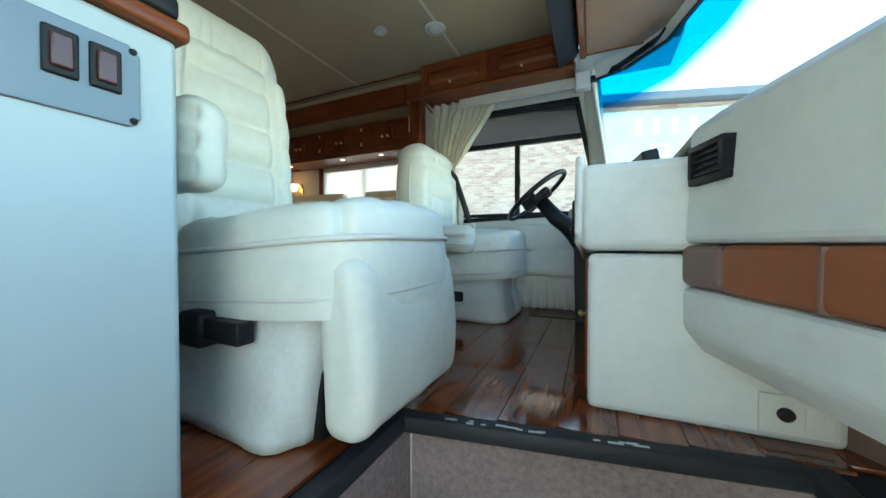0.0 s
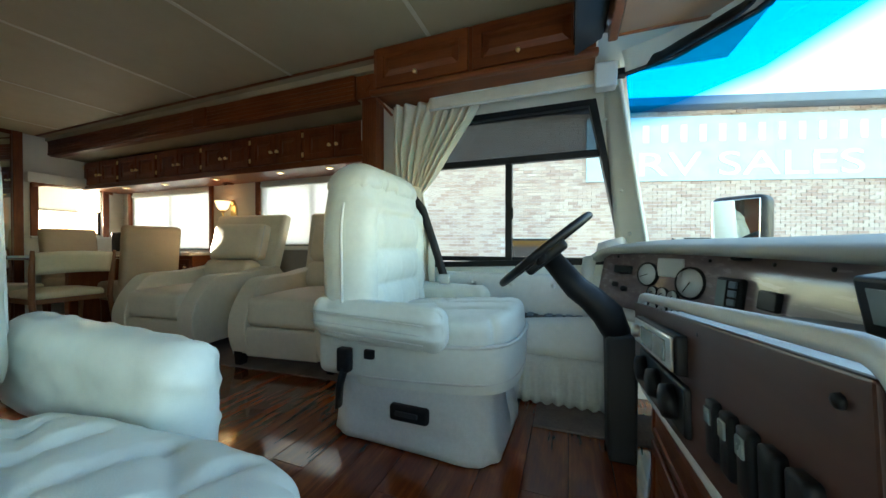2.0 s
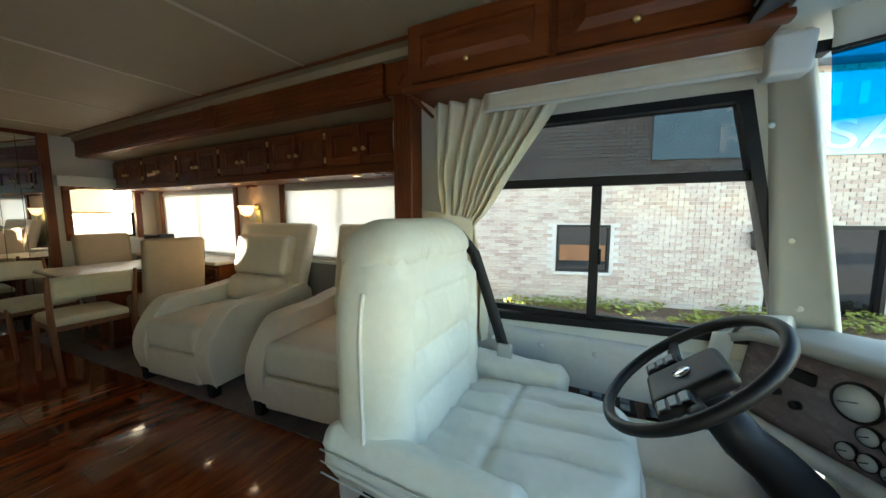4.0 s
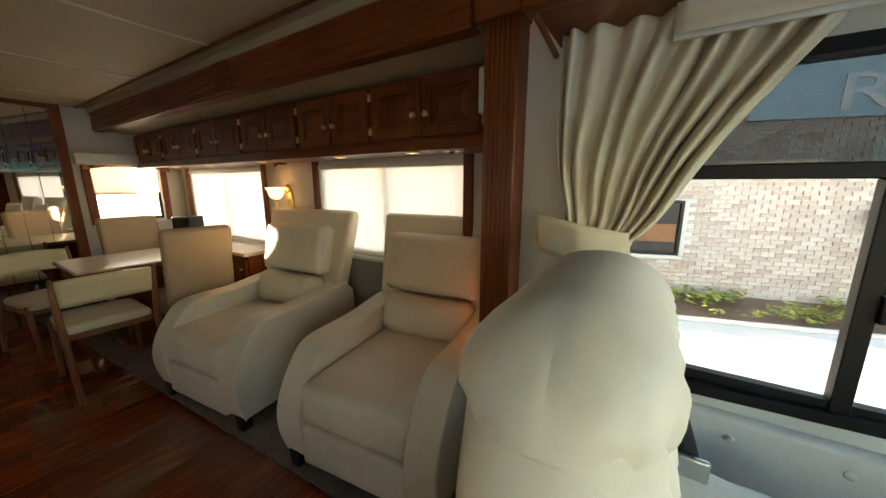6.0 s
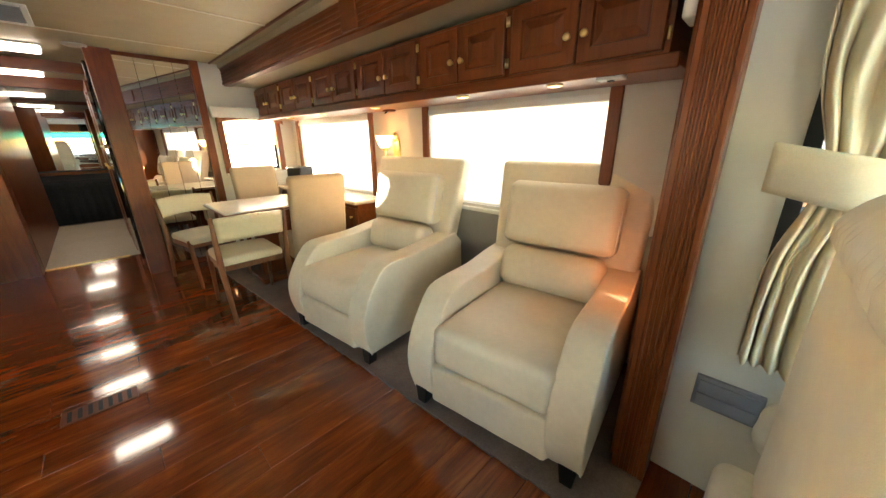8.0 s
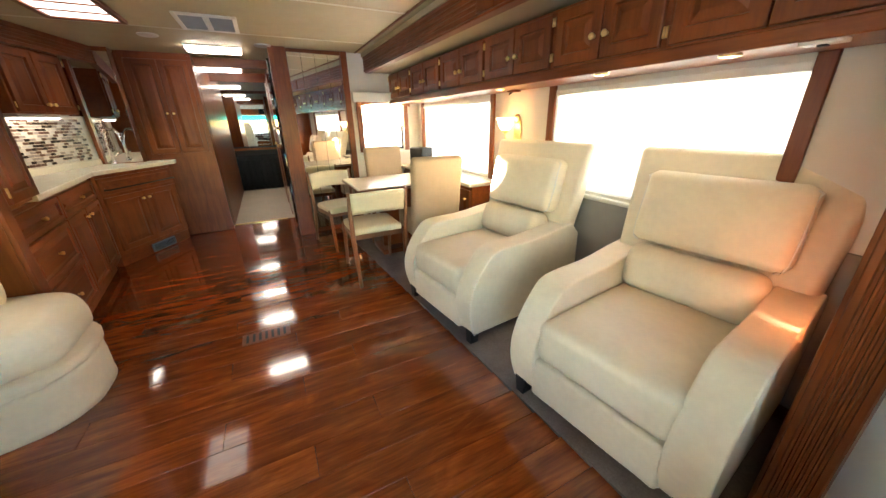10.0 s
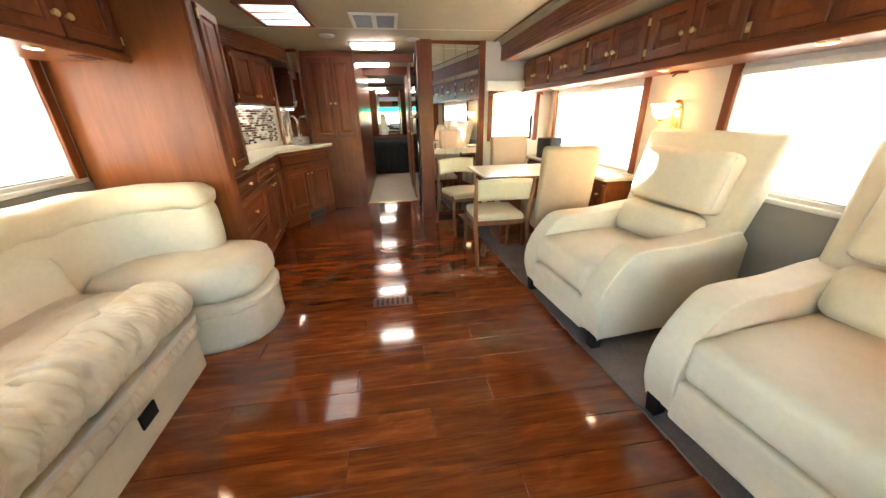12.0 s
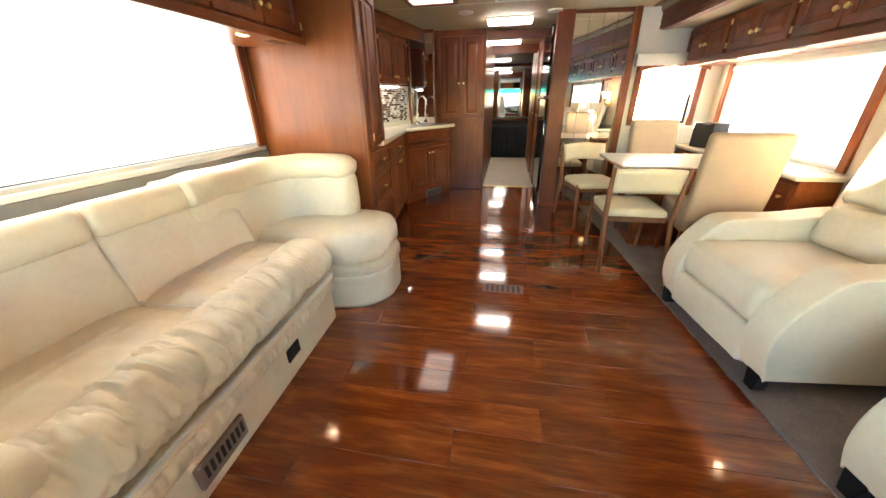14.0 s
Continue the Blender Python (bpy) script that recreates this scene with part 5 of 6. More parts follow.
part("gear_selector", moved(box(-0.05, 0.05, -0.07, 0.07, -0.005, 0.02, 0.008), on_face(0.47, 0.50)), BLACK, ins, "black gear selector pad")
part("selector_screen", moved(box(-0.042, -0.005, -0.06, 0.06, 0.02, 0.023, 0.002), on_face(0.47, 0.50)), SCREEN, ins)
for i in range(4):
    part("selector_key", moved(box(0.008, 0.038, -0.055 + i * 0.03, -0.032 + i * 0.03, 0.02, 0.027, 0.003), on_face(0.47, 0.50)), GREYPLASTIC, ins)
part("toggle_block", moved(box(-0.04, 0.04, -0.03, 0.03, -0.004, 0.014, 0.006), on_face(0.56, 0.55)), BLACK, ins, "black toggle cluster")
part("ignition_cap", moved(box(-0.03, 0.03, -0.02, 0.02, 0, 0.03, 0.008), on_face(0.48, 0.98)), BLACK, ins)
for u in (0.1, 0.4, 0.55, 0.66, 0.9):
    part("screw", lathe([(0.007, 0), (0.006, 0.004), (0.002, 0.005)], 8, on_face(u, 0.9)), BLACK, ins)
nav = thing("tyre_monitor", "black display unit on a stand on the dashboard", "monitor", pose(0.78, 1.40, 0.708, 0, 0, 8) @ Matrix.Scale(0.70, 4))
part("case", moved(box(-0.05, 0.02, -0.13, 0.13, 0.02, 0.14, 0.01, 3), pose(0, 0, 0, 0, -12, 0)), BLACK, nav)
part("screen", moved(box(-0.054, -0.049, -0.06, 0.1, 0.05, 0.12, 0.002), pose(0, 0, 0, 0, -12, 0)), SCREEN, nav, "grey display")
part("foot", box(-0.04, 0.05, -0.08, 0.08, -0.004, 0.03, 0.006), BLACK, nav)

# steering wheel and column
sw = thing("steering_wheel", "black steering wheel on a tilted column", "steering wheel")
wm = Matrix.Translation((0.255, 2.33, 0.815)) @ pose(0, 0, 0, 0, -40, 0)
R = 0.225
part("rim", moved(sweep([(R * math.cos(2 * math.pi * i / 48), R * math.sin(2 * math.pi * i / 48), 0) for i in range(48)], 0.0155, 10, True), wm), BLACK, sw, "black padded rim")
part("hub", moved(pillow(0.20, 0.17, 0.05, 0.02, (6, 6, 2)), wm @ Matrix.Translation((-0.01, 0, -0.025))), BLACK, sw, "square black hub")
part("badge", lathe([(0.024, 0.0), (0.022, 0.006), (0.003, 0.007)], 18, wm @ Matrix.Translation((-0.01, 0, 0.0))), CHROME, sw, "round chrome badge")
for sy in (-1, 1):
    part("spoke", moved(sweep([(-0.03, sy * 0.07, -0.03), (-0.02, sy * 0.14, -0.018), (0.0, sy * 0.215, -0.002)], [0.028, 0.022, 0.014], 8, False, 0.45), wm), BLACK, sw)
    pad = part("button_pad", moved(box(-0.07, 0.02, -0.03, 0.03, -0.01, 0.012, 0.006), wm @ Matrix.Translation((-0.03, sy * 0.115, -0.012))), BLACK, sw)
    for i in range(3):
        part("button", moved(box(-0.06 + i * 0.027, -0.04 + i * 0.027, -0.022, 0.022, 0.012, 0.016, 0.002), wm @ Matrix.Translation((-0.03, sy * 0.115, -0.012))), GREYPLASTIC, pad)
part("column", sweep([tuple(wm @ Vector((0, 0, -0.05))), tuple(wm @ Vector((0.0, 0, -0.2))), (0.44, 2.335, 0.62), (0.50, 2.335, 0.56), (0.545, 2.335, 0.46)], [0.045, 0.052, 0.055, 0.062, 0.05], 14), BLACK, sw, "black column shroud")
part("boot", prism([(0.49, 0.48), (0.60, 0.50), (0.60, 0.0), (0.50, 0.0)], 2.27, 2.41, "y", 0.012), RUBBER, sw, "black column base")
part("stalk", sweep([tuple(wm @ Vector((0.02, 0.05, -0.12))), tuple(wm @ Vector((0.0, 0.17, -0.11)))], 0.007, 6), BLACK, sw)
mat_d = solid("floor_mat", box(0.20, 0.75, 2.42, 2.70, 0.0, 0.012, 0.004), CARPET, "grey carpeted footwell mat", "mat", "")

# ---- sofa ----
so = thing("sofa", "cream leather sofa with a rounded lounge end under the window", "sofa", pose(0, 0, 0, 0, 0, 0))
FRONT = lambda x: 0.40 + 0.05 * (x + 1.5)


part("plinth", prism([(-1.12, FRONT(-1.12) - 0.02), (-2.46, FRONT(-2.46) - 0.02), (-2.46, -0.40), (-1.12, -0.40)], 0.0, 0.22, "z", 0.012), SOFT, so, "smooth cream base")
part("gathered_band", sheet(lambda u, v: (-1.12 - 1.34 * u, FRONT(-1.12 - 1.34 * u) - 0.012 + 0.014 * math.sin(v * math.pi) + 0.006 * math.sin(u * 210 + 3 * noise.noise(Vector((u * 20, 0, 0)))) * math.sin(v * math.pi), 0.20 + 0.085 * v), 260, 6, 0.006), SOFT, so, "gathered leather band")
part("rail", prism([(-1.12, FRONT(-1.12) + 0.005), (-2.46, FRONT(-2.46) + 0.005), (-2.46, 0.1), (-1.12, 0.1)], 0.285, 0.325, "z", 0.012), SOFT, so)
for i in range(2):
    xc = -1.46 - i * 0.68
    part("seat_cushion", moved(pillow(0.705, 0.62, 0.17, 0.05, (30, 34, 3), lambda x, y, z: (x, y, z + (0.035 * max(0, 1 - (x / 0.35) ** 4) if z > 0 else 0) - (0.014 * math.exp(-((y - 0.1) / 0.012) ** 2) if z > 0 else 0) - (0.012 * abs(math.sin(x * 21 + 4 * y)) ** 6 * (y > 0.11) if z > 0 else 0)), 0.003, 7, 11 + i), pose(xc, FRONT(xc) - 0.49, 0.395)), SOFT, so, "creased leather seat cushion")
    part("back_lower", moved(pillow(0.71, 0.20, 0.36, 0.035, (24, 4, 14), None, 0.003, 7, 21 + i), Matrix.Translation((xc, -0.25, 0.60)) @ pose(0, 0, 0, 14, 0, 0)), SOFT, so, "back cushion")
    part("back_roll", moved(pillow(0.71, 0.23, 0.155, 0.06, (26, 6, 6), None, 0.005, 9, 31 + i), Matrix.Translation((xc, -0.29, 0.812)) @ pose(0, 0, 0, 12, 0, 0)), SOFT, so, "upper back roll")


def front_roll(u, v):
    x = -1.13 - 1.33 * u
    a = 2 * math.pi * v
    fold = abs(noise.noise(Vector((x * 13 + 1.1 * math.sin(a), math.cos(a) * 0.9, 3.0))))
    fine = abs(noise.noise(Vector((x * 29 - 0.8 * math.sin(a), math.cos(a) * 1.2, 8.0))))
    g = -0.020 * max(0.0, 1 - fold * 4) - 0.006 * max(0.0, 1 - fine * 4) + 0.004
    g -= 0.012 * math.exp(-((u - 0.5) / 0.008) ** 2)
    return (x, FRONT(x) - 0.13 + (0.160 + g) * math.cos(a), 0.418 + (0.110 + g) * math.sin(a))


part("front_roll", sheet(front_roll, 420, 36), SOFT, so, "gathered leather front roll")
for xs in (-1.80,):
    part("seat_seam", sweep([(xs, FRONT(xs) - 0.74 + 0.7 * i / 10, 0.495 + 0.005 * math.sin(i)) for i in range(11)], 0.004, 5), PIPING, so)
part("edge_welt", sweep([(-1.14 - 1.3 * i / 40, FRONT(-1.14 - 1.3 * i / 40) + 0.012, 0.33) for i in range(41)], 0.007, 6), PIPING, so)
part("arm", moved(pillow(0.24, 0.84, 0.36, 0.10, (8, 20, 8), None, 0.004, 7, 41), pose(-1.10, -0.02, 0.42)), SOFT, so, "rounded near arm")


def lounge(h0, h1, grow, n=40, wr=0.006, seed=0.0):
    def f(u, v):
        a = 2 * math.pi * u
        c, q = math.cos(a), math.sin(a)
        e = 0.72
        k = 1 + grow * math.sin(v * math.pi)
        x = -2.87 + 0.33 * k * math.copysign(abs(c) ** e, c)
        y = 0.10 + 0.50 * k * math.copysign(abs(q) ** e, q)
        s = wr * noise.noise(Vector((c * 4, q * 4, v * 8 + seed)))
        return (x + c * s, y + q * s, h0 + (h1 - h0) * v)
    bm = sheet(f, n * 2, 8)
    bmesh.ops.remove_doubles(bm, verts=bm.verts, dist=1e-4)
    bmesh.ops.holes_fill(bm, edges=[e for e in bm.edges if e.is_boundary], sides=0)
    return finish(bm, True)


part("end_base", lounge(0.0, 0.225, 0.0), SOFT, so, "rounded end base")
part("end_band", lounge(0.228, 0.285, 0.025, wr=0.012, seed=3), SOFT, so, "gathered end band")
part("end_seat", moved(pillow(0.66, 1.0, 0.20, 0.10, (18, 26, 4), lambda x, y, z: (x * (1 - 0.55 * max(0, (y - 0.2) / 0.3) ** 2), y, z + (0.03 * max(0, 1 - (x / 0.33) ** 2) if z > 0 else 0)), 0.004, 6, 51), pose(-2.87, 0.10, 0.385)), SOFT, so, "rounded lounge seat")


def wrap(u, v):
    if u < 0.35:
        return (-2.2 - 0.42 * u / 0.35, -0.27)
    if u < 0.8:
        a = (u - 0.35) / 0.45 * math.pi / 2
        return (-2.62 - 0.38 * math.sin(a), 0.11 - 0.38 * math.cos(a))
    return (-3.0, 0.11 + 0.22 * (u - 0.8) / 0.2)


def wrapped_back(z0, z1, bulge, seed):
    def f(u, v):
        a = 2 * math.pi * v
        p, p2 = wrap(u, 0), wrap(min(1, u + 0.02), 0)
        q0 = wrap(max(0, u - 0.02), 0)
        d = Vector((p2[0] - q0[0], p2[1] - q0[1], 0)).normalized()
        nrm = Vector((-d.y, d.x, 0))
        taper = math.sqrt(max(0.004, 1 - max(0, (u - 0.88) / 0.12) ** 2))
        s = 0.012 * noise.noise(Vector((u * 9, math.cos(a) * 1.5 + seed, math.sin(a) * 1.5)))
        off = (bulge + s) * taper * math.copysign(abs(math.cos(a)) ** 0.6, math.cos(a))
        zz = (z0 + z1) / 2 + ((z1 - z0) / 2 * taper + s) * math.copysign(abs(math.sin(a)) ** 0.7, math.sin(a))
        return (p[0] + nrm.x * off, p[1] + nrm.y * off, zz)
    bm = sheet(f, 50, 24)
    bmesh.ops.remove_doubles(bm, verts=bm.verts, dist=1e-4)
    bmesh.ops.holes_fill(bm, edges=[e for e in bm.edges if e.is_boundary], sides=0)
    return finish(bm, True)


part("end_back", wrapped_back(0.40, 0.86, 0.105, 1.0), SOFT, so, "curved corner back")
part("end_roll", wrapped_back(0.755, 0.905, 0.122, 5.0), SOFT, so, "curved corner back roll")
vg = part("floor_vent", moved(box(-0.11, 0.11, -0.008, 0.012, 0.0, 0.10, 0.004), Matrix.Translation((-1.52, FRONT(-1.52) - 0.018, 0.06)) @ pose(0, 0, 0, 0, 0, 2.9)), TAUPEPAD, so, "taupe heater grille")
for i in range(8):
    part("slot", moved(box(-0.095 + i * 0.024, -0.083 + i * 0.024, 0.012, 0.0145, 0.03, 0.08), Matrix.Translation((-1.52, FRONT(-1.52) - 0.018, 0.06)) @ pose(0, 0, 0, 0, 0, 2.9)), BLACK, vg)
part("pull_plate", moved(box(-0.05, 0.05, -0.004, 0.006, 0, 0.07, 0.004), Matrix.Translation((-2.0, FRONT(-2.0) - 0.018, 0.10)) @ pose(0, 0, 0, 0, 0, 2.9)), BLACK, so, "black outlet plate")


# ---- dining corner ----
desk = thing("window_shelf", "cream-topped cherry shelf cabinet under the window", "cabinet")
part("top", box(-5.08, -3.33, 3.12, 3.40, 0.72, 0.755, 0.008), TABLETOP, desk, "cream laminate top")
part("body", box(-5.07, -3.36, 3.17, 3.41, 0.0, 0.72, 0.003), WOOD_X, desk)
for i in range(3):
    d_ = part("door", moved(raised_panel(0.54, 0.60), Matrix.Translation((-5.05 + i * 0.565, 3.148, 0.08))), WOOD, desk)
    part("knob", knob((-4.56 + i * 0.565, 3.148, 0.6), (0, -1, 0), 0.012), BRASS, d_)
spk = thing("speaker", "small black speaker box on the window shelf", "speaker", pose(-4.72, 3.27, 0.755, 0, 0, 20))
part("case", box(-0.11, 0.11, -0.09, 0.09, 0, 0.23, 0.008), BLACK, spk)
part("grille", box(-0.1, 0.1, -0.096, -0.088, 0.012, 0.218, 0.006), RUBBER, spk)
tb = thing("dining_table", "cream-topped dining table reaching from the shelf", "table")
part("tabletop", box(-4.42, -3.72, 2.22, 3.12, 0.70, 0.735, 0.012, 3), TABLETOP, tb)
part("edge_band", box(-4.425, -3.715, 2.215, 3.12, 0.708, 0.722, 0.003), WOOD_Y, tb)
part("pedestal", box(-4.11, -4.03, 2.5, 2.95, 0.05, 0.70, 0.01), WOOD, tb)
part("foot", box(-4.25, -3.9, 2.45, 3.0, 0.0, 0.05, 0.012), WOOD, tb)


def dining_chair(m, label):
    """Faces local +y; the backrest is at -y."""
    c = thing("dining_chair", label, "chair", m, "dining chairs")
    part("seat", moved(pillow(0.43, 0.42, 0.06, 0.028, (8, 8, 2), lambda x, y, z: (x * (1 + 0.06 * y), y, z + (0.012 * max(0, 1 - (x / 0.22) ** 2) if z > 0 else 0))), pose(0, 0.02, 0.43)), VINYL, c, "cream vinyl seat")
    part("seat_frame", merged(box(-0.2, 0.2, 0.19, 0.215, 0.37, 0.41, 0.004), box(-0.2, 0.2, -0.19, -0.165, 0.37, 0.41, 0.004), box(-0.215, -0.19, -0.17, 0.2, 0.37, 0.41, 0.004), box(0.19, 0.215, -0.17, 0.2, 0.37, 0.41, 0.004)), CHAIRWOOD, c)
    part("backrest", sheet(lambda u, v: (-0.225 + 0.45 * u, -0.245 - 0.045 * (1 - (2 * u - 1) ** 2) - 0.03 * v, 0.60 + 0.165 * v + 0.012 * math.sin(u * math.pi)), 16, 5, 0.035), VINYL, c, "curved cream vinyl backrest")
    for sx in (-1, 1):
        part("back_leg", sweep([(sx * 0.225, -0.32, 0.0), (sx * 0.225, -0.22, 0.40), (sx * 0.232, -0.245, 0.62), (sx * 0.236, -0.275, 0.785)], [0.014, 0.02, 0.018, 0.012], 8), CHAIRWOOD, c)
        part("front_leg", sweep([(sx * 0.215, 0.25, 0.0), (sx * 0.212, 0.2, 0.40), (sx * 0.212, 0.19, 0.44)], [0.013, 0.019, 0.018], 8), CHAIRWOOD, c)
    return c


dch = dining_chair(pose(-3.62, 2.29, 0.004, 0, 0, 90), "walnut dining chair with cream vinyl seat and curved back")
copy_thing(dch, pose(-4.52, 2.20, 0.004, 0, 0, -78))


def parsons(m):
    c = thing("upholstered_chair", "tan upholstered high-back dining chair", "chair", m, "upholstered chairs")
    part("back", moved(pillow(0.45, 0.10, 0.62, 0.035, (8, 3, 10), lambda x, y, z: (x, y, z), 0.003, 6), Matrix.Translation((0, -0.225, 0.70)) @ pose(0, 0, 0, 8, 0, 0)), TAN, c)
    part("seat", moved(pillow(0.46, 0.48, 0.18, 0.04, (8, 8, 3)), pose(0, 0.02, 0.39)), TAN, c)
    for sx in (-1, 1):
        for y in (-0.19, 0.22):
            part("leg", moved(prism([(-0.022, 0.32), (0.022, 0.32), (0.016, 0), (-0.016, 0)], -0.02, 0.02, "y", 0.003), pose(sx * 0.19, y, 0)), WOOD, c)
    return c


pch = parsons(pose(-3.62, 2.84, 0.004, 0, 0, 85))
copy_thing(pch, pose(-4.62, 2.82, 0.004, 0, 0, -90))

sc = thing("wall_sconce", "brass wall sconce with a glowing glass shade", "lamp", pose(-3.07, 3.43, 1.20))
part("backplate", merged(moved(pillow(0.085, 0.024, 0.22, 0.011, (6, 2, 10), lambda x, y, z: (x * (1 - 0.35 * max(0.0, abs(z) - 0.06) / 0.05), y, z)), pose(0, -0.012, -0.02)), lathe([(0.036, 0), (0.036, 0.008), (0.02, 0.016), (0.006, 0.018)], 20, Matrix.Translation((0, -0.02, 0.09)) @ pose(0, 0, 0, 90, 0, 0))), BRASS, sc, "long polished brass backplate")
part("arm", sweep(curve_through([(0, -0.02, -0.06), (-0.01, -0.06, -0.095), (-0.03, -0.105, -0.06), (-0.035, -0.11, -0.01)], 5), 0.008, 8), BRASS, sc)
part("cup", lathe([(0.012, -0.02), (0.026, -0.008), (0.03, 0.004), (0.022, 0.006)], 18, Matrix.Translation((-0.035, -0.11, 0.0))), BRASS, sc)
part("shade", lathe([(0.02, 0.004), (0.042, 0.018), (0.056, 0.045), (0.062, 0.075), (0.076, 0.10), (0.071, 0.10), (0.056, 0.072), (0.05, 0.045), (0.02, 0.01)], 24, Matrix.Translation((-0.035, -0.11, 0.0))), LAMPWARM, sc, "glowing amber glass shade")
tp = thing("curtain_bracket", "small dark bracket above the sconce", "bracket", pose(-3.05, 3.33, 1.495))
part("plate", box(-0.04, 0.04, -0.02, 0.05, -0.014, 0.0, 0.003), WOOD_X, tp)
part("hook", sweep([(0, 0, -0.01), (0, -0.03, -0.03)], 0.006, 6), BLACK, tp)

# ---- kitchen ----
KY = lambda x: 0.33 - 0.125 * (-3.27 - x)
kang = math.degrees(math.atan(0.125))


def kitchen_unit(x0, x1, fronts):
    """A base unit whose face follows the slightly angled kitchen front."""
    m = Matrix.Translation((x0, KY(x0), 0)) @ pose(0, 0, 0, 0, 0, 180 + kang)
    w = (x0 - x1) / math.cos(radians(kang))
    k = thing("kitchen_cabinet", "cherry kitchen base cabinet with raised fronts", "cabinet", m, "kitchen base cabinets")
    part("body", box(0, w, 0.02, 0.55, 0.09, 0.88, 0.003), WOOD, k)
    part("plinth", box(0, w, 0.06, 0.5, 0.0, 0.09), WOOD_X, k)
    for a, b, z0, z1, kind in fronts:
        d_ = part(kind, moved(raised_panel((b - a) * w - 0.01, z1 - z0, 0.02, 0.035, 0.012), Matrix.Translation((a * w + 0.005, -0.002, z0))), WOOD if kind == "door" else WOOD_X, k)
        kx = (a + b) / 2 * w if kind == "drawer" else (b * w - 0.05 if a < 0.4 else a * w + 0.05)
        part("knob", knob((kx, -0.002, (z0 + z1) / 2 if kind == "drawer" else z1 - 0.06), (0, -1, 0), 0.013), BRASS, d_, "brass knob")
    return k


kitchen_unit(-3.27, -3.98, [(0, 1, 0.70, 0.86, "drawer"), (0, 1, 0.42, 0.69, "drawer"), (0, 1, 0.12, 0.41, "drawer")])
kitchen_unit(-3.985, -4.85, [(0, 1, 0.70, 0.86, "drawer"), (0, 0.5, 0.12, 0.69, "door"), (0.5, 1, 0.12, 0.69, "door")])
DA, DB = Vector((-4.90, KY(-4.85) - 0.0, 0)), Vector((-5.66, 0.56, 0))
dvec = DB - DA
d1 = dvec.normalized()
n1 = Vector((-d1.y, d1.x, 0))
if n1.y > 0:
    n1 = -n1
dm = Matrix(((d1.x, n1.x, 0, DA.x), (d1.y, n1.y, 0, DA.y), (0, 0, 1, 0), (0, 0, 0, 1)))
sw_ = dvec.length
sk_ = thing("sink_cabinet", "angled cherry sink cabinet with two doors and a towel bar", "cabinet")
part("body", finish(moved(box(0, sw_, 0.02, 0.4, 0.11, 0.88, 0.003), dm)), WOOD, sk_)
part("plinth", finish(moved(box(0, sw_, 0.03, 0.35, 0.0, 0.11), dm)), WOOD_X, sk_)
part("drawer", finish(moved(moved(raised_panel(sw_ - 0.06, 0.15, 0.02, 0.03, 0.005), pose(0.03, -0.002, 0.70)), dm)), WOOD_X, sk_)
for i in range(2):
    d_ = part("door", finish(moved(moved(raised_panel(sw_ / 2 - 0.04, 0.52, 0.02, 0.05, 0.013), pose(0.035 + i * (sw_ / 2 - 0.035), -0.002, 0.15)), dm)), WOOD, sk_)
    part("knob", finish(moved(knob((sw_ / 2 + (-0.035 if i == 0 else 0.035), -0.002, 0.60), (0, -1, 0), 0.013), dm)), BRASS, d_, "brass knob")
part("towel_bar", finish(moved(sweep([(0.06, 0, 0.745), (0.06, -0.045, 0.745), (sw_ - 0.06, -0.045, 0.745), (sw_ - 0.06, 0, 0.745)], 0.007, 8), dm)), BLACK, sk_, "dark towel bar")
vg2 = part("heater_grille", finish(moved(box(sw_ * 0.4, sw_ * 0.4 + 0.3, 0.015, 0.035, 0.015, 0.1, 0.003), dm)), GREYPLASTIC, sk_, "grey heater grille")
for i in range(5):
    part("louvre", finish(moved(box(sw_ * 0.4 + 0.015, sw_ * 0.4 + 0.285, 0.009, 0.014, 0.028 + i * 0.013, 0.033 + i * 0.013), dm)), BLACK, vg2)
ct = thing("countertop", "cream solid-surface worktop with a rounded edge", "worktop")
part("slab", prism([(-3.63, KY(-3.63) + 0.025), (-4.88, KY(-4.88) + 0.03), (-5.70, 0.60), (-5.78, 0.60), (-5.78, 0.345), (-5.64, 0.345), (-5.64, 0.0), (-3.63, -0.40)], 0.885, 0.925, "z", 0.008, 3), COUNTER, ct)
KW = pose(-3.63, -0.40, 0, 0, 0, 180 - 11.15)
part("upstand", moved(box(0, 2.03, -0.016, -0.002, 0.925, 0.985, 0.004), KW), COUNTER, ct)
solid("wall_backsplash", prism([(-3.63, -0.402), (-5.645, -0.006), (-5.645, -0.449), (-3.63, -0.449)], 0.0, 1.395, "z"), WALL, "cream wall behind the worktop", "wall")
tile_wall = thing("backsplash", "dark and pale mosaic backsplash of thin stacked tiles", "tiles", KW, kind="structure")
part("grout", box(0.55, 1.93, -0.006, -0.0005, 0.987, 1.375), TABLETOP, tile_wall, "pale grout")
random.seed(8)
TILES = [plain("mosaic_dark", (0.035, 0.022, 0.016), 0.2), plain("mosaic_brown", (0.11, 0.06, 0.04), 0.2), plain("mosaic_grey", (0.30, 0.26, 0.23), 0.2), plain("mosaic_pale", (0.55, 0.52, 0.46), 0.2)]
tm = [mesh_of(box(-0.0255, 0.0255, -0.010, -0.004, -0.0105, 0.0105, 0.0015, 1), "tile", t_) for t_ in TILES]
for r_ in range(15):
    for c_ in range(20):
        ob = new("tile", random.choice(tm))
        ob.parent = tile_wall
        ob.matrix_basis = pose(0.80 + c_ * 0.057 + (0.0285 if r_ % 2 else 0), 0, 1.003 + r_ * 0.0252)
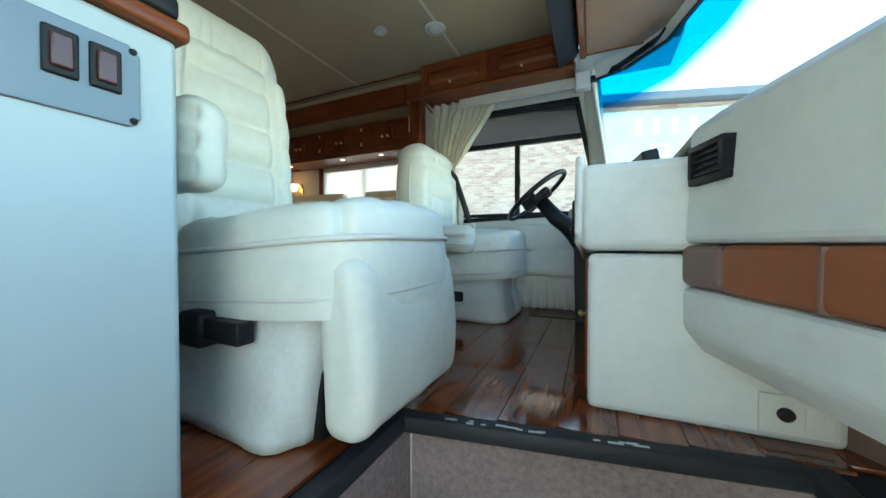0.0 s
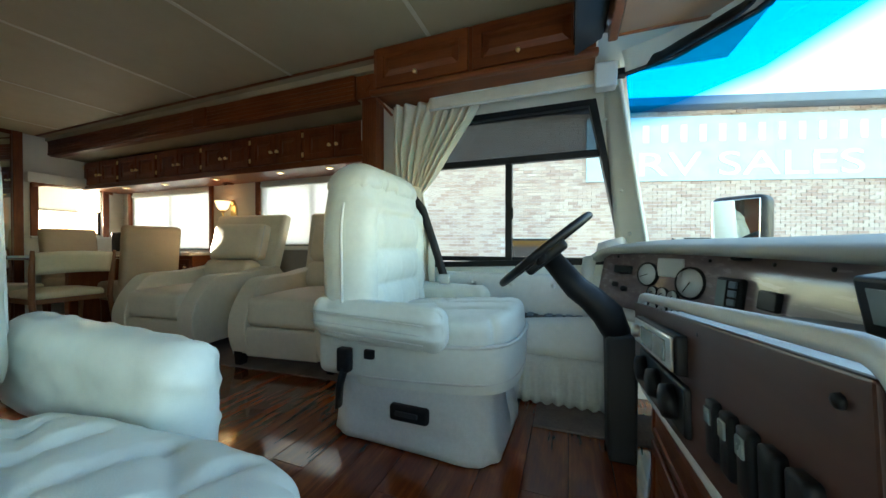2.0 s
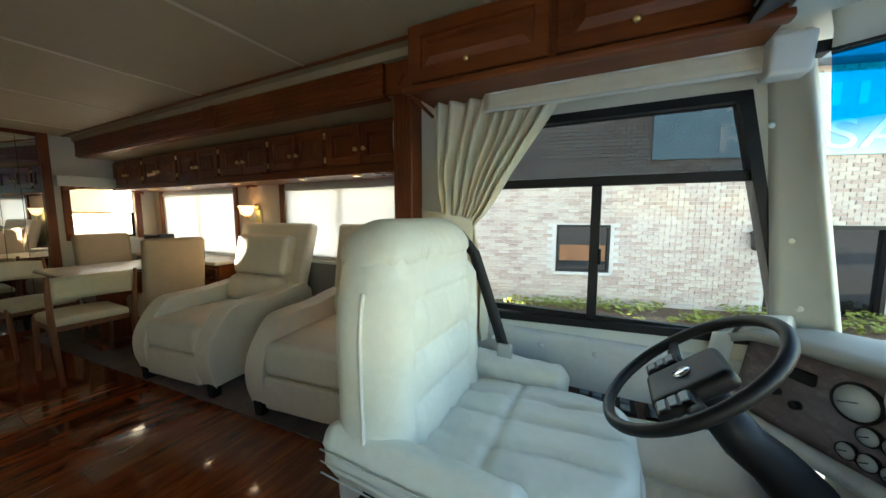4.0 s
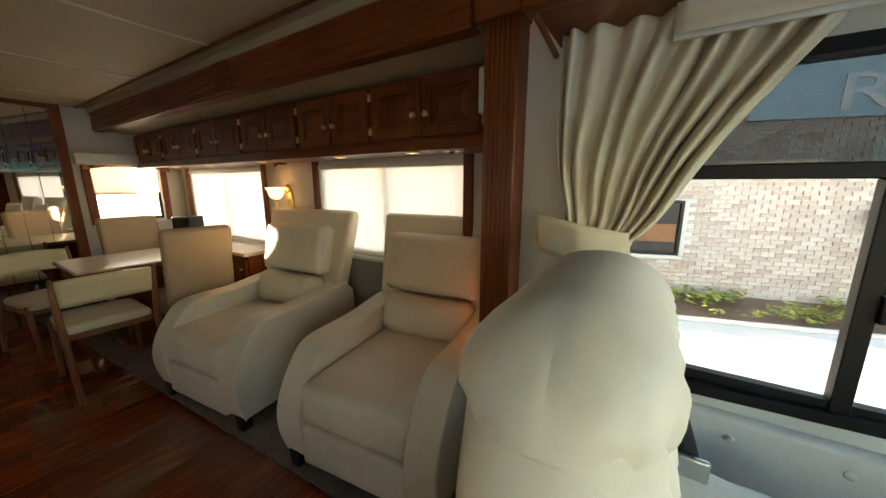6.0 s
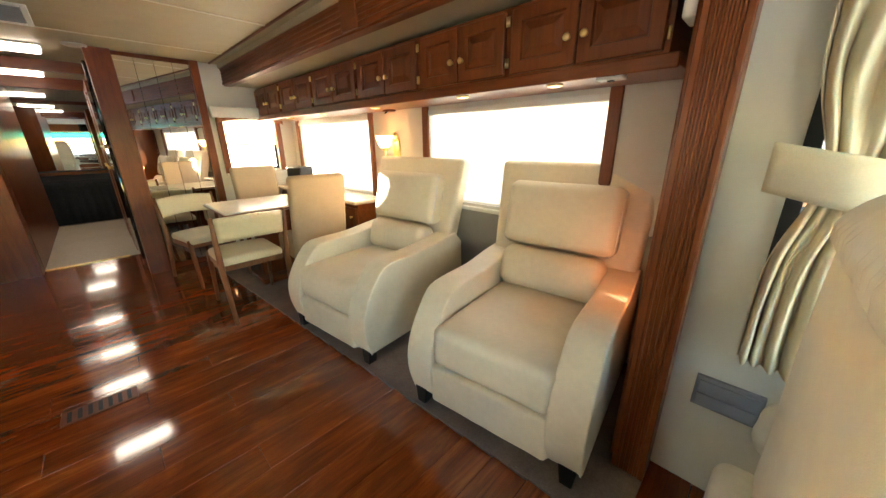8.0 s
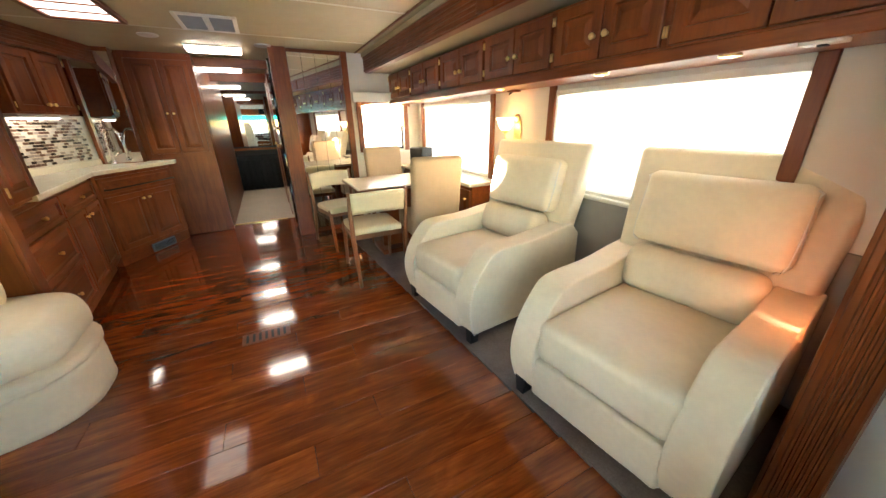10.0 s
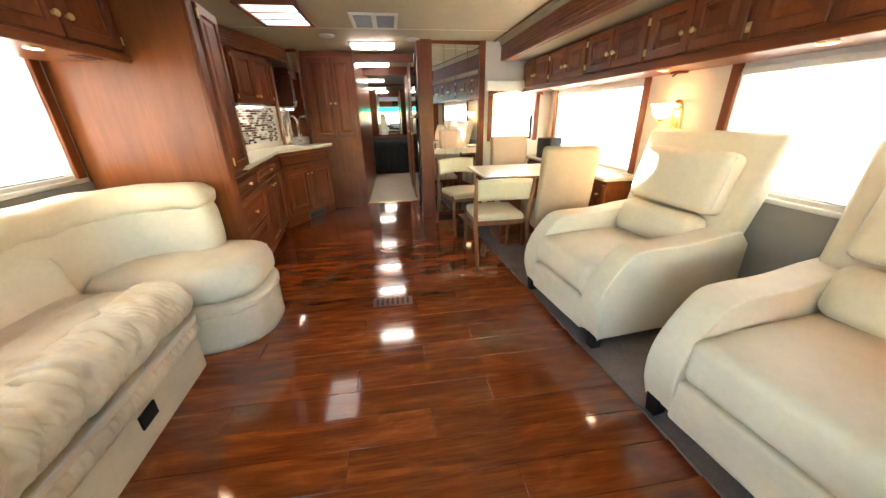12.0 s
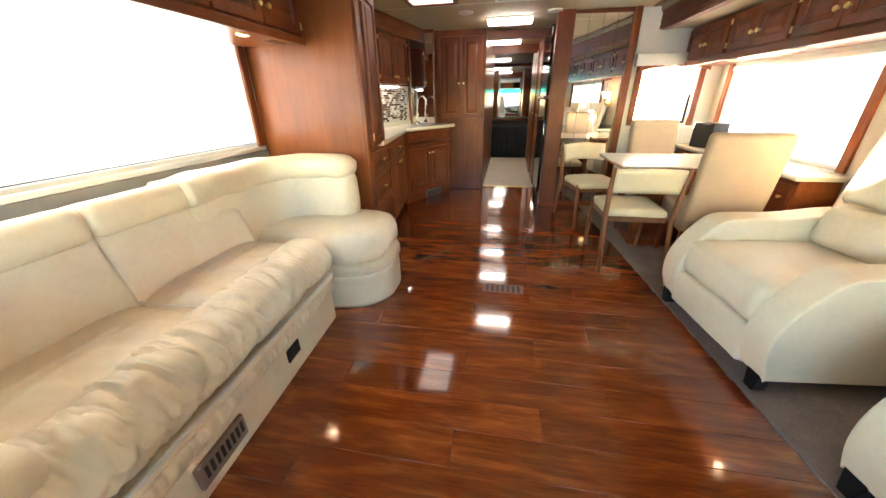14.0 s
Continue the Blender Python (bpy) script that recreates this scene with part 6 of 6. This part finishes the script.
solid("mirror_sink", box(-5.663, -5.648, -0.44, 0.338, 0.93, 1.99, 0.002), MIRROR, "mirror behind the corner sink", "mirror")
solid("wall_sink_corner", box(-5.79, -5.665, -0.445, 0.338, 0.93, H), PANELWOOD, "cherry backing of the sink mirror", "wall")
solid("trim_mirror", box(-5.646, -5.612, -0.004, 0.030, 0.926, 1.90, 0.005), WOOD, "narrow cherry post at the mirror's edge", "trim")
fa = thing("faucet", "tall chrome gooseneck kitchen faucet", "faucet", pose(-5.42, 0.16, 0.925, 0, 0, 62))
part("spout", sweep([(0, 0, 0), (0, 0, 0.22), (0.015, 0, 0.30), (0.06, 0, 0.345), (0.11, 0, 0.345), (0.15, 0, 0.30), (0.16, 0, 0.24)], 0.014, 10), CHROME, fa)
part("base", lathe([(0.03, 0), (0.028, 0.02), (0.018, 0.04)], 16), CHROME, fa)
part("lever", sweep([(0, 0.02, 0.08), (0.02, 0.07, 0.12)], 0.008, 8), CHROME, fa)
tall = thing("tall_cabinet", "tall narrow cherry cabinet door beside the end panel", "cabinet")
part("body", prism([(-3.255, 0.35), (-3.63, KY(-3.63) - 0.0), (-3.63, -0.44), (-3.255, -0.44)], 0.9, 1.9, "z", 0.003), PANELWOOD, tall)
td = part("door", moved(raised_panel(0.34, 0.95, 0.02, 0.05, 0.013), Matrix.Translation((-3.275, KY(-3.275) + 0.045, 0.93)) @ pose(0, 0, 0, 0, 0, 180 + kang)), WOOD, tall)
for z in (0.99, 1.82):
    part("hinge", sweep([(-3.268, KY(-3.27) + 0.045, z - 0.025), (-3.268, KY(-3.27) + 0.045, z + 0.025)], 0.006, 6), BRASS, td, "brass hinge")
mw = thing("microwave", "black microwave between the upper cabinets", "microwave")
for o_name, bm_, mat_ in (("case", box(0.02, 0.53, 0.14, 0.40, 1.40, 1.80, 0.006), BLACK), ("door", box(0.03, 0.40, 0.122, 0.14, 1.42, 1.78, 0.006), GLOSSBLACK), ("control_panel", box(0.41, 0.52, 0.124, 0.14, 1.42, 1.78, 0.004), BLACK), ("handle", sweep([(0.385, 0.118, 1.45), (0.385, 0.095, 1.47), (0.385, 0.095, 1.72), (0.385, 0.118, 1.74)], 0.008, 8), STEEL)):
    part(o_name, moved(bm_, Matrix.Translation((-4.05, -0.116, 0)) @ pose(0, 0, 0, 0, 0, 168.85)), mat_, mw)
overhead(0.66, 0.475, 0.36, 2, pose(-4.59, -0.01, 1.40, 0, 0, 168.85), "cherry upper kitchen cabinet with two raised doors", "kitchen upper cabinets", 0.03, 0.07)
ul = thing("under_cabinet_light", "white strip light under the kitchen cabinet, lit", "lamp", pose(-4.86, -0.05, 1.40, 0, 0, 168.85))
part("case", box(-0.22, 0.22, -0.05, 0.05, -0.03, 0, 0.005), WHITEPLASTIC, ul)
part("lens", box(-0.20, 0.20, -0.04, 0.04, -0.038, -0.03, 0.003), LAMPWHITE, ul, "glowing lens")
hx = thing("trim_kitchen", "fluted cherry fascia along the kitchen ceiling", "trim", kind="structure")
km = Matrix.Translation((-3.635, -0.165, H - 0.005)) @ pose(0, 0, 0, 0, 0, 168.85) @ Matrix(((0, 0, 1, 0), (0, 1, 0, 0), (-1, 0, 0, 0), (0, 0, 0, 1)))
part("board", finish(moved(fluted(2.04, 0.15, 0.06, 4), km)), WOOD_X, hx)
pt = thing("pantry", "tall cherry pantry with two long raised doors", "cabinet")
part("body", box(-5.98, -5.80, 0.34, 1.0, 0.0, H, 0.004), WOOD, pt)
part("frame", merged(box(-5.80, -5.785, 0.36, 0.40, 0.95, 2.0, 0.003), box(-5.80, -5.785, 0.97, 1.0, 0.95, 2.0, 0.003), box(-5.80, -5.785, 0.40, 0.97, 1.96, 2.0), box(-5.80, -5.785, 0.40, 0.97, 0.95, 0.99)), WOOD, pt)
for i in range(2):
    d_ = part("door", moved(raised_panel(0.265, 0.95, 0.02, 0.045, 0.013), Matrix.Translation((-5.772, 0.415 + i * 0.275, 1.0)) @ pose(0, 0, 0, 0, 0, 90)), WOOD, pt)
    part("knob", knob((-5.772, 0.655 + i * 0.06, 1.42), (1, 0, 0), 0.013), BRASS, d_, "brass knob")
fr = thing("refrigerator", "tall black glossy refrigerator facing the hall", "refrigerator")
part("case", box(-5.96, -5.22, 1.775, 2.48, 0.05, 1.98, 0.01), BLACK, fr)
part("upper_door", box(-5.94, -5.24, 1.735, 1.775, 1.25, 1.95, 0.012), GLOSSBLACK, fr, "glossy black door")
part("lower_door", box(-5.94, -5.24, 1.735, 1.775, 0.12, 1.22, 0.012), GLOSSBLACK, fr, "glossy black door")
part("handle", box(-5.92, -5.3, 1.70, 1.735, 1.225, 1.245, 0.006), STEEL, fr, "steel handle strip")
for x in (-6.75, -7.6):
    hd_ = thing("hall_door", "cherry hall door with a brass handle", "door", pose(x, 1.757, 0.0), "hall doors", "structure")
    part("leaf", moved(raised_panel(0.62, 1.9, 0.02, 0.09, 0.01), pose(0, -0.018, 0.02)), WOOD, hd_)
    part("handle", knob((0.56, -0.018, 1.0), (0, -1, 0), 0.025), BRASS, hd_, "brass handle")
bed = thing("bed", "bed under a black quilted bedspread", "bed", pose(-9.70, 1.25, 0))
part("mattress", moved(pillow(1.7, 1.5, 0.70, 0.08, (14, 12, 6), None, 0.02, 5), pose(0, 0, 0.35)), BEDDING, bed)
part("frill", sheet(lambda u, v: (0.86 + 0.012 * math.sin(u * 90), -0.75 + 1.5 * u, 0.6 * v), 90, 4, 0.004), BEDDING, bed)
fv = thing("floor_register", "brown metal floor register in the laminate", "vent", pose(-2.95, 1.35, 0.0))
part("frame", box(-0.06, 0.06, -0.14, 0.14, 0.0, 0.006, 0.002), WOOD_Y, fv)
for i in range(7):
    part("slot", box(-0.045, 0.045, -0.118 + i * 0.036, -0.102 + i * 0.036, 0.006, 0.0072), BLACK, fv)

# ---- outside ----
GROUND = speckle("pale_concrete", (0.50, 0.48, 0.45), (0.60, 0.58, 0.55), 8, 0.9, 0.2, 0.003)
MULCH = speckle("brown_mulch", (0.07, 0.04, 0.025), (0.20, 0.13, 0.085), 22, 0.95, 1.0, 0.03)
MORTAR = speckle("grey_mortar", (0.44, 0.43, 0.41), (0.54, 0.53, 0.51), 30, 0.95, 0.3, 0.003)
LEAF = plain("yellow_green_leaf", (0.22, 0.25, 0.035), 0.6, 0, 0.4)
GZ = -0.92
BY, BX0, BX1, BZ1 = 9.0, -3.2, 26.0, 4.0
solid("ground", box(-400, 400, -400, 400, GZ - 0.1, GZ), GROUND, "pale concrete lot", "ground")
solid("kerb", box(-3.6, 30, BY - 1.15, BY - 1.05, GZ, GZ + 0.06, 0.01), GROUND, "low concrete edge of the planting bed", "kerb")
solid("planting_bed", sheet(lambda u, v: (-3.6 + 33 * u, BY - 1.05 + 1.05 * v, GZ + 0.05 + 0.10 * v + 0.04 * noise.noise(Vector((u * 60, v * 4, 0)))), 160, 8), MULCH, "brown mulch bed along the building", "bed")
random.seed(11)
bm = bmesh.new()
for i in range(5200):
    cx = -3.4 + 12 * random.random()
    cy = BY - 1.0 + 0.9 * random.random()
    if noise.noise(Vector((cx * 1.3, cy * 2, 4))) < -0.05:
        continue
    z = GZ + 0.1 + 0.1 * (cy - BY + 1.05) + 0.14 * random.random()
    a, b = random.random() * 6.28, random.random() * 1.2
    s = 0.03 + 0.04 * random.random()
    m = Matrix.Translation((cx, cy, z)) @ Euler((b, 0.5 * b, a)).to_matrix().to_4x4()
    vs = [bm.verts.new(m @ Vector(p)) for p in ((0, -s * 0.4, 0), (s, 0, 0.01), (0, s * 0.4, 0), (-s, 0, -0.01))]
    bm.faces.new(vs)
leaves = new("ground_cover", mesh_of(bm, "ground_cover", LEAF))
tagged(leaves, "yellow-green ground cover plants in the bed", "plants", kind="stuff")
BRICK = Mat("pale_buff_brick", (0.34, 0.27, 0.23), 0.85)
bi = BRICK.node("ShaderNodeObjectInfo")
bg = BRICK.node("ShaderNodeNewGeometry")
ba = BRICK.node("ShaderNodeMath")
ba.operation = "ADD"
BRICK.link(bi.outputs["Random"], ba.inputs[0]), BRICK.link(bg.outputs["Random Per Island"], ba.inputs[1])
bf = BRICK.node("ShaderNodeMath")
bf.operation = "FRACT"
BRICK.link(ba.outputs[0], bf.inputs[0])
BRICK.base(BRICK.mix(0.3, BRICK.ramp(bf.outputs[0], [(0.0, (0.30, 0.21, 0.18)), (0.4, (0.44, 0.36, 0.31)), (0.75, (0.52, 0.47, 0.42)), (1.0, (0.38, 0.31, 0.28))]), BRICK.ramp(BRICK.noise(BRICK.coords(), 40), [(0.3, (0.24, 0.18, 0.15)), (0.7, (0.55, 0.5, 0.45))])))
bld = thing("brick_building", "long single-storey brick sales building with a metal eave", "building")
OW = [(-1.07, 0.05, -0.05, 1.0), (3.0, 5.0, GZ, 1.02)]
part("wall", wall_with_openings(BX0, BX1, GZ, BZ1, BY + 0.012, BY + 0.3, OW), MORTAR, bld, "mortar wall")
part("wall_end", box(BX0, BX0 + 0.3, BY + 0.3, BY + 9, GZ, BZ1), MORTAR, bld)
part("eave", prism([(BY - 0.35, BZ1), (BY - 0.35, BZ1 + 0.2), (BY + 0.3, BZ1 + 0.2), (BY + 0.3, BZ1)], BX0 - 0.3, BX1, "x", 0.02), GREYPLASTIC, bld, "grey metal gutter")
part("roof", prism([(BY - 0.33, BZ1 + 0.2), (BY + 9, BZ1 + 0.9), (BY + 9, BZ1 + 0.2)], BX0 - 0.3, BX1, "x"), GREYPLASTIC, bld, "low grey metal roof")
wn_ = part("window", box(-1.07, 0.05, BY + 0.05, BY + 0.09, -0.05, 1.0), GLOSSBLACK, bld, "dark window")
part("frame", merged(box(-1.07, -1.02, BY, BY + 0.06, -0.05, 1.0), box(0.0, 0.05, BY, BY + 0.06, -0.05, 1.0), box(-1.02, 0.0, BY, BY + 0.06, -0.05, 0.0), box(-1.02, 0.0, BY, BY + 0.06, 0.95, 1.0)), BLACK, wn_)
part("blind", box(-0.99, -0.03, BY + 0.043, BY + 0.049, 0.2, 0.55), CHAIRWOOD, wn_)
part("sill", box(-1.12, 0.1, BY - 0.04, BY + 0.02, -0.12, -0.05, 0.01), MORTAR, wn_)
dr_ = part("entrance", box(3.0, 5.0, BY + 0.1, BY + 0.14, GZ, 1.02), GLOSSBLACK, bld, "dark glazed entrance")
part("entrance_frame", merged(box(3.0, 3.08, BY, BY + 0.1, GZ, 1.02), box(4.92, 5.0, BY, BY + 0.1, GZ, 1.02), box(3.96, 4.04, BY, BY + 0.1, GZ, 1.02), box(3.08, 4.92, BY, BY + 0.1, 0.94, 1.02)), BLACK, dr_)
lan = thing("wall_lantern", "dark wall lantern on the brick wall", "lamp", pose(2.7, BY, 0.72))
part("body", lathe([(0.05, -0.2), (0.09, -0.16), (0.11, 0.1), (0.14, 0.14), (0.02, 0.25)], 8, pose(0, -0.15, 0)), BLACK, lan)
part("arm", sweep([(0, 0, 0.2), (0, -0.08, 0.28), (0, -0.15, 0.24)], 0.012, 6), BLACK, lan)
sg = thing("parking_sign", "white post with a blue and white parking sign", "sign", pose(2.95, BY - 0.75, GZ))
part("post", sweep([(0, 0, 0), (0, 0, 1.5)], 0.022, 8), WHITEPLASTIC, sg)
SIGNBLUE = plain("sign_blue", (0.05, 0.22, 0.5), 0.4)
SIGNWHITE = plain("sign_white", (0.75, 0.78, 0.8), 0.5)
part("plate", box(-0.15, 0.15, -0.035, -0.028, 1.0, 1.5, 0.004), SIGNWHITE, sg)
part("symbol", box(-0.1, 0.1, -0.039, -0.035, 1.14, 1.38, 0.002), SIGNBLUE, sg, "blue square")
bn = thing("sales_sign", "pale wall sign with white letters above the entrance", "sign")
SIGNPALE = plain("sign_pale_blue", (0.40, 0.58, 0.67), 0.5)
part("panel", box(0.75, 9.5, BY - 0.06, BY - 0.01, 2.35, 3.85, 0.01), SIGNPALE, bn, "pale blue panel")
part("name_bars", merged(*[box(a, b, BY - 0.075, BY - 0.06, 3.25, 3.65) for a, b in [(1.6 + 0.42 * i, 1.74 + 0.42 * i) for i in range(16)]]), SIGNWHITE, bn)
cu = bpy.data.curves.new("letters", "FONT")
cu.body, cu.size, cu.extrude = "RV SALES", 0.78, 0.01
tmp = new("letters", cu)
me = bpy.data.meshes.new_from_object(tmp.evaluated_get(bpy.context.evaluated_depsgraph_get()))
bpy.data.objects.remove(tmp)
me.materials.clear(), me.materials.append(SIGNWHITE)
lt = new("lettering", me)
lt.parent = bn
lt.matrix_basis = Matrix.Translation((1.85, BY - 0.07, 2.47)) @ Matrix.Diagonal((1.55, 1, 1, 1)) @ pose(0, 0, 0, 90, 0, 0)
YARD = Matrix.Translation((0, 9.35, 0)) @ pose(0, 0, 0, 0, 0, 15.6) @ Matrix.Translation((0, -BY, 0))
em = thing("exterior_mirror", "white side mirror outside the windscreen", "mirror", pose(1.20, 3.10, 0.76, 0, 0, 50))
part("shell", moved(pillow(0.14, 0.25, 0.36, 0.045, (4, 5, 6)), pose(0.06, 0, 0.17)), BLACK, em, "black mirror shell")
part("glass", box(-0.022, -0.012, -0.105, 0.105, 0.025, 0.325, 0.004), MIRROR, em, "bright mirror glass")
part("arm", sweep([(0.06, 0.0, 0.02), (0.03, 0.0, -0.06), (-0.12, -0.005, -0.13), (-0.50, -0.014, -0.17)], 0.02, 8), BLACK, em)
hg = bmesh.new()
random.seed(5)
for i in range(2600):
    a = random.random()
    cx, cy = -60 + 56 * a, 38 + 4 * random.random()
    top = 3.2 + 1.8 * noise.noise(Vector((a * 14, 5, 0)))
    z = GZ + top * random.random() ** 0.6
    s = 0.35 + 0.4 * random.random()
    m = Matrix.Translation((cx, cy, z)) @ Euler((random.random() * 3, random.random() * 3, random.random() * 3)).to_matrix().to_4x4()
    hg.faces.new([hg.verts.new(m @ Vector(p)) for p in ((-s, 0, 0), (0, -s * 0.6, 0), (s, 0, 0), (0, s * 0.6, 0))])
hedge = new("far_woods", mesh_of(hg, "far_woods", plain("winter_woods", (0.10, 0.085, 0.05), 0.9, 0, 0.4)))
tagged(hedge, "bare brown line of trees in the distance", "woods", kind="stuff")

# ---- floor planks ----
fl = thing("floor", "glossy red-brown laminate plank floor", "floor", kind="structure")
part("underlay", merged(box(-6.0, 0.09, -0.45, 2.6, -0.06, -0.012), box(0.09, 1.35, 1.10, 2.9, -0.06, -0.012), box(-0.9, 0.09, 2.6, 2.92, -0.06, -0.012)), BLACK, fl)
PW = 0.155
cache = {}
random.seed(2)


def plank(x, y0, y1):
    key = (round(y1 - y0, 3))
    if key not in cache:
        cache[key] = mesh_of(box(-PW / 2 + 0.0006, PW / 2 - 0.0006, 0.0006, y1 - y0 - 0.0006, -0.012, 0.0, 0.0016, 1), "plank", PLANK)
    ob = new("plank", cache[key])
    ob.parent = fl
    ob.matrix_basis = pose(x, y0, random.uniform(-0.0004, 0.0004), random.uniform(-0.03, 0.03), random.uniform(-0.12, 0.12), 0)


x = -6.0 + PW / 2
row = 0
while x < 1.3:
    lo, hi = -0.45, min(EDGE(x), 2.62)
    if x > -0.87:
        hi = 2.92
    if x > 0.02:
        lo = 0.90 + 0.175 * (x - 0.09) + 0.02
    y = lo
    cuts = [lo]
    c = lo + (0.4, 1.05, 0.75)[row % 3]
    while c < hi - 0.15:
        cuts.append(round(c, 3))
        c += 1.22
    cuts.append(round(hi, 2))
    for a, b in zip(cuts, cuts[1:]):
        plank(x, a, b)
    x += PW
    row += 1

# ---- brick courses ----
BL, BH = 0.215, 0.078
bmesh_brick = mesh_of(box(-BL / 2 + 0.006, BL / 2 - 0.006, -0.012, 0.02, 0.006, BH - 0.006, 0.004, 1), "brick", BRICK.m)
wall_ob = [c for c in bld.children if c.name.startswith("wall")][0]
verts, faces = [], []
random.seed(3)
row = 0
z = GZ
while z < BZ1 - BH:
    x = BX0 + (BL / 2 if row % 2 else 0)
    while x < 13.0:
        c = x + BL / 2
        if not any(a - BL / 2 < c < b + BL / 2 and lo - BH < z < hi for a, b, lo, hi in OW):
            dy = random.uniform(-0.004, 0.004)
            i0 = len(verts)
            if -1.8 < c < 0.95 and 0.0 < z < 1.5 and len(wall_ob.children) < 290:
                ob = new("brick", bmesh_brick)
                ob.parent = wall_ob
                ob.matrix_basis = pose(c, BY + 0.008 + dy, z)
            else:
                for px, py, pz in ((-1, -1, 0), (1, -1, 0), (1, 1, 0), (-1, 1, 0), (-1, -1, 1), (1, -1, 1), (1, 1, 1), (-1, 1, 1)):
                    verts.append((c + px * (BL / 2 - 0.006), BY + 0.006 + py * 0.012 + dy, z + (0.006 if pz == 0 else BH - 0.006)))
                faces += [tuple(i0 + k for k in f) for f in ((0, 1, 5, 4), (1, 2, 6, 5), (3, 0, 4, 7), (4, 5, 6, 7), (0, 3, 2, 1))]
        x += BL
    z += BH
    row += 1
me = bpy.data.meshes.new("bricks")
me.from_pydata(verts, [], faces)
me.materials.append(BRICK.m)
ob = new("brickwork", me)
ob.parent = wall_ob
tagged(ob, "courses of buff brick", kind="stuff")
for o in scene.objects:
    if o.parent is None and o.name.split(".")[0] in ("brick_building", "wall_lantern", "parking_sign", "sales_sign", "kerb", "planting_bed", "ground_cover"):
        o.matrix_basis = YARD @ o.matrix_basis
